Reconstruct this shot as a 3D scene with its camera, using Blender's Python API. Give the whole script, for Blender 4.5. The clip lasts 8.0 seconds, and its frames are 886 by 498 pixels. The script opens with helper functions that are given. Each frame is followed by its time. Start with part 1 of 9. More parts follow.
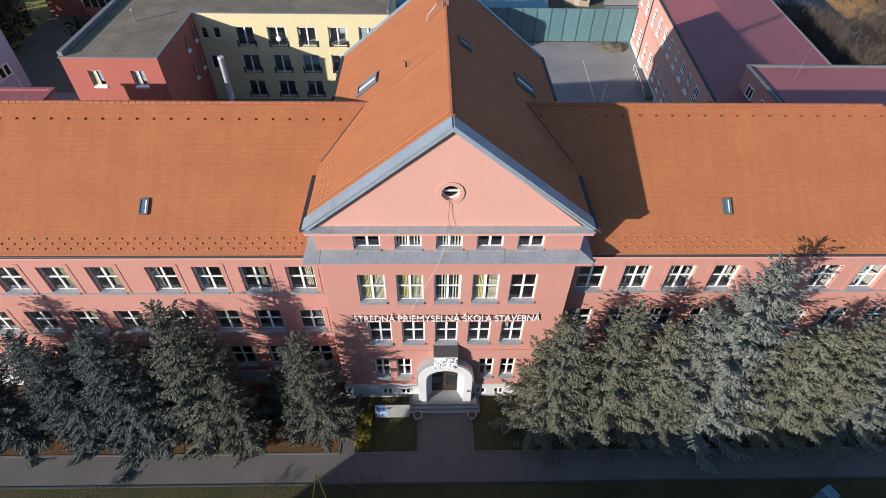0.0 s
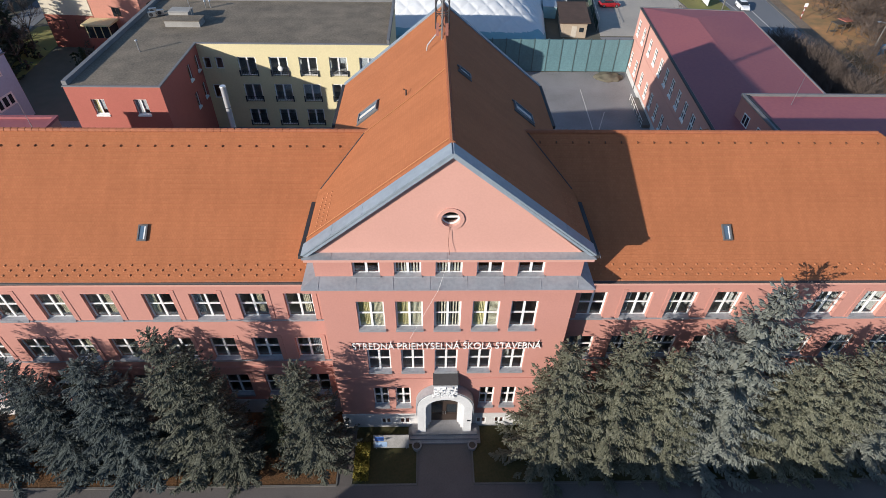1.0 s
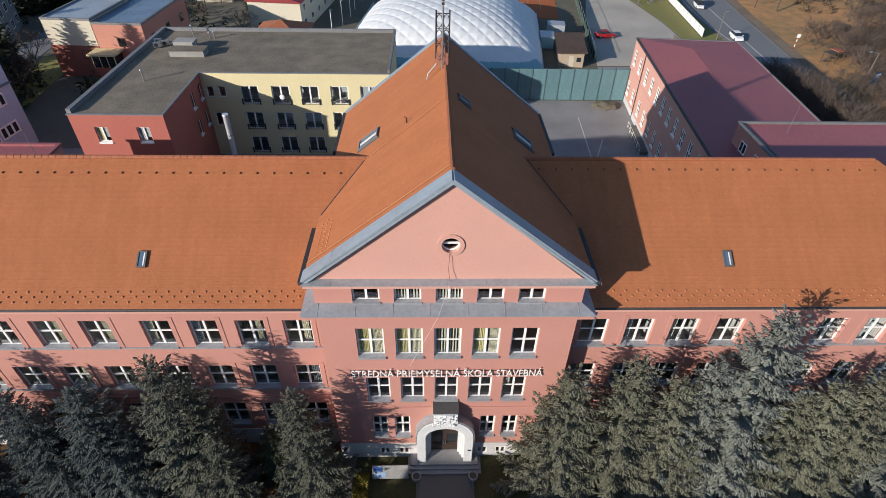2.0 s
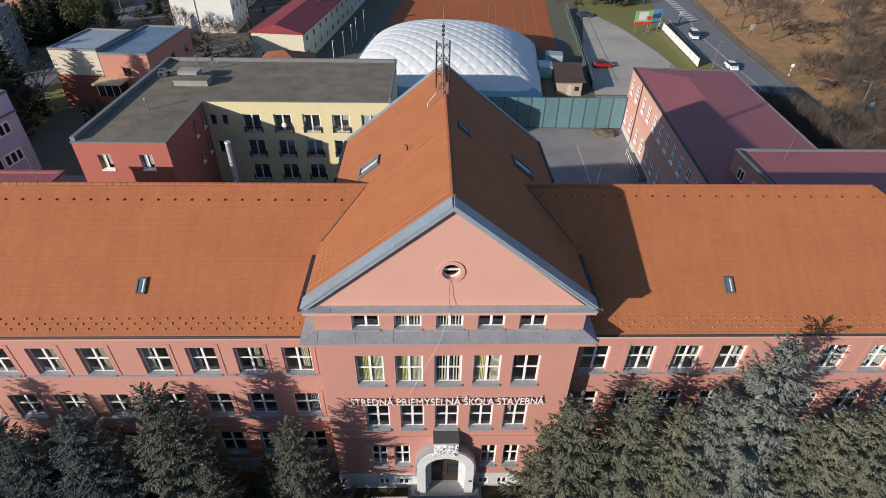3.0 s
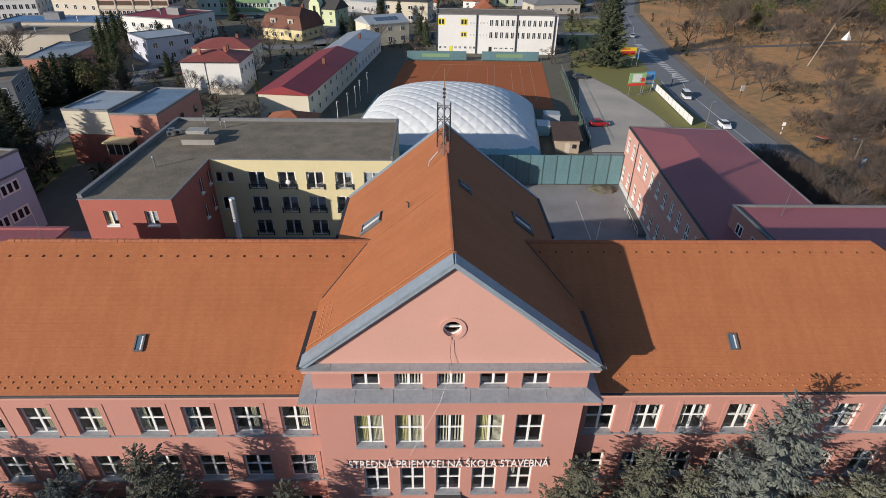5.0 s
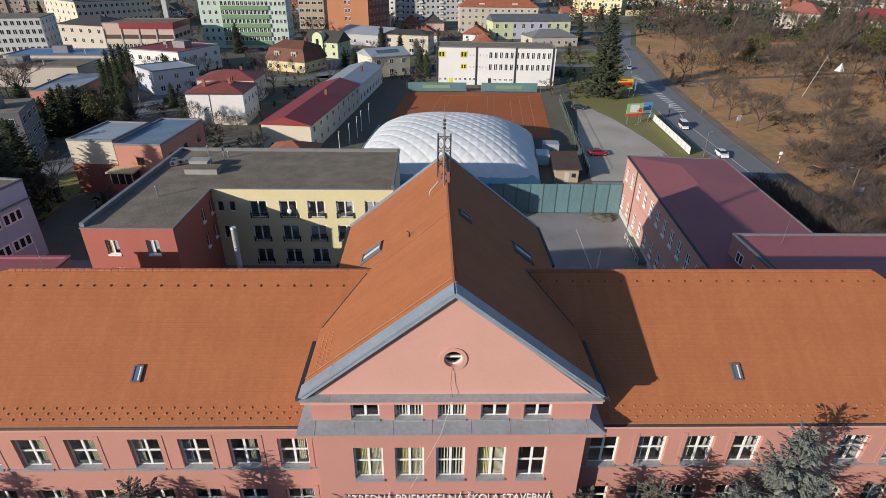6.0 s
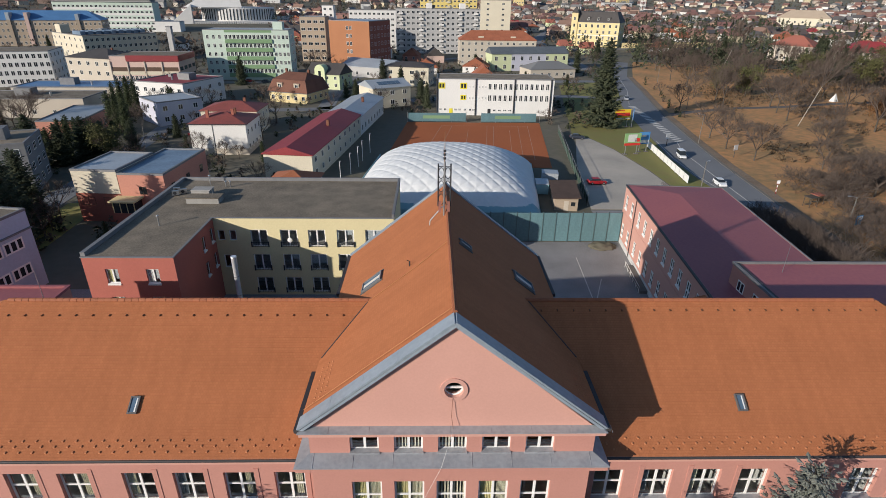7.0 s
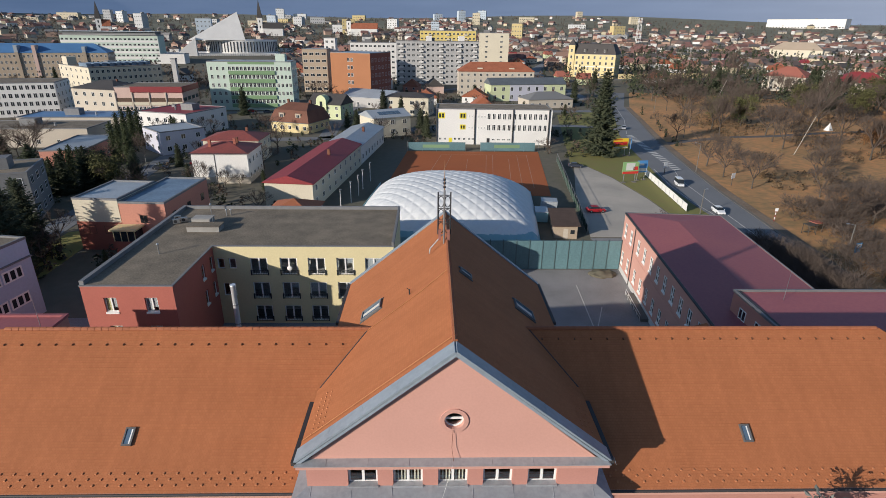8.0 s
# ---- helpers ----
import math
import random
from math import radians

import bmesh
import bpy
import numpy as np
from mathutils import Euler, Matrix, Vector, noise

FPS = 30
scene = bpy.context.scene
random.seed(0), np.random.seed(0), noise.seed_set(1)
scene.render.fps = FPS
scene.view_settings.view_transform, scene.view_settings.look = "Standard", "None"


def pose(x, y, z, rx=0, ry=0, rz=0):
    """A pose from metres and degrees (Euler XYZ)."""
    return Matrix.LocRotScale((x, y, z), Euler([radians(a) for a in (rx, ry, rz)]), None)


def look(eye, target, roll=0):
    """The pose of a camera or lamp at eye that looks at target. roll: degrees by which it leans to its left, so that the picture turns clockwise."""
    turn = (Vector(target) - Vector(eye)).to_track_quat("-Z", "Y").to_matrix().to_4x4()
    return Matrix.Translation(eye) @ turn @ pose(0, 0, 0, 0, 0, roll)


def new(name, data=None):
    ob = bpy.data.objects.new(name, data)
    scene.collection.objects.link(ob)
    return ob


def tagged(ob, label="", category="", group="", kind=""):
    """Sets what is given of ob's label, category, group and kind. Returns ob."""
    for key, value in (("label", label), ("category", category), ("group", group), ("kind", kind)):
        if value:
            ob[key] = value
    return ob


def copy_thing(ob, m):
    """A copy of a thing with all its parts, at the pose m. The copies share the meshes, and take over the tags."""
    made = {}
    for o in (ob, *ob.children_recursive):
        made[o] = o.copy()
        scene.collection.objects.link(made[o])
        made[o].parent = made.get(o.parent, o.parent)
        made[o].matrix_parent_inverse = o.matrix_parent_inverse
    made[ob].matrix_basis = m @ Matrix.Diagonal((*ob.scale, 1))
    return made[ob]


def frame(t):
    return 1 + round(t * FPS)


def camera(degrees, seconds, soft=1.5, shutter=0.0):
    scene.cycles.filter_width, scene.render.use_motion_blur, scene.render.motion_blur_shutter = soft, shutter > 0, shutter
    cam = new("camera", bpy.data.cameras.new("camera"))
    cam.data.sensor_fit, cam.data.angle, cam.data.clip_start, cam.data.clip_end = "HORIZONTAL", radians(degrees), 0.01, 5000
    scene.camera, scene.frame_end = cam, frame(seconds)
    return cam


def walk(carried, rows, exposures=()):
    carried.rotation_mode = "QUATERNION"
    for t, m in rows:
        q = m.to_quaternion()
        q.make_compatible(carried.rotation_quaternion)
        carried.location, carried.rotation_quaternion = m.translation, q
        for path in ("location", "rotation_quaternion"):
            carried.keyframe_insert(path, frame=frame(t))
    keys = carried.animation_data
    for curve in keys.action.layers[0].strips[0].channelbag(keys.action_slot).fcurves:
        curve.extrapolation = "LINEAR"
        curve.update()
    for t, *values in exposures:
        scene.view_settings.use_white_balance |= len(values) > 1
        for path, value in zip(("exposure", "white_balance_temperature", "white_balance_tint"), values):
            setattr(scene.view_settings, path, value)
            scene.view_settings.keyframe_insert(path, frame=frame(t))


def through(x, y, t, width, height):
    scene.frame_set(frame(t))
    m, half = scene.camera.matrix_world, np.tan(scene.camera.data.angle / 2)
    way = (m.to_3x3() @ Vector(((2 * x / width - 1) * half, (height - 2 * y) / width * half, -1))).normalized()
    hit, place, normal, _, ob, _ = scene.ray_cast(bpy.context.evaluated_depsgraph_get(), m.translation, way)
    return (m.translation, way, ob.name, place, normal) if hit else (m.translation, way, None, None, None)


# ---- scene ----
# ---------------------------------------------------------------- camera
cam = camera(78.4, 8.0, soft=0.7)
# seconds, eye x, y, z, turn to the right, tilt, lean
PATH = [
    (0, 0.149, -21.330, 37.675, 1.938, -45.107, 1.242),
    (0.5, 0.128, -21.280, 37.582, 1.978, -43.649, 1.253),
    (1, 0.111, -21.239, 37.515, 1.994, -42.231, 1.252),
    (1.5, 0.096, -21.206, 37.473, 1.991, -40.838, 1.240),
    (3, 0.068, -21.148, 37.457, 1.889, -36.694, 1.150),
    (3.5, 0.062, -21.139, 37.480, 1.835, -35.296, 1.106),
    (4, 0.058, -21.132, 37.511, 1.774, -33.882, 1.059),
    (4.5, 0.056, -21.127, 37.549, 1.712, -32.449, 1.008),
    (6, 0.050, -21.112, 37.668, 1.538, -28.044, 0.850),
    (6.5, 0.048, -21.103, 37.700, 1.494, -26.555, 0.800),
    (7, 0.046, -21.090, 37.724, 1.463, -25.067, 0.753),
    (7.5, 0.043, -21.073, 37.736, 1.446, -23.590, 0.712),
    (8, 0.039, -21.050, 37.733, 1.447, -22.138, 0.676),
]


def aim(x, y, z, turn, tilt, lean):
    way = Vector((math.sin(radians(turn)) * math.cos(radians(tilt)), math.cos(radians(turn)) * math.cos(radians(tilt)), math.sin(radians(tilt))))
    return look((x, y, z), Vector((x, y, z)) + way, lean)


walk(cam, [(r[0], aim(*r[1:])) for r in PATH], exposures=[(0, 0.50, 5900, 10), (1.5, 0.36, 5980, 10), (3.5, 0.20, 6100, 10), (6, 0.13, 6150, 10), (8, 0.09, 6150, 10)])

# ---------------------------------------------------------------- light
SUN_AZ, SUN_EL = 52.0, 16.7  # degrees from straight behind the camera towards its left; height
to_sun = Vector((-math.sin(radians(SUN_AZ)) * math.cos(radians(SUN_EL)), -math.cos(radians(SUN_AZ)) * math.cos(radians(SUN_EL)), math.sin(radians(SUN_EL))))
world = bpy.data.worlds.new("sky")
scene.world = world
world.use_nodes = True
wn = world.node_tree.nodes
sky = wn.new("ShaderNodeTexSky")
sky.sky_type = "NISHITA"
sky.sun_disc = False
sky.sun_elevation = radians(SUN_EL)
sky.sun_rotation = radians(180 + SUN_AZ)
sky.air_density, sky.dust_density, sky.ozone_density = 1.0, 0.5, 2.4
wn["Background"].inputs["Strength"].default_value = 0.112
world.node_tree.links.new(sky.outputs[0], wn["Background"].inputs["Color"])
sun = new("sun", bpy.data.lights.new("sun", "SUN"))
sun.data.energy = 5.0
sun.data.angle = radians(0.5)
sun.data.color = (1.0, 0.89, 0.745)
sun.matrix_world = look(to_sun * 100, (0, 0, 0))
# ---------------------------------------------------------------- materials
MATS = {}


def mat(name, color, rough=0.85, metal=0.0, var=0.10, scale=0.6, fine=14.0, bump=0.15, tint=None, dist=0.02, spec=0.3):
    """A surface with broad stains, fine grain and a little difference from object to object."""
    m = bpy.data.materials.new(name)
    m.use_nodes = True
    nt = m.node_tree
    b = nt.nodes["Principled BSDF"]
    b.inputs["Roughness"].default_value, b.inputs["Metallic"].default_value = rough, metal
    b.inputs["Specular IOR Level"].default_value = spec
    tc = nt.nodes.new("ShaderNodeTexCoord")
    big, small = nt.nodes.new("ShaderNodeTexNoise"), nt.nodes.new("ShaderNodeTexNoise")
    big.inputs["Scale"].default_value, big.inputs["Detail"].default_value = scale, 6
    small.inputs["Scale"].default_value, small.inputs["Detail"].default_value = fine, 4
    for n in (big, small):
        nt.links.new(tc.outputs["Object"], n.inputs["Vector"])
    info = nt.nodes.new("ShaderNodeObjectInfo")
    add = nt.nodes.new("ShaderNodeMath")
    add.operation = "ADD"
    nt.links.new(big.outputs[0], add.inputs[0])
    nt.links.new(small.outputs[0], add.inputs[1])
    mix = nt.nodes.new("ShaderNodeMix")
    mix.data_type = "RGBA"
    second = tint or tuple(c * 0.55 for c in color)
    ramp = nt.nodes.new("ShaderNodeMapRange")
    ramp.inputs["From Min"].default_value, ramp.inputs["From Max"].default_value = 0.75, 1.3
    ramp.inputs["To Max"].default_value = min(1.0, var * 4)
    nt.links.new(add.outputs[0], ramp.inputs["Value"])
    nt.links.new(ramp.outputs[0], mix.inputs["Factor"])
    mix.inputs[6].default_value, mix.inputs[7].default_value = (*color, 1), (*second, 1)
    hsv = nt.nodes.new("ShaderNodeHueSaturation")
    rr = nt.nodes.new("ShaderNodeMapRange")
    rr.inputs["To Min"].default_value, rr.inputs["To Max"].default_value = 1 - var * 0.6, 1 + var * 0.6
    nt.links.new(info.outputs["Random"], rr.inputs["Value"])
    nt.links.new(rr.outputs[0], hsv.inputs["Value"])
    nt.links.new(mix.outputs[2], hsv.inputs["Color"])
    nt.links.new(hsv.outputs[0], b.inputs["Base Color"])
    if bump:
        bp = nt.nodes.new("ShaderNodeBump")
        bp.inputs["Strength"].default_value, bp.inputs["Distance"].default_value = bump, dist
        nt.links.new(small.outputs[0], bp.inputs["Height"])
        nt.links.new(bp.outputs[0], b.inputs["Normal"])
    MATS[name] = m
    return m


def tile_mat(name, color, second, w, h, rough=0.7):
    """Clay tiles over UV in metres: joints, tile-to-tile colour, slow weathering."""
    m = bpy.data.materials.new(name)
    m.use_nodes = True
    nt = m.node_tree
    b = nt.nodes["Principled BSDF"]
    b.inputs["Roughness"].default_value = rough
    b.inputs["Specular IOR Level"].default_value = 0.08
    uv = nt.nodes.new("ShaderNodeUVMap")
    br = nt.nodes.new("ShaderNodeTexBrick")
    br.offset = 0.5
    br.inputs["Scale"].default_value = 1.0
    br.inputs["Brick Width"].default_value, br.inputs["Row Height"].default_value = w, h
    br.inputs["Mortar Size"].default_value, br.inputs["Mortar Smooth"].default_value = 0.012, 0.4
    br.inputs["Color1"].default_value, br.inputs["Color2"].default_value = (*color, 1), (*second, 1)
    br.inputs["Mortar"].default_value = (*[c * 0.86 for c in color], 1)
    nz = nt.nodes.new("ShaderNodeTexNoise")
    nz.inputs["Scale"].default_value, nz.inputs["Detail"].default_value = 0.45, 6
    streak = nt.nodes.new("ShaderNodeTexNoise")
    streak.inputs["Scale"].default_value, streak.inputs["Detail"].default_value = 1.0, 5
    mp = nt.nodes.new("ShaderNodeMapping")
    mp.inputs["Scale"].default_value = (2.2, 0.25, 1)
    nt.links.new(uv.outputs[0], mp.inputs[0])
    nt.links.new(mp.outputs[0], streak.inputs["Vector"])
    nt.links.new(uv.outputs[0], br.inputs["Vector"])
    nt.links.new(uv.outputs[0], nz.inputs["Vector"])
    add = nt.nodes.new("ShaderNodeMath")
    add.operation = "ADD"
    nt.links.new(nz.outputs[0], add.inputs[0])
    nt.links.new(streak.outputs[0], add.inputs[1])
    rg = nt.nodes.new("ShaderNodeMapRange")
    rg.inputs["From Min"].default_value, rg.inputs["From Max"].default_value = 0.7, 1.3
    rg.inputs["To Min"].default_value, rg.inputs["To Max"].default_value = 0.92, 1.07
    nt.links.new(add.outputs[0], rg.inputs["Value"])
    hsv = nt.nodes.new("ShaderNodeHueSaturation")
    nt.links.new(rg.outputs[0], hsv.inputs["Value"])
    nt.links.new(br.outputs["Color"], hsv.inputs["Color"])
    nt.links.new(hsv.outputs[0], b.inputs["Base Color"])
    bp = nt.nodes.new("ShaderNodeBump")
    bp.inputs["Strength"].default_value, bp.inputs["Distance"].default_value = 0.35, 0.010
    bp.invert = True
    nt.links.new(br.outputs["Fac"], bp.inputs["Height"])
    nt.links.new(bp.outputs[0], b.inputs["Normal"])
    MATS[name] = m
    return m


def glass_mat(name, tint=(0.90, 0.93, 0.94), clear=0.85):
    m = bpy.data.materials.new(name)
    m.use_nodes = True
    nt = m.node_tree
    nt.nodes.remove(nt.nodes["Principled BSDF"])
    out = nt.nodes["Material Output"]
    tr, gl, fr, mx = (nt.nodes.new("ShaderNode" + k) for k in ("BsdfTransparent", "BsdfGlossy", "LayerWeight", "MixShader"))
    tr.inputs[0].default_value = (*tint, 1)
    gl.inputs["Roughness"].default_value = 0.02
    fr.inputs["Blend"].default_value = 0.5
    pw, ad = nt.nodes.new("ShaderNodeMath"), nt.nodes.new("ShaderNodeMath")
    pw.operation, ad.operation = "POWER", "MULTIPLY_ADD"
    pw.inputs[1].default_value = 4.0
    ad.inputs[1].default_value, ad.inputs[2].default_value = 0.75, 0.11
    nt.links.new(fr.outputs["Facing"], pw.inputs[0])
    nt.links.new(pw.outputs[0], ad.inputs[0])
    nt.links.new(ad.outputs[0], mx.inputs[0])
    nt.links.new(tr.outputs[0], mx.inputs[1])
    nt.links.new(gl.outputs[0], mx.inputs[2])
    nt.links.new(mx.outputs[0], out.inputs["Surface"])
    MATS[name] = m
    return m


PINK = mat("pink_stucco", (0.50, 0.243, 0.195), 0.92, var=0.05, scale=0.35, fine=9, bump=0.1)
PINK_LIGHT = mat("pink_gable_stucco", (0.585, 0.32, 0.258), 0.92, var=0.04, scale=0.3, fine=9, bump=0.08)
PLINTH = mat("pale_plinth_render", (0.62, 0.60, 0.58), 0.9, var=0.10, scale=0.8, fine=9)
WHITE = mat("white_paint", (0.80, 0.79, 0.76), 0.55, var=0.04, scale=1.5, bump=0.03)
ZINC = mat("grey_sheet_metal", (0.385, 0.395, 0.415), 0.42, metal=0.3, var=0.12, scale=1.1, fine=5, bump=0.06)
ZINC_DARK = mat("dark_sheet_metal", (0.06, 0.055, 0.055), 0.6, metal=0.0, var=0.12, scale=1.1, fine=5, bump=0.06)
TILE = tile_mat("clay_roof_tiles", (0.42, 0.158, 0.070), (0.385, 0.143, 0.063), 0.18, 0.16)
RIDGE = mat("clay_ridge_tile", (0.35, 0.125, 0.060), 0.75, var=0.12, scale=2)
GLASS = glass_mat("window_glass")
# Reflected sky blue is put into the base colour of the panes.
SKYGLASS = mat("skylight_glass", (0.10, 0.15, 0.21), 0.12, var=0.05, bump=0.0, spec=0.7)
# Colour for the sunlit streaks painted onto the skylight panes.
STREAKPALE = mat("pale_pane_streak", (0.62, 0.58, 0.52), 0.8, var=0.08, scale=2, bump=0.02)
SKYFRAME = mat("dark_skylight_frame", (0.13, 0.12, 0.115), 0.6, var=0.1, scale=2, bump=0.03)
DARKGLASS = mat("dark_window_glass", (0.025, 0.03, 0.035), 0.08, var=0.05, bump=0.0, spec=0.6)
ROOM = mat("room_plaster", (0.60, 0.585, 0.55), 0.9, var=0.05)
CURTAIN = mat("yellow_curtain_cloth", (0.74, 0.66, 0.36), 0.95, var=0.10, scale=4)
STONE = mat("portal_stone", (0.66, 0.66, 0.66), 0.8, var=0.08, scale=1.2, fine=12)
DOOR = mat("dark_door_wood", (0.05, 0.035, 0.028), 0.5, var=0.1, scale=3)
STEP = mat("step_stone", (0.30, 0.29, 0.29), 0.85, var=0.12, scale=1.6)
ASPHALT = mat("asphalt", (0.060, 0.060, 0.064), 0.95, var=0.12, scale=0.25, fine=22, bump=0.3, tint=(0.085, 0.083, 0.082))
ROAD = mat("road_asphalt", (0.19, 0.195, 0.205), 0.9, var=0.10, scale=0.1, fine=10, bump=0.2, tint=(0.12, 0.122, 0.128))
YARD = mat("yard_asphalt", (0.29, 0.283, 0.283), 0.95, var=0.22, scale=0.2, fine=6, bump=0.2, tint=(0.165, 0.16, 0.158))
GRAVEL = mat("pale_gravel", (0.46, 0.41, 0.345), 0.95, var=0.22, scale=0.11, fine=7.0, bump=0.12, tint=(0.27, 0.25, 0.22))
PAVER = mat("path_paving", (0.145, 0.129, 0.119), 0.93, var=0.12, scale=0.4, fine=14, bump=0.25)
KERB = mat("kerb_concrete", (0.17, 0.158, 0.142), 0.9, var=0.14, scale=1.2)
LAWN = mat("winter_lawn", (0.043, 0.046, 0.016), 0.95, var=0.22, scale=0.35, fine=7, bump=0.6, tint=(0.08, 0.064, 0.027), dist=0.06)
BED = mat("leaf_litter", (0.17, 0.085, 0.035), 0.95, var=0.22, scale=0.5, fine=8, bump=0.7, tint=(0.07, 0.042, 0.022), dist=0.06)
DIRTPATH = mat("gritty_path", (0.235, 0.18, 0.13), 0.95, var=0.25, scale=0.12, fine=3, bump=0.3, tint=(0.15, 0.105, 0.07))
PARK = mat("park_leaf_litter", (0.52, 0.255, 0.105), 0.95, var=0.22, scale=0.045, fine=0.5, bump=0.5, tint=(0.20, 0.155, 0.075), dist=0.1)
EARTH = mat("town_ground", (0.11, 0.105, 0.075), 0.95, var=0.22, scale=0.03, fine=0.5, bump=0.4, tint=(0.15, 0.13, 0.10), dist=0.1)
CLAY = mat("tennis_clay", (0.36, 0.105, 0.035), 0.95, var=0.12, scale=0.06, fine=1.5, bump=0.15, tint=(0.26, 0.075, 0.028))
LINE = mat("line_paint", (0.62, 0.60, 0.56), 0.8, var=0.14, scale=0.8)
DOME = mat("dome_membrane", (0.68, 0.685, 0.68), 0.5, var=0.06, scale=0.15, fine=2, bump=0.04, tint=(0.46, 0.49, 0.52))
DOME_BASE = mat("dome_skirt", (0.24, 0.42, 0.47), 0.55, var=0.08, scale=0.3)
GREENWALL = mat("green_fence_panel", (0.125, 0.225, 0.25), 0.6, var=0.14, scale=0.25, fine=4, bump=0.06)
YELLOW = mat("cream_yellow_render", (0.70, 0.61, 0.36), 0.92, var=0.05, scale=0.25, fine=6, bump=0.08)
REDWALL = mat("terracotta_render", (0.43, 0.138, 0.105), 0.92, var=0.06, scale=0.25, fine=6, bump=0.08)
ROOFGREY = mat("bitumen_roof", (0.255, 0.21, 0.155), 0.95, var=0.24, scale=0.4, fine=4.5, bump=0.12, tint=(0.125, 0.106, 0.082), dist=0.03)
ROOFPINK = mat("pink_membrane_roof", (0.325, 0.108, 0.110), 0.6, var=0.14, scale=0.10, fine=3, bump=0.06, tint=(0.22, 0.07, 0.095))
# Blue of the sky mirrored in the verge metal is put into its base.
VERGE = mat("sky_tinted_verge_metal", (0.31, 0.36, 0.41), 0.45, metal=0.12, var=0.10, scale=0.5, fine=3, bump=0.03, spec=0.5)
COPING = mat("dull_metal_coping", (0.22, 0.22, 0.225), 0.65, metal=0.2, var=0.12, scale=1.1, bump=0.05)
FIELDS = mat("winter_fields", (0.19, 0.18, 0.13), 0.95, var=0.22, scale=0.006, fine=0.05, bump=0.2, tint=(0.11, 0.115, 0.085))
GRASS = mat("verge_grass", (0.21, 0.215, 0.062), 0.95, var=0.22, scale=0.25, fine=5, bump=0.5, tint=(0.23, 0.185, 0.075), dist=0.06)
BRICKRED = mat("chimney_brick", (0.20, 0.085, 0.055), 0.9, var=0.2, scale=1.5)
CLAYDARK = mat("brown_hook_metal", (0.16, 0.07, 0.035), 0.7, var=0.1)
STEEL = mat("galvanised_steel", (0.45, 0.46, 0.47), 0.35, metal=0.8, var=0.1, scale=3, bump=0.03)
DARKSTEEL = mat("dark_steel", (0.05, 0.05, 0.055), 0.5, metal=0.3, var=0.1, scale=3, bump=0.03)
BARK = mat("bark", (0.10, 0.083, 0.066), 0.95, var=0.2, scale=3, fine=20, bump=0.6)
TWIG = mat("bare_twigs", (0.125, 0.095, 0.078), 0.95, var=0.2, scale=1, bump=0.0)
BIRCH = mat("birch_bark", (0.55, 0.50, 0.43), 0.9, var=0.2, scale=3, fine=12)
# ---------------------------------------------------------------- builders
def thing(name, label, category, group="", kind="", at=(0, 0, 0), turn=0.0):
    ob = new(name)
    ob.empty_display_size = 0.2
    ob.matrix_basis = pose(*at, 0, 0, turn)
    return tagged(ob, label, category, group, kind)


def finish(bm, name, material, smooth=False):
    me = bpy.data.meshes.new(name)
    bmesh.ops.recalc_face_normals(bm, faces=bm.faces)
    if smooth:
        for f in bm.faces:
            f.smooth = True
    bm.to_mesh(me)
    bm.free()
    me.materials.append(material)
    return me


def part(name, bm, material, parent=None, label="", smooth=False, m=None):
    """Links a bmesh (or a finished mesh) as one object under its thing."""
    me = bm if isinstance(bm, bpy.types.Mesh) else finish(bm, name, material, smooth)
    ob = new(name, me)
    if parent is not None:
        ob.parent = parent
    if m is not None:
        ob.matrix_basis = m
    if label:
        ob["label"] = label
    return ob


def solo(name, bm, material, label, category, kind="", group="", smooth=False, m=None):
    return tagged(part(name, bm, material, None, "", smooth, m), label, category, group, kind)


def raw(name, verts, faces, material, smooth=False):
    me = bpy.data.meshes.new(name)
    me.from_pydata([tuple(v) for v in verts], [], faces)
    me.materials.append(material)
    if smooth:
        me.polygons.foreach_set("use_smooth", [True] * len(me.polygons))
    me.update()
    return me


def box(bm, x0, x1, y0, y1, z0, z1, m=None):
    v = [bm.verts.new(Vector((x, y, z)) if m is None else m @ Vector((x, y, z))) for z in (z0, z1) for y in (y0, y1) for x in (x0, x1)]
    for f in ((0, 1, 3, 2), (4, 5, 7, 6), (0, 1, 5, 4), (2, 3, 7, 6), (0, 2, 6, 4), (1, 3, 7, 5)):
        bm.faces.new([v[i] for i in f])
    return bm


def boxes(*rows, m=None):
    bm = bmesh.new()
    for r in rows:
        box(bm, *r, m=m)
    return bm


def prism(bm, pts, z0, z1):
    """An upright prism over a flat outline."""
    lo = [bm.verts.new((p[0], p[1], z0)) for p in pts]
    hi = [bm.verts.new((p[0], p[1], z1)) for p in pts]
    bm.faces.new(hi)
    bm.faces.new(list(reversed(lo)))
    for i in range(len(pts)):
        j = (i + 1) % len(pts)
        bm.faces.new((lo[i], lo[j], hi[j], hi[i]))
    return bm


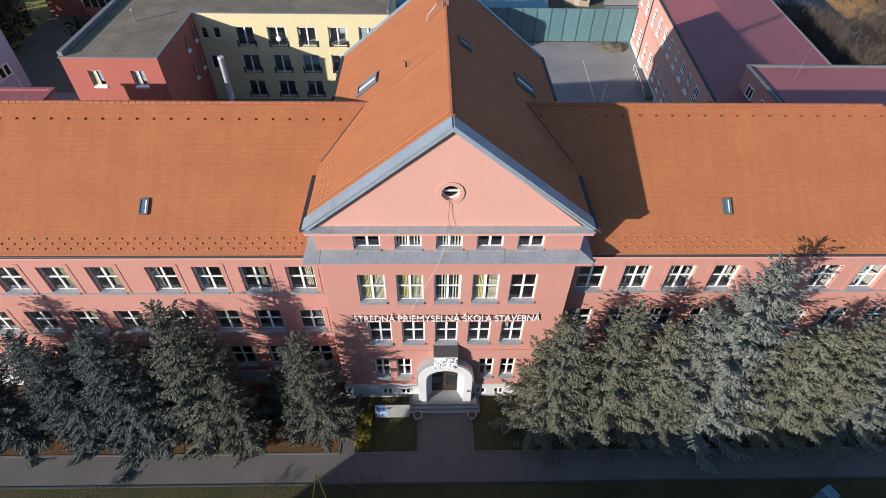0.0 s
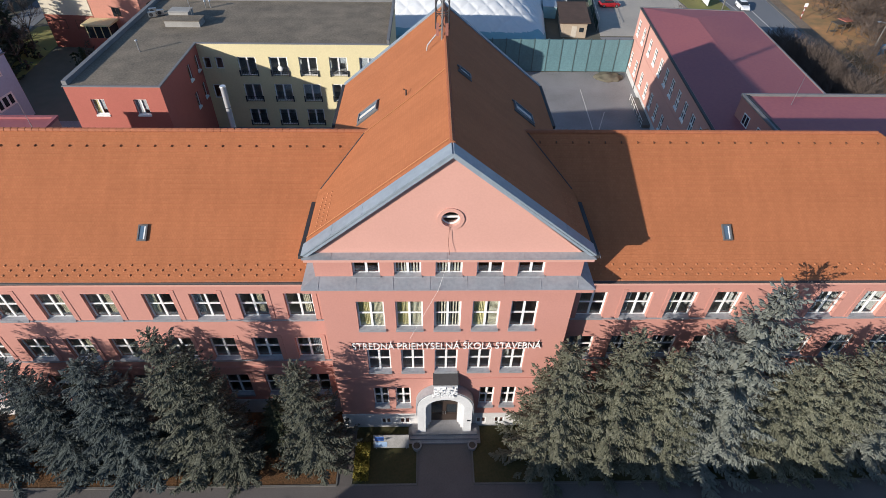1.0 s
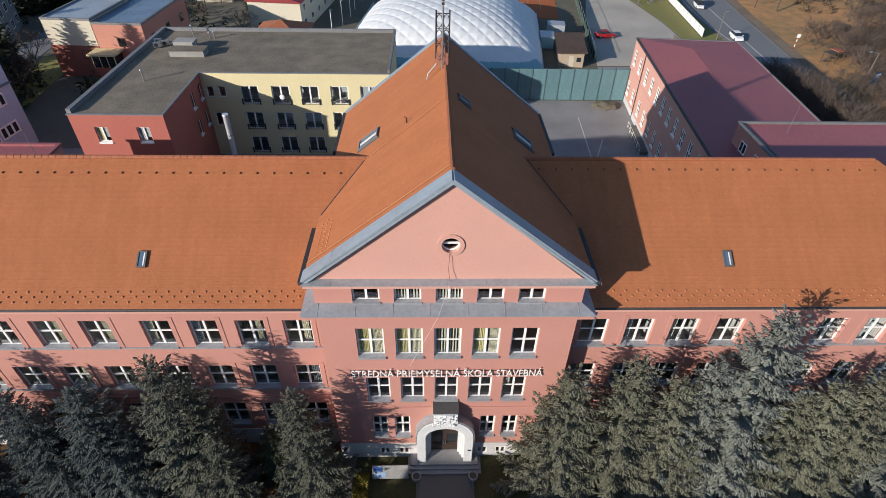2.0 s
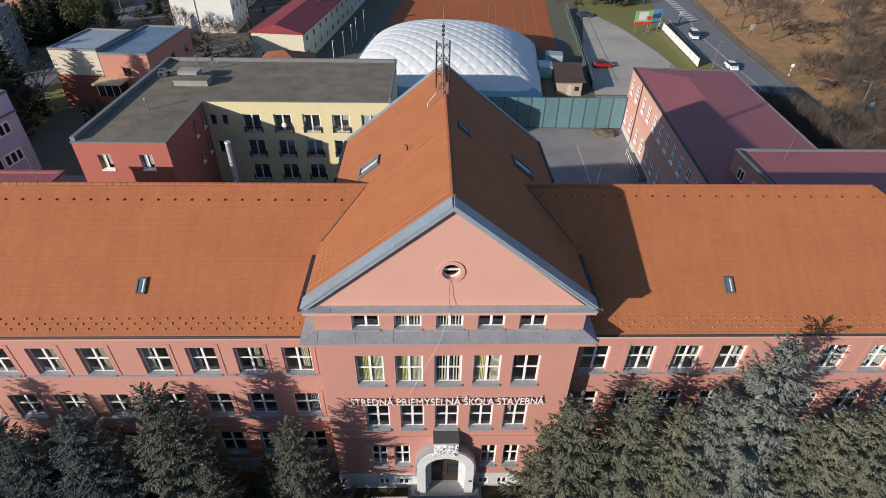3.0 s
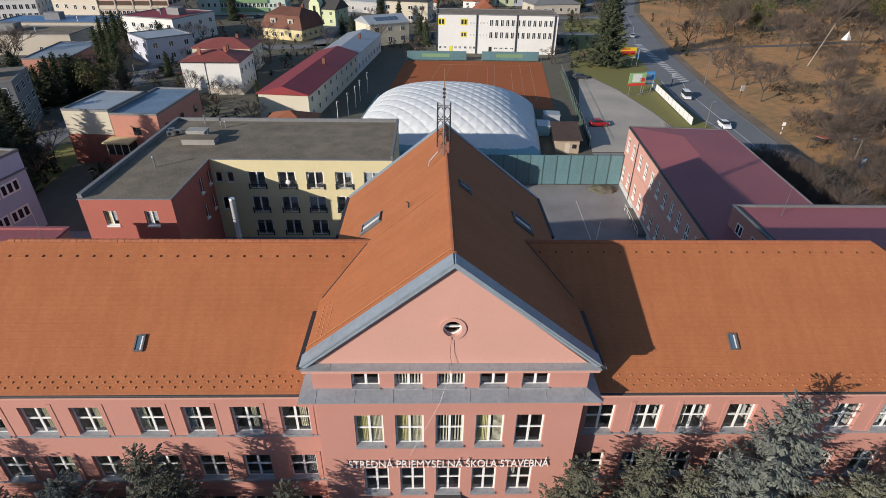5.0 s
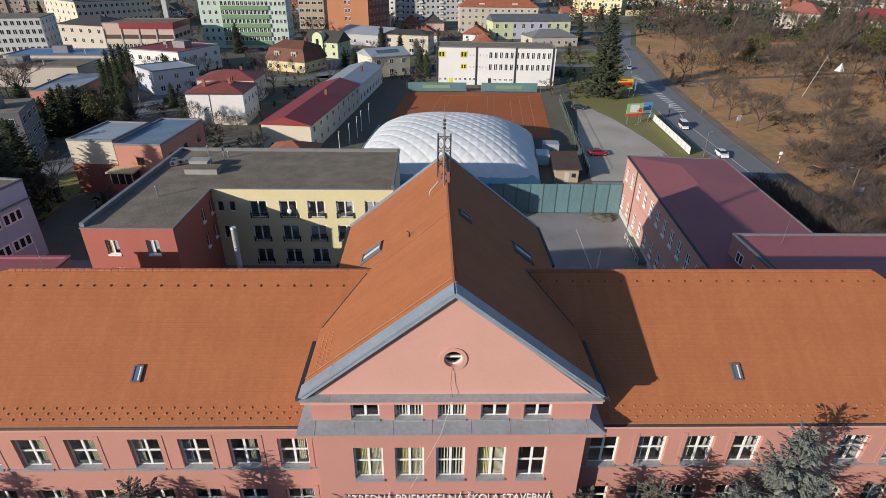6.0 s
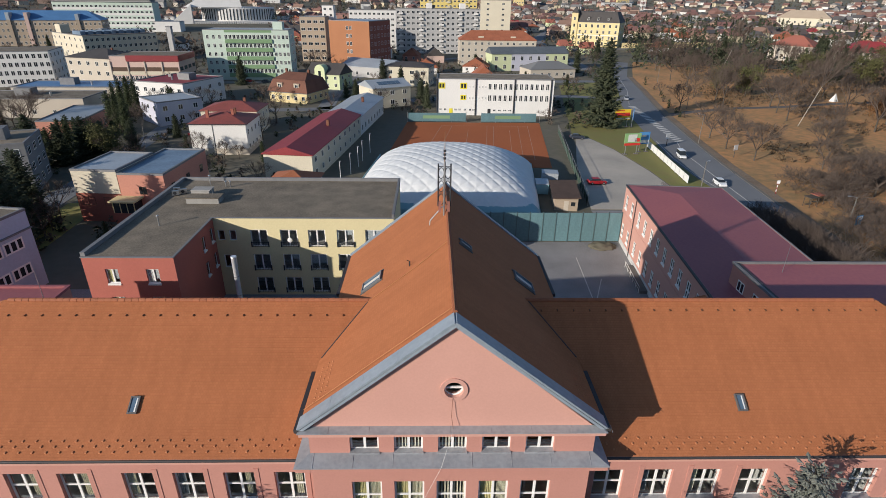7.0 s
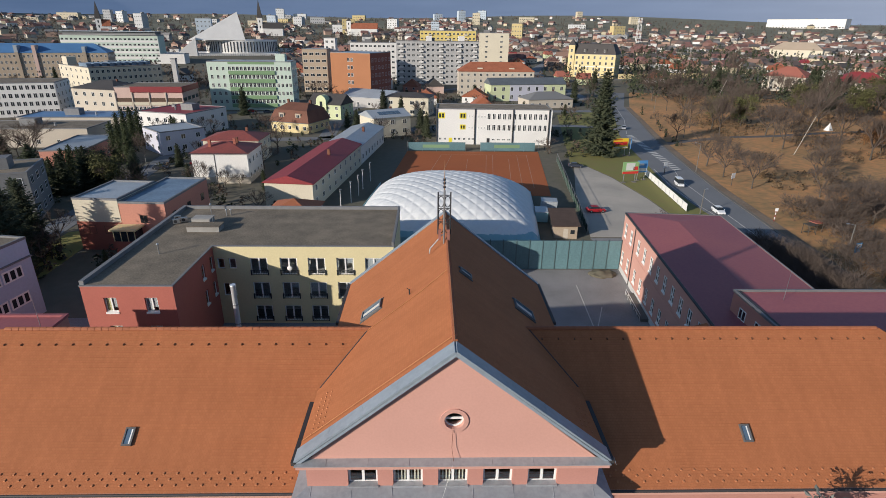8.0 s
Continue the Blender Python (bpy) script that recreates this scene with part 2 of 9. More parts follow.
def tube(bm, pts, radii, sides=8, cap=True):
    """A tapered tube along points."""
    rings = []
    for i, p in enumerate(pts):
        p = Vector(p)
        d = (Vector(pts[min(i + 1, len(pts) - 1)]) - Vector(pts[max(i - 1, 0)])).normalized()
        a = d.orthogonal().normalized()
        b = d.cross(a)
        r = radii[i] if isinstance(radii, (list, tuple)) else radii
        rings.append([bm.verts.new(p + (a * math.cos(k * math.tau / sides) + b * math.sin(k * math.tau / sides)) * r) for k in range(sides)])
    for lo, hi in zip(rings, rings[1:]):
        for k in range(sides):
            bm.faces.new((lo[k], lo[(k + 1) % sides], hi[(k + 1) % sides], hi[k]))
    if cap:
        bm.faces.new(rings[0])
        bm.faces.new(rings[-1])
    return bm


def panel(bm, m, width, height, thick, holes):
    """A wall with openings through it. Local x along, z up, y inwards from the outer face."""
    xs = sorted({0.0, width, *[h[0] for h in holes], *[h[1] for h in holes]})
    zs = sorted({0.0, height, *[h[2] for h in holes], *[h[3] for h in holes]})
    nx, nz = len(xs) - 1, len(zs) - 1

    def solid(i, k):
        if not (0 <= i < nx and 0 <= k < nz):
            return False
        cx, cz = (xs[i] + xs[i + 1]) / 2, (zs[k] + zs[k + 1]) / 2
        return not any(h[0] < cx < h[1] and h[2] < cz < h[3] for h in holes)

    cache = {}

    def v(i, k, y):
        if (i, k, y) not in cache:
            cache[i, k, y] = bm.verts.new(m @ Vector((xs[i], y, zs[k])))
        return cache[i, k, y]

    for i in range(nx):
        for k in range(nz):
            if not solid(i, k):
                continue
            for y in (0.0, thick):
                bm.faces.new((v(i, k, y), v(i + 1, k, y), v(i + 1, k + 1, y), v(i, k + 1, y)))
            if not solid(i - 1, k):
                bm.faces.new((v(i, k, 0.0), v(i, k + 1, 0.0), v(i, k + 1, thick), v(i, k, thick)))
            if not solid(i + 1, k):
                bm.faces.new((v(i + 1, k, 0.0), v(i + 1, k + 1, 0.0), v(i + 1, k + 1, thick), v(i + 1, k, thick)))
            if not solid(i, k - 1):
                bm.faces.new((v(i, k, 0.0), v(i + 1, k, 0.0), v(i + 1, k, thick), v(i, k, thick)))
            if not solid(i, k + 1):
                bm.faces.new((v(i, k + 1, 0.0), v(i + 1, k + 1, 0.0), v(i + 1, k + 1, thick), v(i, k + 1, thick)))
    return bm


WINDOW_MESHES = {}


def window(parent, x, y, z, w, h, turn=0.0, cols=2, rows=2, bar=0.07, glass=None, sill=ZINC, deep=0.16, frame_mat=None, name="window", sill_out=0.10, top_rail=None):
    """A window unit: frame with bars as one mesh, the glass and the sill under it. x, y, z: middle of its foot on the wall's outer face."""
    key = (round(w, 3), round(h, 3), cols, rows, bar, deep, sill_out, top_rail, id(glass), id(sill), id(frame_mat))
    if key not in WINDOW_MESHES:
        d0, d1 = deep, deep + 0.07
        e = bar * 1.15
        xs = [e] + [v for i in range(1, cols) for v in (w * i / cols - bar * 0.8, w * i / cols + bar * 0.8)] + [w - e]
        zs = [e] + [v for k in range(1, rows) for v in (h * (top_rail or k / rows) - bar * 0.6, h * (top_rail or k / rows) + bar * 0.6)] + [h - e]
        bm = panel(bmesh.new(), Matrix.Translation((-w / 2, d0, 0)), w, h, d1 - d0, [(xs[2 * i], xs[2 * i + 1], zs[2 * k], zs[2 * k + 1]) for i in range(cols) for k in range(rows)])
        frame_me = finish(bm, "window", frame_mat or WHITE)
        pane_me = finish(boxes((-w / 2 + e * 0.5, w / 2 - e * 0.5, d0 + 0.025, d0 + 0.045, e * 0.5, h - e * 0.5)), "pane", glass or GLASS)
        sill_me = None
        if sill:
            bm = bmesh.new()
            prof = [(d0, 0.07), (d0, -0.02), (-sill_out + 0.03, -0.10), (-sill_out + 0.03, -0.17), (-sill_out, -0.17), (-sill_out, 0.0)]
            a = [bm.verts.new((-w / 2 - 0.03, p[0], p[1])) for p in prof]
            b = [bm.verts.new((w / 2 + 0.03, p[0], p[1])) for p in prof]
            bm.faces.new(a), bm.faces.new(b)
            for i in range(6):
                bm.faces.new((a[i], a[(i + 1) % 6], b[(i + 1) % 6], b[i]))
            sill_me = finish(bm, "sill", sill)
        WINDOW_MESHES[key] = frame_me, pane_me, sill_me
    f, p, s = WINDOW_MESHES[key]
    ob = part(name, f, None, parent, m=pose(x, y, z, 0, 0, turn))
    g = part("pane", p, None, ob)
    g.visible_shadow = glass is not None
    if s:
        part("sill", s, None, ob)
    return ob


LITE = {}


def lite_window(parent, x, y, z, w, h, turn, frame_mat=None, e=0.08):
    """A far window as one mesh: white bars over dark glass."""
    key = (round(w, 2), round(h, 2), id(frame_mat), e)
    if key not in LITE:
        bm = panel(bmesh.new(), Matrix.Translation((-w / 2, -0.06, 0)), w, h, 0.05, [(e, w / 2 - e / 2, e, h - e), (w / 2 + e / 2, w - e, e, h - e)])
        n = len(bm.faces)
        box(bm, -w / 2 + 0.02, w / 2 - 0.02, -0.035, -0.02, 0.02, h - 0.02)
        bm.faces.ensure_lookup_table()
        for f in bm.faces[n:]:
            f.material_index = 1
        LITE[key] = finish(bm, "window", frame_mat or WHITE)
        LITE[key].materials.append(DARKGLASS)
    return part("window", LITE[key], None, parent, m=pose(x, y, z, 0, 0, turn))


def slope(bm, uv, e0, e1, r0, r1, step=0.16, lift=0.015, u0=0.0):
    """A tiled slope between an eave e0-e1 and a ridge r0-r1, in overlapping courses with real steps."""
    e0, e1, r0, r1 = (Vector(p) for p in (e0, e1, r0, r1))
    along = (e1 - e0).normalized()
    up = r0 - e0
    up = up - along * up.dot(along)
    length = up.length
    up.normalize()
    nrm = along.cross(up)
    if nrm.z < 0:
        nrm = -nrm
    n = max(1, round(length / step))
    low = [bm.verts.new(e0), bm.verts.new(e1)]
    for i in range(n):
        a, b = i / n, (i + 1) / n
        front = [bm.verts.new(e0.lerp(r0, a) + nrm * lift), bm.verts.new(e1.lerp(r1, a) + nrm * lift)]
        point = i == n - 1 and (r0 - r1).length < 1e-4
        back = [bm.verts.new(r0)] if point else [bm.verts.new(e0.lerp(r0, b)), bm.verts.new(e1.lerp(r1, b))]
        f = bm.faces.new((front[0], front[1], *reversed(back)))
        g = bm.faces.new((low[0], low[1], front[1], front[0]))
        for face in (f, g):
            for l in face.loops:
                q = l.vert.co - e0
                l[uv].uv = (u0 + q.dot(along), q.dot(up) + (0.004 if face is f else -0.004))
        low = back
    return bm


def ledge(bm_top, bm_band, x0, x1, yf, yb, out, zi, zo, band):
    """A moulding round the front and both sides of a block: sloping cover and the band under it."""
    inn = [(x0, yb), (x0, yf), (x1, yf), (x1, yb)]
    ext = [(x0 - out, yb), (x0 - out, yf - out), (x1 + out, yf - out), (x1 + out, yb)]
    for a, b in ((0, 1), (1, 2), (2, 3)):
        pi, pj, qi, qj = inn[a], inn[b], ext[a], ext[b]
        t = [bm_top.verts.new((*p, z)) for p, z in ((pi, zi), (pj, zi), (qj, zo), (qi, zo))]
        u = [bm_top.verts.new((*p, z)) for p, z in ((pi, zi - 0.05), (pj, zi - 0.05), (qj, zo - 0.05), (qi, zo - 0.05))]
        bm_top.faces.new(t), bm_top.faces.new(u)
        bm_top.faces.new((t[2], t[3], u[3], u[2]))
        k = (out - 0.06) / out
        q2 = [(p[0] + (q[0] - p[0]) * k, p[1] + (q[1] - p[1]) * k) for p, q in ((pi, qi), (pj, qj))]
        s = [bm_band.verts.new((*p, zo - 0.05)) for p in (pi, pj, q2[1], q2[0])]
        w = [bm_band.verts.new((*p, zo - 0.05 - band)) for p in (pi, pj, q2[1], q2[0])]
        bm_band.faces.new(s), bm_band.faces.new(w)
        bm_band.faces.new((s[2], s[3], w[3], w[2]))

# ---------------------------------------------------------------- ground
def rise(x, y):
    """Height of the land: level near the school, then slowly up to the hills round the town."""
    r = math.hypot(x, y)
    t = max(0.0, r - 420.0)
    z = 0.028 * t + 0.0000085 * t * t
    z += 0.045 * max(0.0, r - 760.0)
    z *= 0.72 - 0.25 * math.tanh(x / 500.0)
    side = 0.5 + 0.5 * math.tanh(x / 400.0)
    z += 0.010 * max(0.0, r - 1150.0) * side - 0.050 * max(0.0, r - 1000.0) * (1 - side)
    z *= 0.55 + 0.35 * noise.noise(Vector((x / 900, y / 900, 3.1))) + 0.45
    return z


def sheet(name, pts, z, material, label, category="ground", kind="structure"):
    bm = bmesh.new()
    prism(bm, pts, -0.4, z)
    return solo(name, bm, material, label, category, kind)


gv, gf = [], []
radii = [0, 40, 90, 150, 220, 300, 380, 460, 560, 680, 820, 1000, 1200, 1450, 1750, 2050]
SEG = 96
gv.append((0, 60, 0))
for r in radii[1:]:
    for k in range(SEG):
        a = math.tau * k / SEG
        x, y = r * math.cos(a), 60 + r * math.sin(a)
        gv.append((x, y, rise(x, y)))
for k in range(SEG):
    gf.append((0, 1 + k, 1 + (k + 1) % SEG))
for i in range(len(radii) - 2):
    for k in range(SEG):
        a, b = 1 + i * SEG + k, 1 + i * SEG + (k + 1) % SEG
        gf.append((a, a + SEG, b + SEG, b))
gm = raw("ground", gv, gf, EARTH, True)
gm.materials.append(FIELDS)
for pl in gm.polygons:
    if math.hypot(pl.center.x, pl.center.y - 60) > 950:
        pl.material_index = 1
tagged(new("ground", gm), "brown winter earth and thin grass under the whole town", "ground", kind="structure")

sheet("lawn_street", [(-70, -60), (70, -60), (70, -6.45), (-70, -6.45)], 0.02, LAWN, "thin winter grass strip beside the footpath", "lawn")
sheet("pavement_front", [(-70, -6.4), (70, -6.4), (70, -4.35), (-70, -4.35)], 0.03, PAVER, "worn grey paved footpath along the school front", "pavement")
sheet("pavement_entrance", [(-0.70, -4.35), (3.15, -4.35), (3.15, -0.9), (-0.70, -0.9)], 0.03, PAVER, "worn grey paved walk up to the school door", "pavement")
sheet("pavement_side", [(-6.25, -4.35), (-5.35, -4.35), (-5.35, 0.0), (-6.25, 0.0)], 0.03, PAVER, "narrow grey paved side path", "pavement")
sheet("lawn_left", [(-5.25, -4.2), (-0.82, -4.2), (-0.82, 0.1), (-5.25, 0.1)], 0.05, LAWN, "small green lawn patch beside the entrance walk", "lawn")
sheet("lawn_right", [(3.27, -4.2), (60, -4.2), (60, 1.5), (3.27, 1.5)], 0.05, LAWN, "shaded lawn strip under the spruces", "lawn")
sheet("bed_left", [(-60, -4.2), (-6.4, -4.2), (-6.4, 1.5), (-60, 1.5)], 0.05, BED, "brown leaf-covered bed under the spruces", "ground")
for x0, x1, y0, y1 in [(-60, -6.3, -4.35, -4.22), (-5.35, -0.74, -4.35, -4.22), (3.19, 60, -4.35, -4.22), (-0.82, -0.72, -4.22, -1.0), (3.17, 3.27, -4.22, -1.0), (-6.37, -6.27, -4.22, 0), (-5.33, -5.25, -4.22, 0), (-70, 70, -6.5, -6.4)]:
    solo("kerb", boxes((x0, x1, y0, y1, -0.2, 0.08)), KERB if y0 > -6 else ASPHALT, "low pale concrete kerb edging the path", "kerb", "structure")

sheet("yard", [(6, 15), (34, 15), (32.2, 62.5), (6, 62.5)], 0.02, YARD, "worn grey asphalt schoolyard", "yard")
sheet("yard_annex", [(-60, 16), (6, 16), (6, 46), (-60, 46)], 0.015, YARD, "grey asphalt court between the school wings", "yard")
sheet("lawn_gardens", [(-69.8, 60), (-62, 58), (-62.8, 69), (-63.5, 82), (-70.6, 80)], 0.03, GRASS, "dull green lawn beside the brick-based house", "lawn")
sheet("yard_strip", [(32.6, 63.4), (50, 63.4), (53, 77.4), (31.3, 77.4)], 0.02, YARD, "grey dirt strip behind the sound wall", "yard")
sheet("parking_lot", [(31.5, 78), (49, 78), (53, 92), (52.5, 104), (50, 124), (46.5, 137), (42.5, 136), (36.5, 110)], 0.03, GRAVEL, "pale worn gravel parking lot", "parking lot")
sheet("verge", [(42.2, 138), (46.8, 137.6), (50.4, 124.2), (52.9, 104), (53.4, 92), (49.3, 77.5), (56.5, 75.5), (61.85, 89), (61.65, 101), (62.05, 116), (64.85, 134), (66.85, 150), (69.85, 170), (73.35, 190), (83.85, 228), (94.85, 272), (60, 240), (46, 160)], 0.04, GRASS, "green grass verge beside the road", "lawn")
sheet("road_main", [(52, 5), (63, 0), (66.5, 45), (70.9, 87), (73, 110), (76, 132), (78.8, 150), (82, 170), (86.2, 192), (93.8, 228), (102.5, 272), (125.7, 341), (150, 430), (136, 436), (111, 345), (95, 272), (84, 228), (73.5, 190), (70, 170), (67, 150), (65, 134), (62.2, 116), (61.8, 101), (62, 89), (59.5, 75)], 0.03, ROAD, "blue-grey asphalt main road leading into town", "road")
sheet("pavement_park", [(65.9, 0), (69.4, 45), (73.8, 87), (75.9, 110), (78.9, 132), (81.7, 150), (84.9, 170), (89.1, 192), (96.7, 228), (105.4, 272), (103.25, 272), (94.55, 228), (86.95, 192), (82.75, 170), (79.55, 150), (76.75, 132), (73.75, 110), (71.65, 87), (67.25, 45), (63.75, 0)], 0.12, DIRTPATH, "worn brown-grey footpath along the park side of the road", "pavement")
sheet("kerb_strip", [(63.7, 0), (67.2, 45), (71.6, 87), (73.7, 110), (76.7, 132), (79.5, 150), (82.7, 170), (86.9, 192), (94.5, 228), (103.2, 272), (102.54, 272), (93.84, 228), (86.24, 192), (82.04, 170), (78.84, 150), (76.04, 132), (73.04, 110), (70.94, 87), (66.54, 45), (63.04, 0)], 0.13, KERB, "pale worn concrete kerb along the road", "kerb")
sheet("park", [(66, 0), (69.5, 45), (73.9, 87), (76, 110), (79, 132), (81.8, 150), (85, 170), (89.2, 192), (96.8, 228), (105.5, 272), (128.6, 341), (200, 420), (420, 380), (420, -40), (66.5, -40)], 0.06, PARK, "rusty brown leaf-covered park slope", "park")
# ---------------------------------------------------------------- school
CX = 1.22
school = thing("school_building", "pink stuccoed three-storey school with orange clay-tiled roofs", "school")
XL, XR, YF = -6.2, 8.64, 0.2
WING_Y = 1.5

# front of the middle block
cols5 = [CX + 2.29 * k for k in (-2, -1, 0, 1, 2)]
cols5b = [CX + 2.18 * k for k in (-2, -1, 0, 1, 2)]
holes, mid_windows = [], []
for c in cols5:
    mid_windows.append((c, 11.40, 1.62, 2.50, 2, 2, 0.52, "upper"))
    mid_windows.append((c, 16.05, 1.50, 1.02, 2, 1, None, "attic"))
for c in cols5b:
    mid_windows.append((c, 7.02, 1.50, 2.32, 2, 2, 0.53, "middle"))
for c in (-3.25, -1.72, 4.16, 5.69):
    mid_windows.append((c, 2.75, 1.06, 2.32, 2, 2, 0.53, "ground"))
for c in (-3.07, -1.69, 3.96, 5.3):
    mid_windows.append((c, 0.45, 0.78, 0.80, 2, 1, None, "cellar"))
for c, z, w, h, *_ in mid_windows:
    holes.append((c - w / 2 - XL, c + w / 2 - XL, z, z + h))
holes.append((CX - 1.2 - XL, CX + 1.2 - XL, 0.45, 4.4))
bm = panel(bmesh.new(), Matrix.Translation((XL, YF, 0)), XR - XL, 17.55, 0.45, holes)
part("front_wall", bm, PINK, school)
for c, z, w, h, cs, rs, tr, kind in mid_windows:
    window(school, c, YF, z, w, h, cols=cs, rows=rs, top_rail=tr, deep=0.2 if kind != "cellar" else -0.04, bar=0.085, sill=ZINC if kind != "cellar" else None)
# side and rear walls of the middle block
for x0 in (XL, XR - 0.45):
    part("side_wall", boxes((x0, x0 + 0.45, YF + 0.45, 19.6, 0, 17.5)), PINK, school)
part("rear_wall", boxes((XL, XR, 19.6, 20.0, 0, 17.5)), PINK, school)
# plinth
for x0, x1 in ((XL - 0.05, CX - 1.95), (CX + 1.95, XR + 0.05)):
    bm = panel(bmesh.new(), Matrix.Translation((x0, YF - 0.06, 0)), x1 - x0, 1.75, 0.06, [(c - w / 2 - x0, c + w / 2 - x0, z, z + h) for c, z, w, h, *_, k in mid_windows if k == "cellar" and x0 < c < x1])
    part("plinth", bm, PLINTH, school, "pale rendered plinth")
part("string_course", boxes((XL, XR, YF - 0.06, YF + 0.02, 6.05, 6.2)), PINK, school)
# mouldings
bt, bb = bmesh.new(), bmesh.new()
ledge(bt, bb, XL, XR, YF, 2.2, 0.75, 16.0, 15.66, 0.28)
part("ledge_cover", bt, ZINC, school, "grey sheet-metal ledge cover")
part("ledge_band", bb, PINK, school)
for k in range(8):
    x = XL + 0.2 + k * 2.06
    part("seam", tube(bmesh.new(), [(x, YF - 0.01, 16.005), (x, YF - 0.74, 15.67)], 0.014, 5), ZINC, school)
    part("seam", tube(bmesh.new(), [(x + 0.9, YF - 0.01, 17.803), (x + 0.9, YF - 0.44, 17.705)], 0.012, 5), ZINC, school)
bt, bb = bmesh.new(), bmesh.new()
ledge(bt, bb, XL, XR, YF, 4.7, 0.45, 17.80, 17.70, 0.22)
part("cornice_cover", bt, ZINC, school, "grey sheet-metal cornice cover")
part("cornice_band", bb, PINK_LIGHT, school)
# gable with its round window
APEX, BASE = 23.85, 17.6
bm = bmesh.new()
oz, orad = 20.11, 0.48
for y in (YF, YF + 0.4):
    tri = [bm.verts.new(p) for p in ((XL, y, BASE), (XR, y, BASE), (CX, y, APEX))]
    cir = [bm.verts.new((CX + orad * math.cos(k * math.tau / 32), y, oz + orad * math.sin(k * math.tau / 32))) for k in range(32)]
    ed = [bm.edges.new((tri[i], tri[(i + 1) % 3])) for i in range(3)] + [bm.edges.new((cir[i], cir[(i + 1) % 32])) for i in range(32)]
    bmesh.ops.triangle_fill(bm, use_beauty=True, edges=ed)
    if y == YF:
        first = cir
for i in range(32):
    bm.faces.new((first[i], first[(i + 1) % 32], cir[(i + 1) % 32], cir[i]))
part("gable_wall", bm, PINK_LIGHT, school, "light pink gable wall")
bm = bmesh.new()
for r0, r1, y0, y1 in ((0.48, 0.70, YF - 0.06, YF + 0.02),):
    ring = [[bm.verts.new((CX + r * math.cos(k * math.tau / 40), y, oz + r * math.sin(k * math.tau / 40))) for k in range(40)] for r, y in ((r0, y1), (r0, y0), (r1, y0), (r1, y1))]
    for a in range(3):
        for k in range(40):
            bm.faces.new((ring[a][k], ring[a][(k + 1) % 40], ring[a + 1][(k + 1) % 40], ring[a + 1][k]))
part("round_surround", bm, PINK_LIGHT, school)
bm = bmesh.new()
ring = [[bm.verts.new((CX + r * math.cos(k * math.tau / 32), y, oz + r * math.sin(k * math.tau / 32))) for k in range(32)] for r, y in ((0.48, 0.38), (0.41, 0.38), (0.41, 0.44), (0.48, 0.44))]
for a in range(3):
    for k in range(32):
        bm.faces.new((ring[a][k], ring[a][(k + 1) % 32], ring[a + 1][(k + 1) % 32], ring[a + 1][k]))
box(bm, CX - 0.44, CX + 0.44, 0.37, 0.45, oz - 0.05, oz + 0.05)
ow = part("window", bm, WHITE, school, "round white gable window")
part("pane", boxes((CX - 0.44, CX + 0.44, 0.41, 0.43, oz - 0.44, oz + 0.44)), GLASS, ow).visible_shadow = False
# rear gable
bm = bmesh.new()
for y in (19.6, 20.0):
    bm.faces.new([bm.verts.new(p) for p in ((XL, y, 17.5), (XR, y, 17.5), (CX, y, 23.9))])
part("rear_gable", bm, PINK, school)

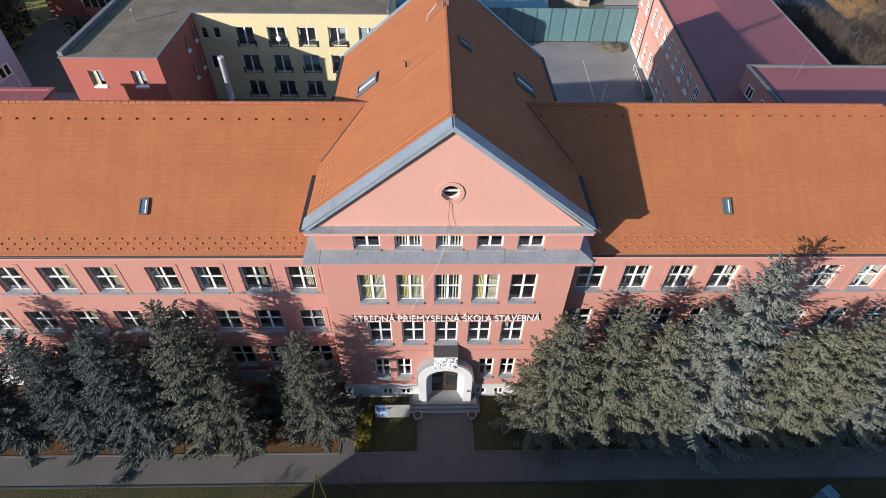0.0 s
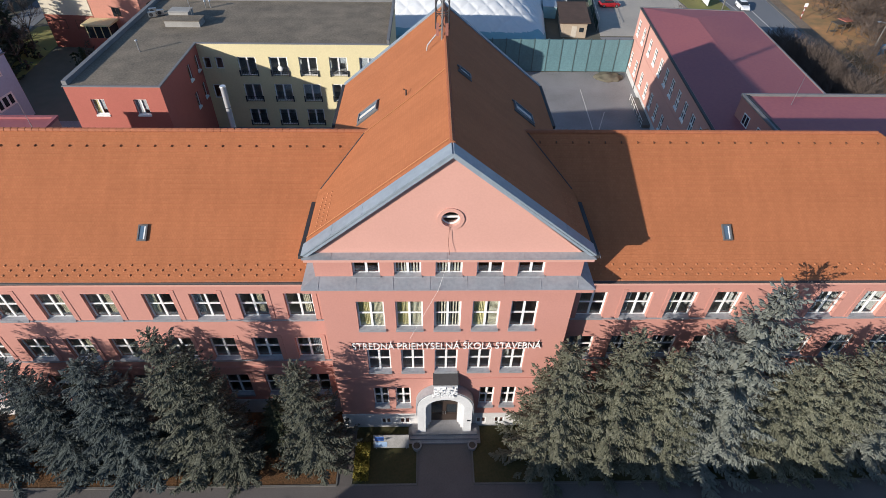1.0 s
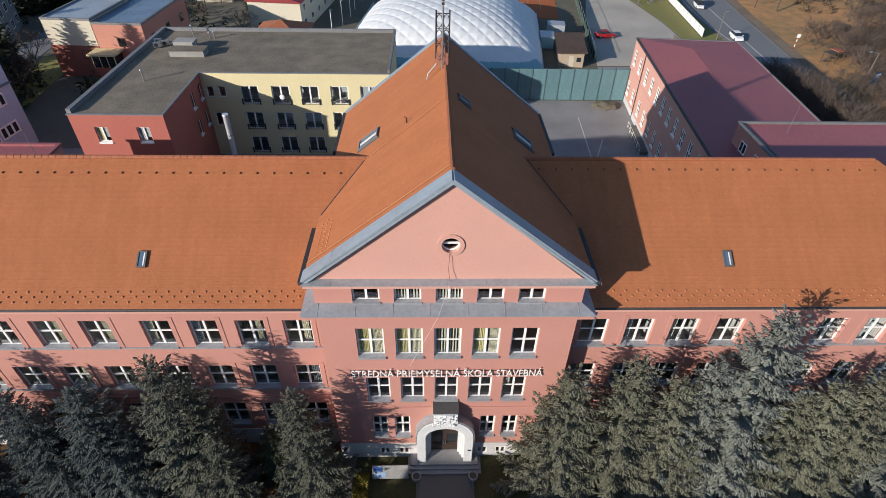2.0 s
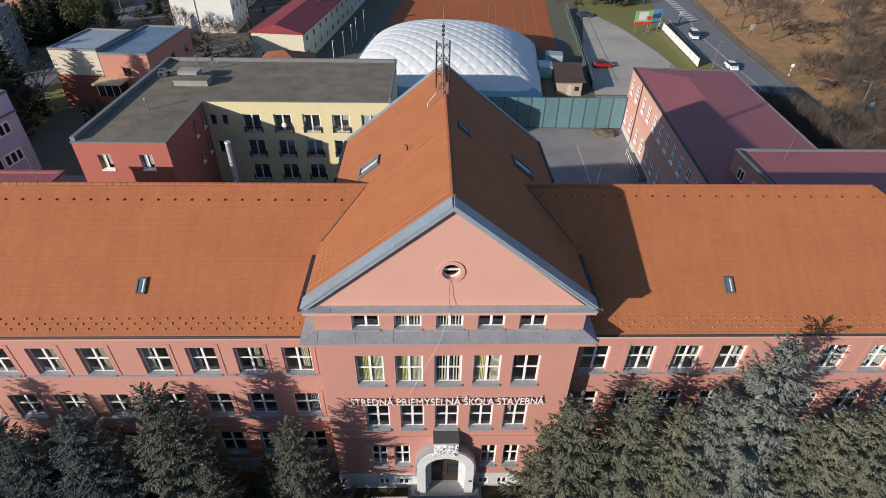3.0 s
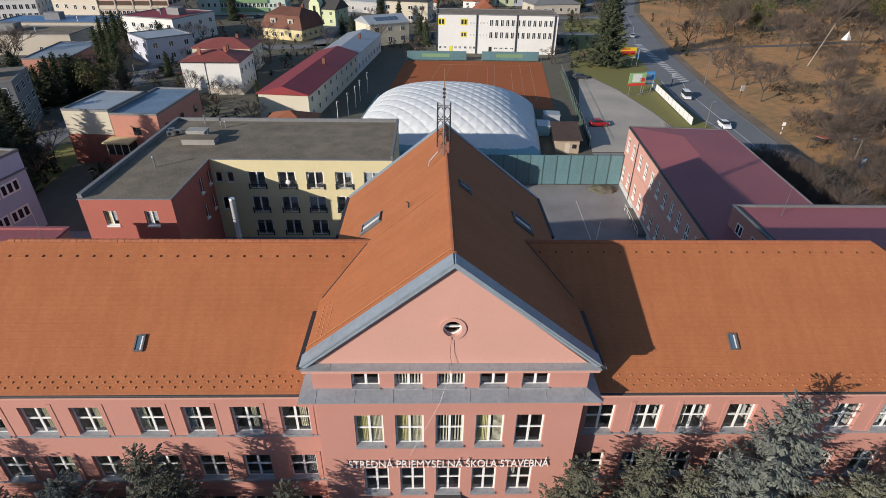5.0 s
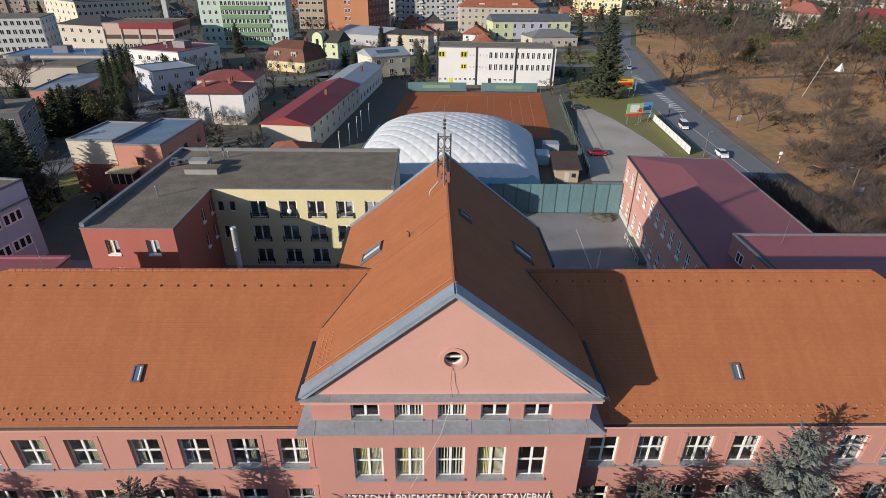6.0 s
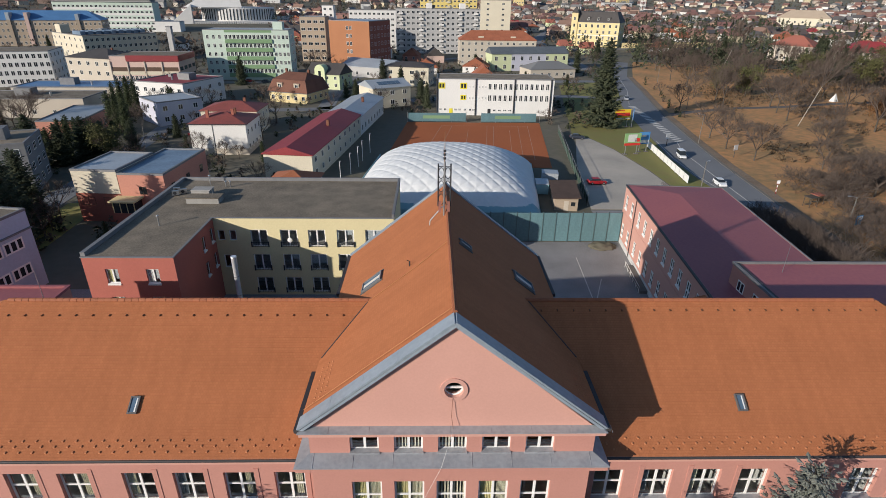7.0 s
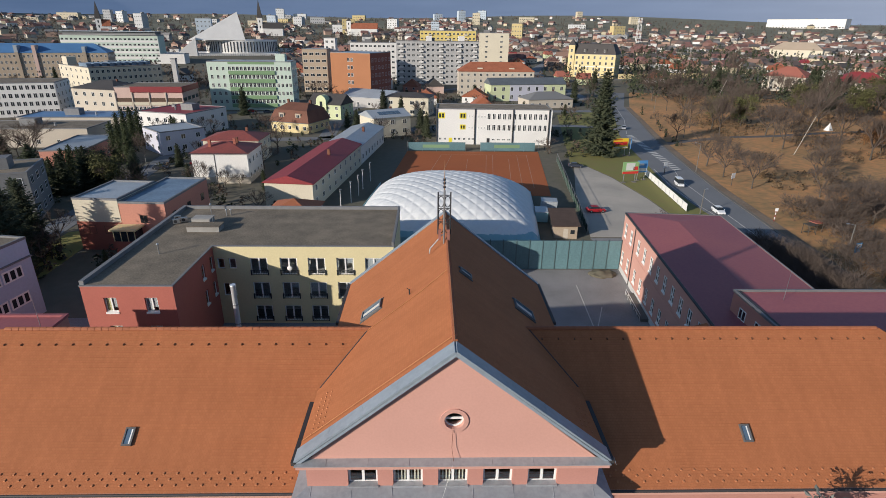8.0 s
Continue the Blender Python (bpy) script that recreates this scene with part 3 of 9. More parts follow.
# roofs
RZ, EZ, HALF = 24.12, 17.82, 7.80
ROOF_Y0, ROOF_Y1 = -0.11, 20.1
for sx, nm in ((-1, "middle_roof"), (1, "middle_roof")):
    bm = bmesh.new()
    uv = bm.loops.layers.uv.new("UVMap")
    e = [(CX + sx * HALF, ROOF_Y0 + 0.5, EZ), (CX + sx * HALF, ROOF_Y1, EZ)]
    r = [(CX, ROOF_Y0 + 0.5, RZ), (CX, ROOF_Y1, RZ)]
    slope(bm, uv, e[0], e[1], r[0], r[1])
    part(nm, bm, TILE, school, "orange clay-tiled roof slope")
    # metal verge strips at both ends of the slope
    for y0, y1 in ((ROOF_Y0, ROOF_Y0 + 0.94), (ROOF_Y1 - 0.1, ROOF_Y1 + 0.35)):
        bm = bmesh.new()
        n = Vector((sx * (RZ - EZ), 0, HALF)).normalized()
        pts = [Vector((CX + sx * (HALF + 0.05), y0, EZ - 0.04)), Vector((CX + sx * (HALF + 0.05), y1, EZ - 0.04)), Vector((CX, y1, RZ)), Vector((CX, y0, RZ))]
        hi = [bm.verts.new(p + n * 0.09) for p in pts]
        lo = [bm.verts.new(p - n * 0.01) for p in pts]
        bm.faces.new(hi), bm.faces.new(lo)
        for i in range(4):
            bm.faces.new((hi[i], hi[(i + 1) % 4], lo[(i + 1) % 4], lo[i]))
        verge = part("verge", bm, VERGE, school, "grey sheet-metal verge with the sky's blue in its colour")
        if y0 < 5:
            # standing seams across the strip
            for k in range(1, 5):
                f = k / 4.6
                p = Vector((CX + sx * HALF * (1 - f), 0, EZ + (RZ - EZ) * f)) + n * 0.09
                d = Vector((-sx * HALF, 0, RZ - EZ)).normalized() * 0.008
                bm = bmesh.new()
                q = [p + d, p - d]
                vs = [bm.verts.new((v.x, y, v.z + dz)) for v in q for y in (y0, y1) for dz in (0, 0.014)]
                for f4 in ((0, 1, 3, 2), (4, 5, 7, 6), (0, 1, 5, 4), (2, 3, 7, 6), (0, 2, 6, 4), (1, 3, 7, 5)):
                    bm.faces.new([vs[i] for i in f4])
                part("seam", bm, VERGE, verge)
    # metal fascia under the front verge
    bm = bmesh.new()
    for y in (ROOF_Y0 + 0.015, ROOF_Y0 + 0.34):
        bm.faces.new([bm.verts.new(p) for p in ((CX + sx * (HALF - 0.02), y, EZ - 0.05), (CX, y, RZ - 0.02), (CX, y, RZ - 0.20), (CX + sx * (HALF - 0.25), y, EZ - 0.05))])
    fs = list(bm.faces)
    a, b = [list(f.verts) for f in fs]
    for i in range(4):
        bm.faces.new((a[i], a[(i + 1) % 4], b[(i + 1) % 4], b[i]))
    part("verge_board", bm, VERGE, school, "grey sheet-metal fascia with the sky's blue in its colour")
    # gutters of the middle roof in front of the wings
    for y0, y1 in ((ROOF_Y0, 4.6), (13.6, 20.1)):
        bm = bmesh.new()
        gx = CX + sx * (HALF + 0.02)
        box(bm, min(gx, gx + sx * 0.22), max(gx, gx + sx * 0.22), y0, y1, EZ - 0.20, EZ + 0.02)
        part("gutter", bm, ZINC_DARK, school, "dark metal box gutter")
# ridge tiles
me = finish(tube(bmesh.new(), [(0, -0.22, 0), (0, 0.22, 0)], [0.15, 0.13], 8), "ridge_tile", RIDGE)
for k in range(46):
    part("ridge_tile", me, None, school, m=pose(CX, 1.15 + k * 0.415, RZ - 0.02))

E_Y, E_Z, R_Y, R_Z = 0.95, 14.78, 9.0, 20.06
B_Y = 17.05
for sx in (-1, 1):
    x_in = XL if sx < 0 else XR
    x_out = CX + sx * 36.2
    x_rid = CX + sx * 27.85
    lo, hi = min(x_in, x_out), max(x_in, x_out)
    wing_cols = [CX + sx * d for d in (9.12, 11.97, 14.80, 17.62, 21.22, 24.15, 27.05, 29.95, 32.8)]
    holes, wins = [], []
    for c in wing_cols:
        for z, h, tr in ((10.92, 2.32, 0.53), (6.74, 2.25, 0.53), (2.45, 2.45, 0.53)):
            wins.append((c, z, 1.72, h, tr))
            holes.append((c - 0.86 - lo, c + 0.86 - lo, z, z + h))
    bm = panel(bmesh.new(), Matrix.Translation((lo, WING_Y, 0)), hi - lo, 14.45, 0.45, holes)
    part("wing_wall", bm, PINK, school)
    for c, z, w, h, tr in wins:
        window(school, c, WING_Y, z, w, h, top_rail=tr, deep=0.22, bar=0.085)
        for s2 in (-sx,):
            part("surround", boxes((c + s2 * 1.02 - 0.14, c + s2 * 1.02 + 0.14, WING_Y - 0.03, WING_Y + 0.01, z - 0.2, z + h + 0.3)), PINK, school)
    part("wing_plinth", boxes((lo, hi, WING_Y - 0.06, WING_Y, 0, 1.75)), PLINTH, school, "pale rendered plinth")
    for z in (10.82, 6.62):
        part("string_course", boxes((lo, hi, WING_Y - 0.07, WING_Y, z - 0.06, z + 0.04)), ZINC, school)
    part("string_course", boxes((lo, hi, WING_Y - 0.10, WING_Y, 5.6, 5.85)), PINK, school)
    part("wing_rear_wall", boxes((lo, hi, 16.1, 16.5, 0, 14.5)), PINK, school)
    xo = x_out - sx * 0.45
    part("wing_end_wall", boxes((min(xo, x_out), max(xo, x_out), WING_Y + 0.45, 16.1, 0, 14.5)), PINK, school)
    # eaves board, soffit and gutter
    part("eaves_board", boxes((lo, hi + (0.6 if sx > 0 else 0), E_Y + 0.12, WING_Y + 0.2, 14.3, 14.66)), PINK_LIGHT, school)
    bm = bmesh.new()
    gx0, gx1 = (x_out - 0.7, XL) if sx < 0 else (XR, x_out + 0.7)
    tube(bm, [(gx0, E_Y - 0.02, E_Z - 0.07), (gx1, E_Y - 0.02, E_Z - 0.07)], 0.085, 10)
    part("gutter", bm, ZINC_DARK, school, "dark metal gutter")
    part("eaves_strip", boxes((gx0, gx1, E_Y + 0.02, E_Y + 0.10, E_Z - 0.015, E_Z + 0.03)), ZINC, school)
    # tiled slopes: front, back and hip
    ex = x_out + sx * 0.6
    bm = bmesh.new()
    uv = bm.loops.layers.uv.new("UVMap")
    a, b = (ex, CX) if sx < 0 else (CX, ex)
    ra, rb = (x_rid, CX) if sx < 0 else (CX, x_rid)
    slope(bm, uv, (a, E_Y, E_Z), (b, E_Y, E_Z), (ra, R_Y, R_Z), (rb, R_Y, R_Z))
    part("wing_roof", bm, TILE, school, "orange clay-tiled roof slope")
    bm = bmesh.new()
    uv = bm.loops.layers.uv.new("UVMap")
    slope(bm, uv, (b, B_Y, E_Z), (a, B_Y, E_Z), (rb, R_Y, R_Z), (ra, R_Y, R_Z))
    part("wing_roof", bm, TILE, school, "orange clay-tiled roof slope")
    bm = bmesh.new()
    uv = bm.loops.layers.uv.new("UVMap")
    slope(bm, uv, (ex, B_Y, E_Z), (ex, E_Y, E_Z), (x_rid, R_Y, R_Z), (x_rid, R_Y, R_Z))
    part("hip_roof", bm, TILE, school, "orange clay-tiled hip")
    for k in range(55):
        x = CX + sx * (4.9 + k * 0.425)
        if abs(x - CX) < 27.8:
            part("ridge_tile", me, None, school, m=pose(x, R_Y, R_Z - 0.01, 0, 0, 90))
    # valley strips where the wing meets the middle roof
    bm = bmesh.new()
    sl = (R_Z - E_Z) / (R_Y - E_Y)
    p0 = Vector((CX + sx * (RZ - R_Z) * HALF / (RZ - EZ), R_Y, R_Z))
    zq = EZ + 0.1
    p1 = Vector((CX + sx * (RZ - zq) * HALF / (RZ - EZ), E_Y + (zq - E_Z) / sl, zq))
    tube(bm, [p0 + Vector((0, 0, 0.02)), p1 + Vector((0, 0, 0.02))], 0.045, 6)
    part("valley", bm, ZINC_DARK, school, "dark metal valley strip")
    # skylight on the wing
    th = math.degrees(math.atan(sl))
    cxs = CX + (-17.95 if sx < 0 else 16.9)
    ym = 3.42
    m = pose(cxs, ym, E_Z + (ym - E_Y) * sl + 0.02, th, 0, 0)
    sk = part("skylight", boxes((-0.27, 0.27, -0.50, -0.42, 0, 0.11), (-0.27, 0.27, 0.42, 0.50, 0, 0.11), (-0.27, -0.19, -0.42, 0.42, 0, 0.11), (0.19, 0.27, -0.42, 0.42, 0, 0.11)), SKYFRAME, school, "small grey roof skylight", m=m)
    part("pane", boxes((-0.19, 0.19, -0.42, 0.42, 0.03, 0.07)), SKYGLASS, sk)
    # The bright streak in the glass is laid on as a white strip.
    part("blind", boxes((0.08, 0.15, -0.40, 0.40, 0.071, 0.076)), WHITE, sk, "bright streak in the pane, laid on as a white strip")

# skylights of the middle roof
thm = math.degrees(math.atan2(RZ - EZ, HALF))
for sx, y, d, L in ((-1, 11.4, 5.1, 1.7), (1, 11.6, 5.2, 1.7), (1, 10.25, 1.05, 0.9)):
    z = RZ - d * (RZ - EZ) / HALF
    m = pose(CX + sx * d, y, z + 0.02, 0, thm * sx, 0)
    w = 0.62 if L > 1 else 0.3
    sk = part("skylight", boxes((-L / 2, L / 2, -w, -w + 0.08, 0, 0.14), (-L / 2, L / 2, w - 0.08, w, 0, 0.14), (-L / 2, -L / 2 + 0.08, -w + 0.08, w - 0.08, 0, 0.14), (L / 2 - 0.08, L / 2, -w + 0.08, w - 0.08, 0, 0.14)), COPING, school, "grey framed roof skylight", m=m)
    part("pane", boxes((-L / 2 + 0.08, L / 2 - 0.08, -w + 0.08, w - 0.08, 0.03, 0.07)), SKYGLASS, sk)
    # Sunlit streak across the pane, put on as a pale strip.
    part("blind", boxes((-L / 2 + 0.12, L / 2 - 0.12, -w * 0.25, w * 0.35, 0.071, 0.076)), STREAKPALE, sk, "sunlit streak in the pane, laid on as a pale strip")
    for b0, b1 in ((w + 0.002, w + 0.14), (-w - 0.14, -w - 0.002)):
        part("flashing", boxes((-L / 2 - 0.10, L / 2 + 0.10, b0, b1, -0.01, 0.06)), SKYFRAME, sk)

# rooms behind the windows
part("inner_wall", boxes((CX - 35.5, CX + 35.5, 7.2, 7.4, 0, 14.4)), ROOM, school)
for z in (0.1, 5.7, 10.0, 14.35):
    part("floor_slab", boxes((CX - 35.5, CX + 35.5, 1.98, 16.0, z, z + 0.25)), ROOM, school)
for z in (5.75, 10.45, 15.0):
    part("floor_slab", boxes((XL + 0.45, XR - 0.45, 0.68, 1.95, z, z + 0.25)), ROOM, school)
for z in (17.4,):
    part("floor_slab", boxes((XL + 0.45, XR - 0.45, 0.68, 19.5, z, z + 0.15)), ROOM, school)
part("inner_wall", boxes((XL + 0.45, XR - 0.45, 3.2, 3.35, 15.3, 17.4)), ROOM, school)
for k in range(-11, 12):
    x = CX + k * 2.95 + 1.45
    if abs(k) > 0 and abs(x - CX) > 3:
        part("partition", boxes((x - 0.06, x + 0.06, 2.0, 7.15, 0.4, 14.3)), ROOM, school)
# ---------------------------------------------------------------- school: entrance and small parts
def arch(bm, cx, y0, y1, half_in, half_out, foot, spring, rise_in, rise_out, n=24):
    """A round-headed frame of one piece."""
    inn = [(cx - half_in, foot)] + [(cx - half_in * math.cos(math.pi * k / n), spring + rise_in * math.sin(math.pi * k / n)) for k in range(n + 1)] + [(cx + half_in, foot)]
    ext = [(cx - half_out, foot)] + [(cx - half_out * math.cos(math.pi * k / n), spring + rise_out * math.sin(math.pi * k / n)) for k in range(n + 1)] + [(cx + half_out, foot)]
    rings = [[bm.verts.new((p[0], y, p[1])) for p in line] for line, y in ((inn, y0), (ext, y0), (ext, y1), (inn, y1))]
    for a in range(4):
        ra, rb = rings[a], rings[(a + 1) % 4]
        for k in range(len(inn) - 1):
            bm.faces.new((ra[k], ra[k + 1], rb[k + 1], rb[k]))
    bm.faces.new([r[0] for r in rings])
    bm.faces.new([r[-1] for r in rings])
    return bm


portal = thing("entrance_portal", "white stone round-arched entrance portal with a carved relief", "portal", at=(CX, 0, 0))
part("arch", arch(bmesh.new(), 0, -0.55, YF, 1.36, 1.95, 0.45, 3.55, 1.12, 1.95), STONE, portal)
for a0, a1, y0, r0, r1 in ((1.22, 1.36, -0.22, 1.08, 1.13), (1.09, 1.22, 0.02, 1.02, 1.08), (0.96, 1.09, 0.22, 0.96, 1.02)):
    part("inner_arch", arch(bmesh.new(), 0, y0, YF + 0.47, a0, a1, 0.45, 3.5, r0, r1), STONE, portal)
bm = arch(bmesh.new(), 0, -0.50, YF - 0.02, 1.97, 2.05, 2.6, 3.55, 1.97, 2.05)
part("arch_cover", bm, ZINC, portal, "grey sheet-metal arch cover")
# carved relief: a plain irregular stone shape above the arch
bm = bmesh.new()
random.seed(5)
for k in range(46):
    x, z, r = random.uniform(-0.72, 0.72), random.uniform(5.15, 6.2), random.uniform(0.07, 0.19)
    mm = Matrix.Translation((x, -0.60, z)) @ Matrix.Rotation(random.uniform(0, 3), 4, "Y") @ Matrix.Rotation(random.uniform(-0.5, 0.5), 4, "X") @ Matrix.Diagonal((r, random.uniform(0.05, 0.16), r * random.uniform(0.6, 1.8), 1))
    bmesh.ops.create_cube(bm, size=1.4, matrix=mm)
box(bm, -0.8, 0.8, -0.56, YF - 0.02, 5.1, 6.3)
part("relief", bm, STONE, portal, "white carved stone relief")
bm = bmesh.new()
prof = [(YF - 0.01, 6.80), (-0.50, 6.42), (-0.50, 6.34), (YF - 0.01, 6.5)]
va, vb = ([bm.verts.new((x, p[0], p[1])) for p in prof] for x in (-0.85, 0.85))
bm.faces.new(va), bm.faces.new(vb)
for i in range(4):
    bm.faces.new((va[i], va[(i + 1) % 4], vb[(i + 1) % 4], vb[i]))
part("canopy", bm, ZINC_DARK, portal, "small grey sheet canopy")
part("plaque", boxes((1.62, 1.86, -0.575, -0.551, 1.9, 2.05)), DARKSTEEL, portal)
# door
door = thing("school_door", "dark wooden double door with glazed panels", "door", at=(CX, -0.06, 0))
bm = panel(bmesh.new(), Matrix.Translation((-1.1, 0.48, 0.46)), 2.2, 3.9, 0.08, [(0.2, 0.95, 1.0, 2.1), (1.25, 2.0, 1.0, 2.1), (0.2, 2.0, 2.55, 3.7)])
dl = part("leaf", bm, DOOR, door)
part("pane", boxes((-0.95, 0.95, 0.51, 0.53, 1.4, 4.2)), DARKGLASS, dl)
for s in (-1, 1):
    part("handle", boxes((s * 0.09 - 0.02, s * 0.09 + 0.02, 0.40, 0.48, 1.35, 1.65)), STEEL, door, "steel door handle")
part("panel", boxes((-0.85, -0.1, 0.455, 0.478, 0.7, 1.3)), DOOR, door)
part("panel", boxes((0.1, 0.85, 0.455, 0.478, 0.7, 1.3)), DOOR, door)
part("threshold", boxes((-0.95, 0.95, 0.1, 0.47, 0.2, 0.456)), STEP, door)
steps = thing("entrance_steps", "broad grey stone entrance steps", "steps", at=(CX, 0, 0))
for k in range(3):
    part("step", boxes((-2.65 + k * 0.12, 2.65 - k * 0.12, -1.3 + k * 0.27, YF + 0.3, 0.15 * k, 0.15 * k + 0.15)), STEP, steps)
for s in (-1, 1):
    bm = bmesh.new()
    prof = [(0.0, 0.0), (0.24, 0.0), (0.30, 0.06), (0.26, 0.22), (0.36, 0.40), (0.36, 0.46), (0.27, 0.46), (0.22, 0.34), (0.0, 0.34)]
    rings = [[bm.verts.new((r * math.cos(a * math.tau / 20), r * math.sin(a * math.tau / 20), z)) for a in range(20)] for r, z in prof[1:-1]]
    for ra, rb in zip(rings, rings[1:]):
        for a in range(20):
            bm.faces.new((ra[a], ra[(a + 1) % 20], rb[(a + 1) % 20], rb[a]))
    bm.faces.new(rings[0]), bm.faces.new(rings[-1])
    urn = thing("planter", "round pale concrete planter with dark soil", "planter", group="planters by the steps", at=(CX + s * 2.02, -1.62, 0.03))
    part("bowl", bm, STEP, urn, smooth=True)
    bm = bmesh.new()
    bmesh.ops.create_circle(bm, cap_ends=True, segments=20, radius=0.245, matrix=Matrix.Translation((0, 0, 0.40)))
    part("soil", bm, BARK, urn)

# lettering over the middle floor
def letters(text, width, height, depth):
    cu = bpy.data.curves.new("lettering", "FONT")
    cu.body, cu.size, cu.extrude = text, 1.0, 0.5
    cu.offset = -0.004
    tmp = bpy.data.objects.new("lettering", cu)
    scene.collection.objects.link(tmp)
    bpy.context.view_layer.update()
    me = bpy.data.meshes.new_from_object(tmp.evaluated_get(bpy.context.evaluated_depsgraph_get()))
    bpy.data.objects.remove(tmp)
    co = np.array([v.co[:] for v in me.vertices])
    lo, hi = co.min(0), co.max(0)
    cap = 0.73
    co[:, 0] = (co[:, 0] - lo[0]) / (hi[0] - lo[0]) * width
    co[:, 1] = co[:, 1] / cap * height
    co[:, 2] = co[:, 2] * depth
    me.vertices.foreach_set("co", co.ravel())
    me.update()
    return me


sign = thing("school_lettering", "white metal letters naming the school on the pink wall", "lettering", at=(-4.72, YF - 0.11, 9.55))
x = 0.0
for word, x, w in (("STREDNÁ", 0.0, 2.62), ("PRIEMYSELNÁ", 2.83, 3.95), ("ŠKOLA", 6.99, 1.86), ("STAVEBNÁ", 9.05, 2.9)):
    me = letters(word, w, 0.66, 0.05)
    me.materials.append(WHITE)
    part("word", me, None, sign, m=pose(x, 0, 0, 90, 0, 0))
part("rail", boxes((-0.05, 11.95, 0.03, 0.06, 0.1, 0.13), (-0.05, 11.95, 0.03, 0.06, 0.5, 0.53), (-0.05, -0.02, 0.06, 0.1, 0.1, 0.53), (11.92, 11.95, 0.06, 0.1, 0.1, 0.53)), ZINC_DARK, sign)

# curtains and blinds behind the upper windows
def curtain(x0, x1, y, z0, z1, material, folds=9, depth=0.04, label=""):
    n = folds * 6
    vs = [(x0 + (x1 - x0) * i / n, y + depth * math.sin(i / n * folds * math.tau), z) for i in range(n + 1) for z in (z0, z1)]
    return part("curtain", raw("curtain", vs, [(2 * i, 2 * i + 2, 2 * i + 3, 2 * i + 1) for i in range(n)], material, True), None, school, label)


PALE_CURTAIN = mat("pale_curtain_cloth", (0.78, 0.73, 0.56), 0.95, var=0.06, scale=3)
GREY_CURTAIN = mat("grey_curtain_cloth", (0.42, 0.44, 0.45), 0.95, var=0.08, scale=3)
for c, parts in ((cols5[0], ((-0.78, 0.02), (0.08, 0.76))), (cols5[1], ((-0.76, 0.02), (0.1, 0.78))), (cols5[3], ((-0.78, 0.05), (0.2, 0.76)))):
    curtain(c + parts[0][0], c + parts[0][1], YF + 0.33, 11.45, 13.9, CURTAIN)
    curtain(c + parts[1][0], c + parts[1][1], YF + 0.33, 11.45, 13.9, PALE_CURTAIN)
for c, z0, z1 in ((cols5[2], 11.45, 13.85), (cols5[1], 16.1, 17.0), (cols5[2], 16.1, 17.0)):
    me_slat = finish(boxes((-0.035, 0.035, 0, 0.012, 0, z1 - z0)), "slat", PALE_CURTAIN)
    for k in range(9):
        part("slat", me_slat, None, school, m=pose(c - 0.68 + k * 0.17, YF + 0.31, z0))
random.seed(11)
for sx in (-1, 1):
    for d in (9.12, 11.97, 14.80, 17.62, 21.22, 24.15, 27.05):
        for z in (11.2, 7.0):
            if random.random() < 0.7:
                a = random.choice((-0.8, 0.2))
                curtain(CX + sx * d + a, CX + sx * d + a + random.uniform(0.3, 0.6), WING_Y + 0.36, z, z + 2.1, random.choice((GREY_CURTAIN, GREY_CURTAIN, PALE_CURTAIN)), folds=4)

# snow guards on the tiles
GUARD = mat("clay_snow_guard", (0.52, 0.21, 0.095), 0.75, var=0.1)
me_g = raw("snow_guard", [(-0.035, 0, 0), (0.035, 0, 0), (0.035, 0.10, 0.02), (-0.035, 0.10, 0.02), (-0.035, 0.03, 0.042), (0.035, 0.03, 0.042)], [(0, 1, 5, 4), (4, 5, 2, 3), (0, 4, 3), (1, 2, 5), (0, 3, 2, 1)], GUARD)
me_h = raw("ridge_hook", [(-0.05, 0, 0), (0.05, 0, 0), (0.05, 0.22, 0), (-0.05, 0.22, 0), (-0.03, 0.02, 0.13), (0.03, 0.02, 0.13)], [(0, 1, 5, 4), (4, 5, 2, 3), (0, 4, 3), (1, 2, 5), (0, 3, 2, 1)], CLAYDARK)
sl = (R_Z - E_Z) / (R_Y - E_Y)
for sx in (-1, 1):
    for row, dy in enumerate((0.28, 0.53, 0.78)):
        for k in range(40):
            x = CX + sx * (8.3 + k * 0.72 + (row % 2) * 0.36)
            if abs(x - CX) < 34:
                part("snow_guard", me_g, None, school, m=pose(x, E_Y + dy, E_Z + dy * sl + 0.02, 33, 0, 0) @ Matrix.Scale(1.35, 4))
    for k in range(23):
        x = CX + sx * ((5.6 if sx < 0 else 5.87) + k * 1.03)
        part("ridge_hook", me_h, None, school, m=pose(x, R_Y - 0.84 + sx * 0.14, R_Z - (0.84 - sx * 0.14) * sl + 0.02, 33, 0, 0) @ Matrix.Scale(0.75, 4))
    for row in range(3):
        for k in range(9):
            d = HALF - 0.5 - row * 0.3
            part("snow_guard", me_g, None, school, m=pose(CX + sx * d, 1.4 + k * 0.36 + (row % 2) * 0.18, RZ - d * (RZ - EZ) / HALF + 0.03, 0, sx * 39, 0))

# lightning wires and downpipes
WIRE = mat("wire", (0.35, 0.20, 0.10), 0.5, metal=0.5, var=0.05, bump=0)
COPPER = mat("copper_wire", (0.50, 0.24, 0.10), 0.5, metal=0.3, var=0.05, bump=0)


def wire(pts, r, material, label=""):
    return part("cable", tube(bmesh.new(), pts, r, 5), material, school, label)


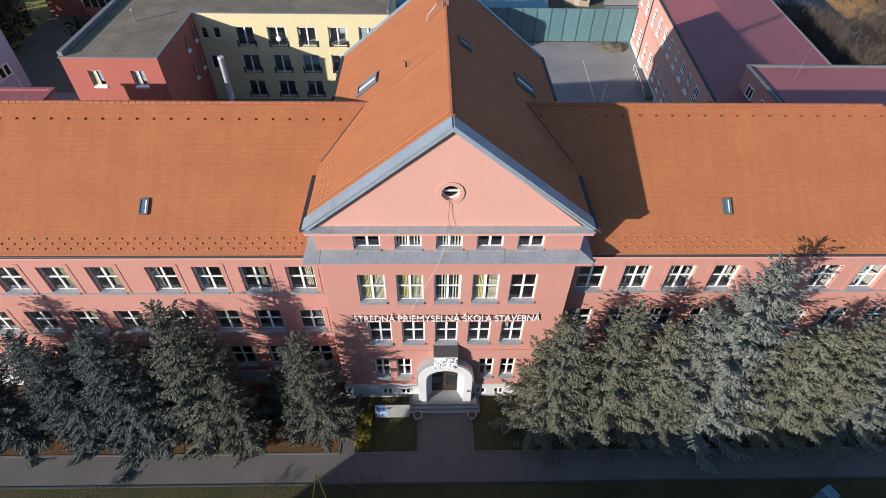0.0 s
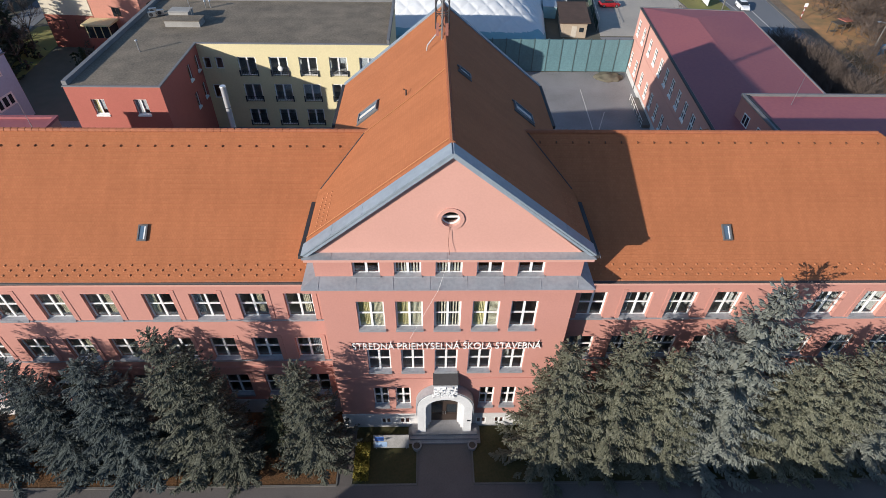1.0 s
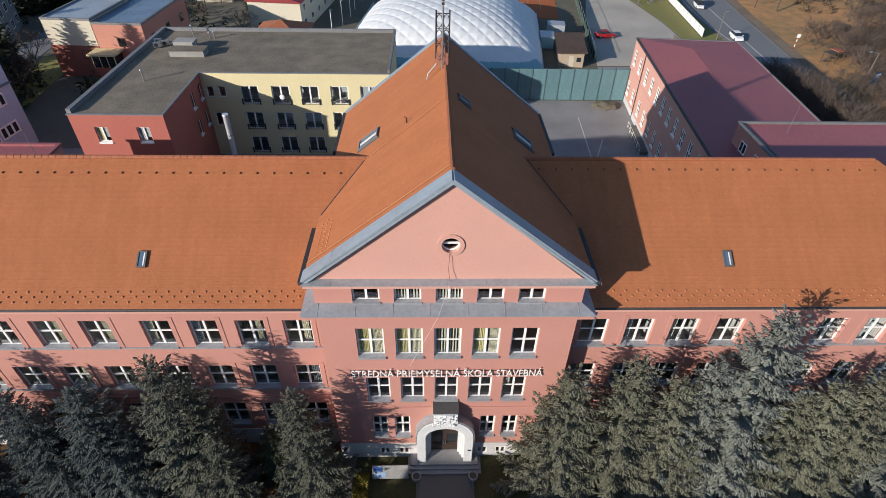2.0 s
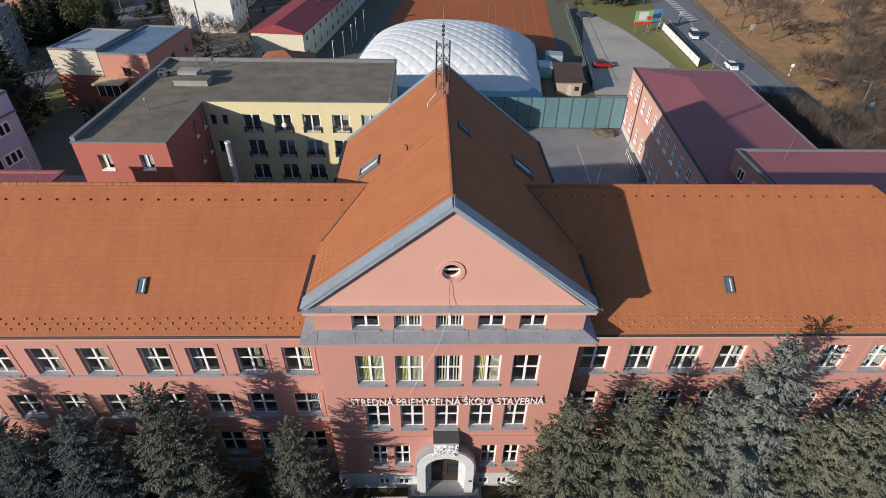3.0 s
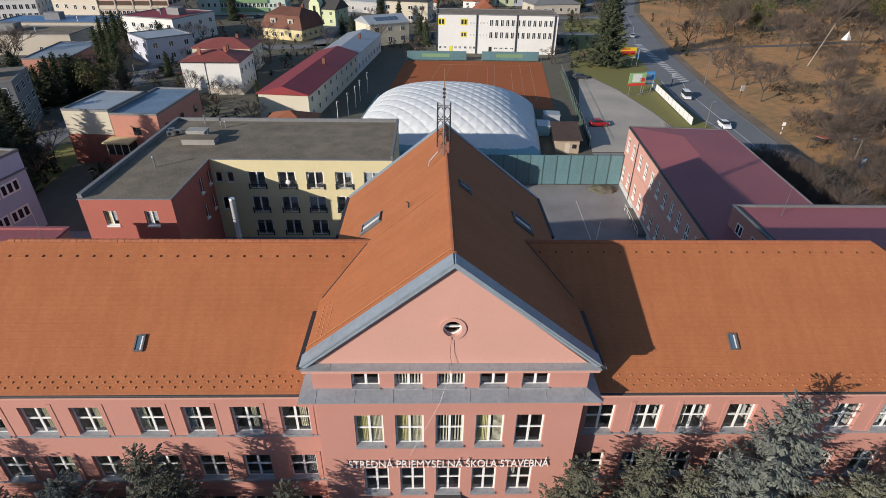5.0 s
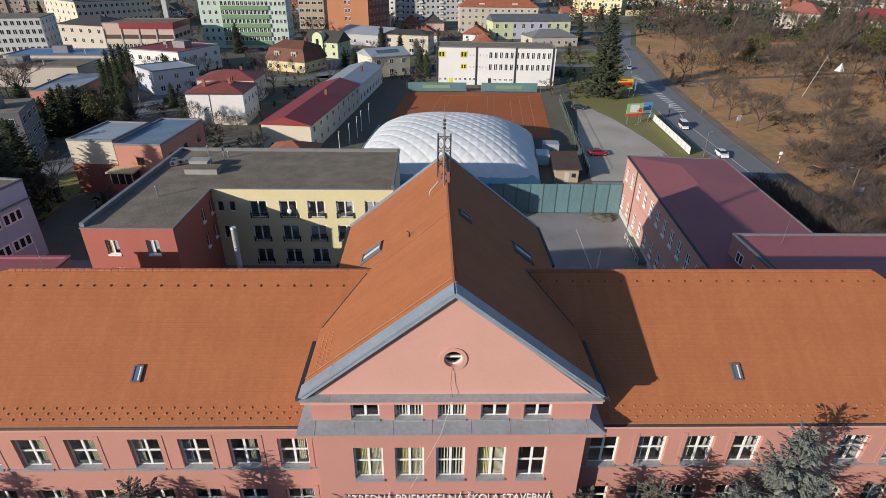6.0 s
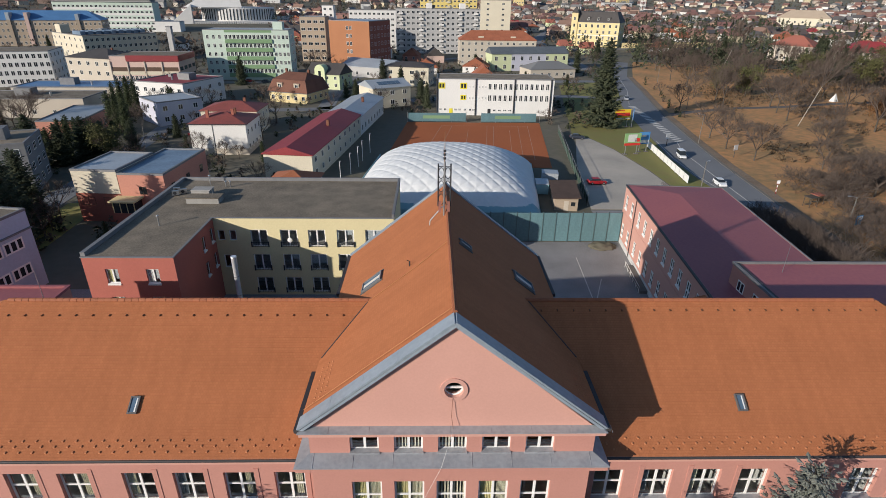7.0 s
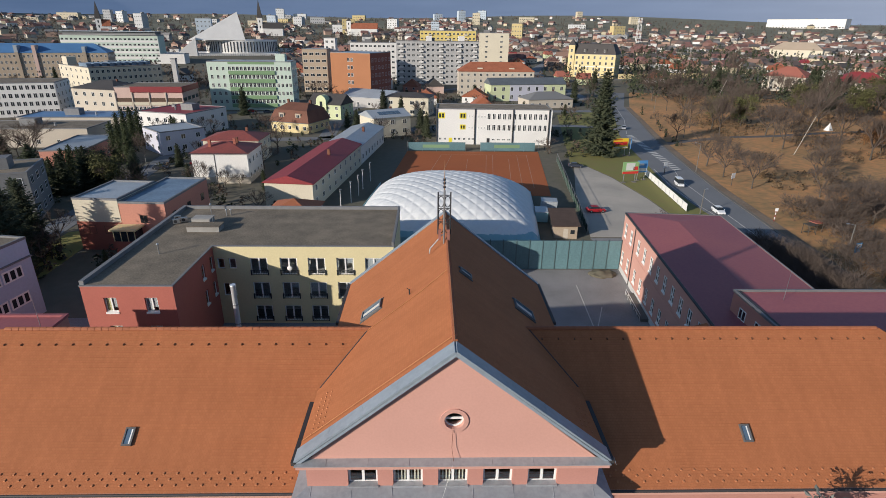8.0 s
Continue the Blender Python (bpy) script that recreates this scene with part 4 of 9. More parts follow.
wire([(CX, 0.66, RZ + 0.13), (CX, 19.8, RZ + 0.13)], 0.012, WIRE)
wire([(CX - 0.12, 1.25, RZ + 0.08), (CX - HALF, 1.25, EZ + 0.14)], 0.013, COPPER)
wire([(CX - 0.15, 9.1, RZ), (-0.58, 8.87, 22.72), (-2.35, 8.85, 21.29), (-4.6, 8.8, 19.47)], 0.016, COPPER)
wire([(CX - 0.05, 0.1, oz - 0.48), (CX - 0.1, 0.0, 18.6), (CX, -0.1, 17.85)], 0.012, BRICKRED)
wire([(CX - 0.05, -0.3, 17.80), (CX - 0.6, -0.6, 15.7), (CX - 2.3, YF - 0.1, 10.6)], 0.006, WHITE)
for sx in (-1, 1):
    x = (XL - 0.16) if sx < 0 else (XR + 0.16)
    part("downpipe", tube(bmesh.new(), [(x, WING_Y - 0.25, 14.6), (x, WING_Y - 0.14, 13.9), (x, WING_Y - 0.14, 0.2)], 0.06, 8), ZINC_DARK, school)
# roof vents
for x, y in ((-1.27, 9.7),):
    z = RZ - (CX - x) * (RZ - EZ) / HALF
    part("vent", tube(bmesh.new(), [(x, y, z), (x, y, z + 0.35), (x - 0.15, y, z + 0.42)], 0.05, 8), DARKSTEEL, school)

# antenna mast on the ridge
mast = thing("antenna_mast", "grey steel mobile antenna mast with ring mounts on the ridge", "antenna", at=(0.98, 13.9, 23.85))
part("pole", tube(bmesh.new(), [(0, 0, 0), (0, 0, 3.9)], 0.07, 10), STEEL, mast)
part("spike", tube(bmesh.new(), [(0, 0, 3.9), (0, 0, 5.9)], [0.035, 0.012], 6), WIRE, mast)
for z in (4.05, 4.3, 4.55):
    part("clamp", boxes((-0.09, 0.09, -0.09, 0.09, z, z + 0.12)), DARKSTEEL, mast)
for s in (-1, 1):
    part("side_tube", tube(bmesh.new(), [(s * 0.42, 0, 0.75), (s * 0.42, 0, 3.75)], 0.05, 8), DARKSTEEL, mast)
for k in range(3):
    z = 1.25 + k * 0.92
    for s in (-1, 1):
        bm = bmesh.new()
        n = 18
        pts = [(s * 0.22 + 0.19 * math.cos(a * math.tau / n), 0, z + 0.38 * math.sin(a * math.tau / n)) for a in range(n + 1)]
        tube(bm, pts, 0.032, 6, cap=False)
        part("ring", bm, DARKSTEEL, mast)
    part("crossbar", tube(bmesh.new(), [(-0.42, 0, z + 0.45), (0.42, 0, z + 0.45)], 0.032, 6), DARKSTEEL, mast)
for s in (-1, 1):
    part("panel_antenna", boxes((s * 0.30 - 0.09, s * 0.30 + 0.09, -0.16, -0.06, 0.35, 1.15)), mat("faded_red_radome" if s < 0 else "dusty_red_radome", (0.30, 0.13, 0.10), 0.7, var=0.1), mast, "faded red antenna panel")
part("strut", tube(bmesh.new(), [(-0.1, 0, 0.75), (-0.95, -0.25, -0.2), (-1.0, -0.3, -0.55)], 0.045, 6), STEEL, mast)

# notice board and small things in front
# White board; the partial shade on it is put into this grey.
C_BOARD = mat("shade_greyed_board", (0.30, 0.29, 0.275), 0.8, var=0.2, scale=1.5)
board = thing("notice_board", "white notice board with a blue panel on the lawn", "sign", at=(-2.65, -1.7, 0.05))
board.matrix_basis = pose(-2.65, -1.75, -0.05, -32, 0, 0)
part("panel", boxes((-1.28, 1.28, -0.04, 0.04, 0.25, 1.25)), C_BOARD, board)
part("blue_panel", boxes((-1.2, -0.55, -0.055, -0.041, 0.8, 1.15)), mat("sign_blue", (0.05, 0.12, 0.36), 0.5, var=0.03), board)
part("picture", boxes((-1.15, -0.3, -0.055, -0.041, 0.35, 0.74)), mat("sign_pale_blue", (0.30, 0.42, 0.60), 0.5, var=0.2, scale=3), board)
for s in (-1, 1):
    part("post", boxes((s * 1.1 - 0.03, s * 1.1 + 0.03, 0.045, 0.10, 0, 1.2)), STEEL, board)
frame_y = mat("yellow_paint", (0.62, 0.47, 0.04), 0.5, var=0.08)
af = thing("lifting_frame", "yellow painted steel A-frame beside the footpath", "frame", at=(-7.3, -6.75, 0.02))
part("leg", tube(bmesh.new(), [(0, 0.2, 2.2), (-0.42, -1.3, 0)], 0.04, 8), frame_y, af)
part("leg", tube(bmesh.new(), [(0, 0.2, 2.2), (0.80, -1.3, 0)], 0.04, 8), frame_y, af)
part("foot", boxes((-0.5, -0.3, -1.45, -1.1, 0, 0.9)), STEEL, af)
ROOFPALE_BLUE = mat("pale_blue_glazing", (0.14, 0.24, 0.30), 0.25, var=0.1, scale=2, spec=0.5)
gate = thing("glass_shelter", "small blue-green glazed shelter on thin steel legs", "shelter", at=(26.0, -8.2, 0.02), turn=25)
part("roof", boxes((-0.42, 0.42, -0.42, 0.42, 2.0, 2.05)), ROOFPALE_BLUE, gate)
for x, y in ((-0.38, -0.38), (0.38, -0.38), (-0.38, 0.38), (0.38, 0.38)):
    part("leg", boxes((x - 0.03, x + 0.03, y - 0.03, y + 0.03, 0, 2.0)), STEEL, gate)
for k in range(4):
    part("pane", boxes((-0.34, 0.34, -0.385, -0.375, 0.25, 1.9)), ROOFPALE_BLUE, gate, m=pose(0, 0, 0, 0, 0, 90 * k))
part("shelf", boxes((-0.34, 0.34, -0.1, 0.34, 0.85, 0.89)), STEEL, gate)
# low pink block behind the other wing end
cw2 = thing("cross_wing", "pink school cross wing behind the other roof end", "building")
part("wall", boxes((-42.6, -34.5, 18.0, 25.2, 0, 11.9)), PINK, cw2)
part("roof", boxes((-42.4, -34.7, 18.2, 25.0, 11.9, 11.94)), ROOFPINK, cw2, "faded magenta membrane roof")
for b in ((-42.7, -34.4, 24.95, 25.3), (-34.75, -34.4, 18, 24.95)):
    part("parapet", boxes((*b, 11.902, 12.15)), ROOFPINK, cw2)
part("lightning_rod", tube(bmesh.new(), [(-35.2, 22.6, 11.9), (-35.25, 22.6, 15.6)], [0.035, 0.015], 6), STEEL, cw2)
# ---------------------------------------------------------------- other buildings
def building(name, label, category, p0, p1, depth, h, walls, roof="flat", roof_mat=None, rows=3, cols=8, win=(1.3, 1.4), side_cols=0, roof_h=2.5, over=0.35, first=1.2, bands=None, frame=None, right_cols=None, base_mat=None, base_h=0.0, skip=()):
    """A house whose front foot runs from p0 to p1; windows on the front and both sides."""
    p0, p1 = Vector((*p0, 0)), Vector((*p1, 0))
    w = (p1 - p0).length
    turn = math.degrees(math.atan2(p1.y - p0.y, p1.x - p0.x))
    mid = (p0 + p1) / 2
    gz = rise(mid.x, mid.y) - 0.05
    th = thing(name, label, category, at=(mid.x, mid.y, gz), turn=turn)
    roof_mat = roof_mat or ROOFGREY
    part("wall", boxes((-w / 2, w / 2, 0, depth, 0, h)), walls, th)
    if base_mat:
        part("base", boxes((-w / 2 - 0.04, w / 2 + 0.04, -0.04, depth + 0.04, 0, base_h)), base_mat, th)
    if roof == "flat":
        part("roof", boxes((-w / 2 + 0.3, w / 2 - 0.3, 0.3, depth - 0.3, h, h + 0.12)), roof_mat, th)
        par = bmesh.new()
        for b in ((-w / 2 - 0.05, w / 2 + 0.05, -0.05, 0.3), (-w / 2 - 0.05, w / 2 + 0.05, depth - 0.3, depth + 0.05), (-w / 2 - 0.05, -w / 2 + 0.3, 0.3, depth - 0.3), (w / 2 - 0.3, w / 2 + 0.05, 0.3, depth - 0.3)):
            box(par, *b, h + 0.002, h + 0.35)
        part("parapet", par, COPING, th)
        if w > 18 and depth > 11 and rows:
            q = (w * 7.3 + depth * 3.1) % 1.0
            part("roof_cabin", boxes((-2.6, 2.6, -1.9, 1.9, 0, 2.3)), COPING, th, m=pose(w * (q - 0.5) * 0.6, depth * 0.5, h + 0.12))
            part("roof_vent", tube(bmesh.new(), [(0, 0, 0), (0, 0, 1.3)], 0.35, 8), STEEL, th, m=pose(w * (0.32 - 0.4 * q), depth * 0.35, h + 0.12))
            part("roof_vent", boxes((-0.7, 0.7, -0.5, 0.5, 0, 0.9)), COPING, th, m=pose(w * (0.1 - 0.5 * q), depth * 0.65, h + 0.12))
    else:
        bm = bmesh.new()
        x0, x1, y0, y1 = -w / 2 - over, w / 2 + over, -over, depth + over
        e = [bm.verts.new(p) for p in ((x0, y0, h), (x1, y0, h), (x1, y1, h), (x0, y1, h))]
        f = [bm.verts.new((v.co.x, v.co.y, h - 0.18)) for v in e]
        if roof == "hip":
            k = min(w, depth) / 2 + over
            r = [(x0 + k, (y0 + y1) / 2), (x1 - k, (y0 + y1) / 2)] if w >= depth else [((x0 + x1) / 2, y0 + k), ((x0 + x1) / 2, y1 - k)]
            r = [bm.verts.new((*p, h + roof_h)) for p in r]
            if w >= depth:
                bm.faces.new((e[0], e[1], r[1], r[0])), bm.faces.new((e[1], e[2], r[1])), bm.faces.new((e[2], e[3], r[0], r[1])), bm.faces.new((e[3], e[0], r[0]))
            else:
                bm.faces.new((e[0], e[1], r[0])), bm.faces.new((e[1], e[2], r[1], r[0])), bm.faces.new((e[2], e[3], r[1])), bm.faces.new((e[3], e[0], r[0], r[1]))
        elif roof == "gable":  # ridge along the front
            r = [bm.verts.new((x, (y0 + y1) / 2, h + roof_h)) for x in (x0, x1)]
            bm.faces.new((e[0], e[1], r[1], r[0])), bm.faces.new((e[2], e[3], r[0], r[1])), bm.faces.new((e[1], e[2], r[1])), bm.faces.new((e[3], e[0], r[0]))
        else:  # "gable_y": ridge from front to back
            r = [bm.verts.new(((x0 + x1) / 2, y, h + roof_h)) for y in (y0, y1)]
            bm.faces.new((e[0], e[3], r[1], r[0])), bm.faces.new((e[2], e[1], r[0], r[1])), bm.faces.new((e[1], e[0], r[0])), bm.faces.new((e[3], e[2], r[1]))
        bm.faces.new(f)
        for i in range(4):
            bm.faces.new((e[i], e[(i + 1) % 4], f[(i + 1) % 4], f[i]))
        part("roof", bm, roof_mat, th)
        if roof.startswith("gable"):
            bm = bmesh.new()
            if roof == "gable":
                for x in (-w / 2, w / 2):
                    a = [(x, 0, h), (x, depth, h), (x, depth / 2, h + roof_h * 0.93)]
                    b = [(x - math.copysign(0.2, x), q[1], q[2]) for q in a]
                    va, vb = [bm.verts.new(q) for q in a], [bm.verts.new(q) for q in b]
                    bm.faces.new(va), bm.faces.new(vb)
                    for i in range(3):
                        bm.faces.new((va[i], va[(i + 1) % 3], vb[(i + 1) % 3], vb[i]))
            else:
                for y in (0, depth):
                    a = [(-w / 2, y, h), (w / 2, y, h), (0, y, h + roof_h * 0.93)]
                    b = [(q[0], y + (0.2 if y == 0 else -0.2), q[2]) for q in a]
                    va, vb = [bm.verts.new(q) for q in a], [bm.verts.new(q) for q in b]
                    bm.faces.new(va), bm.faces.new(vb)
                    for i in range(3):
                        bm.faces.new((va[i], va[(i + 1) % 3], vb[(i + 1) % 3], vb[i]))
            part("gable", bm, walls, th)
        ch = part("chimney", boxes((-0.35, 0.35, -0.35, 0.35, 0, 1.5)), BRICKRED, th, m=pose(w * 0.18, depth * 0.55, h + roof_h * 0.62))
    storey = (h - first * 0.4) / max(rows, 1)
    for k in range(rows):
        z = first + k * storey
        if z + win[1] > h - 0.2:
            z = h - 0.3 - win[1]
        for i in range(cols):
            if (i, k) in skip:
                continue
            lite_window(th, -w / 2 + w * (i + 0.5) / cols, 0, z, win[0], win[1], 0, frame)
        rc = side_cols if right_cols is None else right_cols
        for i in range(rc):
            lite_window(th, w / 2, depth * (i + 0.5) / rc, z, win[0], win[1], 90, frame)
        for i in range(side_cols):
            lite_window(th, -w / 2, depth * (i + 0.5) / side_cols, z, win[0], win[1], -90, frame)
        if bands and k < rows:
            part("band", boxes((-w / 2 * bands[1], w / 2 * bands[1], -0.035, 0, z - storey * 0.42, z - 0.1)), bands[0], th)
    return th


# L-shaped annex with yellow and red walls
AH = 11.3
annex = thing("annex_building", "four-storey annex with cream and terracotta walls and a flat grey roof", "building")
ax0, ax1, ax2 = -38.1, -28.1, -4.75
ay0, ay1, ay2 = 32.9, 44.6, 60.2
rowz = [(9.72, 2.42), (6.2, 2.36), (2.72, 2.3)]
# yellow court wall
wins = []
for z1, h in rowz:
    z0 = z1 - h
    for c in (-22.4, -18.52, -14.87, -11.13, -7.4):
        wins.append((c, z0, 2.25, h))
for c in (-27.3, -25.8):
    wins.append((c, 8.15, 0.95, 1.5))
wins.append((-26.6, 4.2, 1.7, 1.9))
bm = panel(bmesh.new(), Matrix.Translation((ax1, ay1, 0)), ax2 - ax1, AH, 0.35, [(c - w / 2 - ax1, c + w / 2 - ax1, z, z + h) for c, z, w, h in wins])
part("court_wall", bm, YELLOW, annex, "cream yellow rendered wall")
for c, z, w, h in wins:
    o = window(annex, c, ay1, z, w, h, cols=2 if w > 1 else 1, rows=1, bar=0.12, deep=0.14, sill_out=0.05, sill=None)
    if w == 2.25:
        bm = bmesh.new()
        for k in range(9):
            box(bm, -0.88 + k * 0.22 - 0.012, -0.88 + k * 0.22 + 0.012, -0.10, -0.075, 0.05, 0.62)
        box(bm, -1.05, 1.05, -0.11, -0.07, 0.60, 0.65), box(bm, -1.05, 1.05, -0.11, -0.07, 0.02, 0.06)
        part("railing", bm, DARKSTEEL, o)
        for s in (-1, 1):
            part("side_panel", boxes((s * 1.10 - 0.07, s * 1.10 + 0.07, -0.12, 0.0, -0.05, 0.72)), DARKSTEEL, o)
# blinds half drawn behind some panes
BLIND = mat("pale_window_blind", (0.50, 0.52, 0.53), 0.8, var=0.06, scale=2)
random.seed(17)
for c, z, w, h in wins:
    for s in (-0.5, 0.5):
        if random.random() < 0.28 and w > 1:
            drop = h * random.choice((0.35, 0.6, 0.9, 0.95))
            part("blind", boxes((c + s - 0.42, c + s + 0.42, ay1 + 0.26, ay1 + 0.28, z + h - drop, z + h - 0.1)), BLIND, annex)
# red front wall
wins = [(-35.15, 8.1, 1.4, 1.8), (-30.7, 8.1, 1.4, 1.8), (-35.15, 4.6, 1.4, 1.8), (-30.7, 4.6, 1.4, 1.8)]
bm = panel(bmesh.new(), Matrix.Translation((ax0, ay0, 0)), ax1 - ax0, AH, 0.35, [(c - w / 2 - ax0, c + w / 2 - ax0, z, z + h) for c, z, w, h in wins])
part("front_wall", bm, REDWALL, annex, "terracotta rendered wall")
for c, z, w, h in wins:
    window(annex, c, ay0, z, w, h, cols=2, rows=1, bar=0.10, deep=0.18, sill=WHITE)
    part("blind", boxes((c - 0.6, c - 0.05, ay0 + 0.29, ay0 + 0.31, z + 0.1, z + h - 0.1)), CURTAIN if c < -33 else BLIND, annex)
    part("blind", boxes((c + 0.06, c + 0.6, ay0 + 0.29, ay0 + 0.31, z + 0.5, z + h - 0.1)), BLIND, annex)
# red side wall facing the court
wins = [(d, z, 0.9, 1.9) for d in (7.7, 10.4) for z in (8.35, 4.9)]
m = Matrix.Translation((ax1, ay0 + 0.35, 0)) @ Matrix.Rotation(radians(90), 4, "Z")
bm = panel(bmesh.new(), m, ay1 - ay0 - 0.35, AH, 0.35, [(c - w / 2, c + w / 2, z, z + h) for c, z, w, h in wins])
part("side_wall", bm, REDWALL, annex, "terracotta rendered wall")
for c, z, w, h in wins:
    window(annex, ax1, ay0 + 0.35 + c, z, w, h, 90, cols=1, rows=1, bar=0.09, deep=0.12, sill=WHITE)
part("outer_wall", boxes((ax0, ax0 + 0.35, ay0 + 0.35, ay2, 0, AH)), REDWALL, annex)
part("outer_wall", boxes((ax0 + 0.35, ax2, ay2 - 0.35, ay2, 0, AH)), YELLOW, annex)
part("outer_wall", boxes((ax2 - 0.35, ax2, ay1 + 0.35, ay2 - 0.35, 0, AH)), YELLOW, annex)
part("inner_wall", boxes((ax1 + 0.1, ax2 - 0.4, ay1 + 4, ay1 + 4.2, 0, AH - 0.2)), ROOM, annex)
part("inner_wall", boxes((ax0 + 0.4, ax1 - 0.4, ay0 + 4, ay0 + 4.2, 0, AH - 0.2)), ROOM, annex)
for z in (3.2, 6.6, 10.2):
    part("floor_slab", boxes((ax1 + 0.0, ax2 - 0.4, ay1 + 0.36, ay1 + 4, z - 0.2, z)), ROOM, annex)
    part("floor_slab", boxes((ax0 + 0.4, ax1 - 0.4, ay0 + 0.36, ay0 + 4, z - 0.9, z - 0.7)), ROOM, annex)
part("roof", prism(bmesh.new(), [(ax0 + 0.4, ay0 + 0.2), (ax1 - 0.2, ay0 + 0.2), (ax1 - 0.2, ay1 + 0.2), (ax2 - 0.2, ay1 + 0.2), (ax2 - 0.2, ay2 - 0.2), (ax0 + 0.4, ay2 - 0.2)], AH - 0.3, AH + 0.06), ROOFGREY, annex, "weathered grey bitumen roof")
for b in ((ax0 - 0.08, ax1 + 0.08, ay0 - 0.08, ay0 + 0.2), (ax1 - 0.2, ax1 + 0.08, ay0 + 0.2, ay1 - 0.08), (ax1 - 0.2, ax2 + 0.08, ay1 - 0.08, ay1 + 0.2)):
    part("coping", boxes((*b, AH + 0.003, AH + 0.10)), COPING, annex, "grey metal coping")
for b in ((ax0 - 0.08, ax0 + 0.42, ay0 + 0.2, ay2 + 0.08), (ax0 + 0.42, ax2 + 0.08, ay2 - 0.25, ay2 + 0.08), (ax2 - 0.25, ax2 + 0.08, ay1 + 0.2, ay2 - 0.25)):
    part("parapet", boxes((*b, AH + 0.003, AH + 0.55)), COPING, annex, "grey metal-capped parapet")

# pink classroom block with a pink membrane roof
pink = thing("classroom_block", "pink two-storey classroom block with a faded magenta membrane roof", "building", at=(32.2, 63.4, 0), turn=-95.1)
PL, PD, PH = 45.0, 15.2, 9.9
wins = []
for c in (1.6, 5.0, 9.2, 12.5, 15.8, 18.9, 21.95, 25.0, 27.95, 30.9, 33.9):
    wins.append((c, 6.3, 1.3, 2.25))
    wins.append((c, 1.5, 1.3, 2.2))
# local x runs towards the school, local -y is the court side
bm = panel(bmesh.new(), Matrix.Rotation(radians(0), 4, "Z") @ Matrix.Scale(1, 4), PL, PH, 0.35, [(c - w / 2, c + w / 2, z, z + h) for c, z, w, h in wins])
part("court_wall", bm, PINK_LIGHT, pink)
for c, z, w, h in wins:
    window(pink, c, 0, z, w, h, rows=2, bar=0.16, deep=0.06, top_rail=0.45, glass=DARKGLASS, sill_out=0.05, sill=WHITE)
part("string_course", boxes((0, PL, -0.05, 0, 5.4, 5.6)), PINK_LIGHT, pink)
part("plinth", boxes((0, PL, -0.06, -0.002, 0, 0.9)), PLINTH, pink, "pale rendered plinth")
part("outer_wall", boxes((0, 0.35, 0.35, PD, 0, PH)), PINK, pink)
part("outer_wall", boxes((0.35, PL, PD - 0.35, PD, 0, PH)), PINK, pink)
part("outer_wall", boxes((PL - 0.35, PL, 0.35, PD - 0.35, 0, PH)), PINK, pink)
bm = bmesh.new()
rp = [(0.2, 0.2, PH), (PL, 0.2, PH), (PL, PD - 0.2, PH), (0.2, PD - 0.2, PH), (6, PD * 0.42, PH + 0.75), (PL, PD * 0.42, PH + 0.75)]
v = [bm.verts.new(p) for p in rp]
bm.faces.new((v[0], v[1], v[5], v[4])), bm.faces.new((v[4], v[5], v[2], v[3])), bm.faces.new((v[0], v[4], v[3]))
part("roof", bm, ROOFPINK, pink, "faded magenta membrane roof")
for b in ((-0.1, 0.15, -0.1, PD + 0.1), (0.15, PL, PD - 0.1, PD + 0.08)):
    part("parapet", boxes((*b, PH - 0.1, PH + 0.06)), COPING, pink)
part("downpipe", tube(bmesh.new(), [(7.1, -0.12, 0.1), (7.1, -0.12, PH - 0.15)], 0.06, 8), ZINC_DARK, pink)
part("gutter", boxes((0.3, PL, -0.16, 0.12, PH - 0.12, PH + 0.06)), ZINC_DARK, pink)

# taller pink cross wing beside it
cross = thing("cross_wing", "pink school cross wing with a faded magenta flat roof", "building")
CH = 12.4
part("wall", boxes((32.0, 62, 19.0, 29.55, 0, CH)), PINK, cross)
part("roof", boxes((32.25, 61.8, 19.2, 29.3, CH, CH + 0.04)), ROOFPINK, cross, "faded magenta membrane roof")
for b in ((31.9, 62.1, 29.4, 29.62), (31.9, 32.15, 18.9, 29.4)):
    part("parapet", boxes((*b, CH + 0.002, CH + 0.25)), COPING, cross, "thin grey metal coping")
for x, y in ((36.0, 27.5), (44.0, 21.5)):
    part("lightning_rod", tube(bmesh.new(), [(x, y, CH), (x + 0.05, y, CH + 3.4)], [0.035, 0.015], 6), STEEL, cross)
part("gutter", boxes((32.25, 32.45, 19, 29.3, CH + 0.042, CH + 0.2)), ZINC_DARK, cross)
for y in (21.5, 24.4, 27.3):
    for z in (9.2, 5.0):
        window(cross, 32.0, y, z, 1.25, 2.2, -90, deep=-0.05, sill=None, glass=DARKGLASS, rows=2, bar=0.08)

bm = bmesh.new()
gs = thing("garden_house", "small house with an orange-red hipped tile roof behind the annex", "house", at=(-24.0, 66.5, 0), turn=-3)
part("wall", boxes((-3.9, 3.9, 0, 8.0, 0, 8.2)), PLINTH, gs)
e = [bm.verts.new(p) for p in ((-4.4, -0.5, 8.2), (4.4, -0.5, 8.2), (4.4, 8.5, 8.2), (-4.4, 8.5, 8.2))]
top = bm.verts.new((0, 4.2, 9.9))
for i in range(4):
    bm.faces.new((e[i], e[(i + 1) % 4], top))
bm.faces.new(e)
part("roof", bm, RIDGE, gs, "orange-red hipped tile roof")
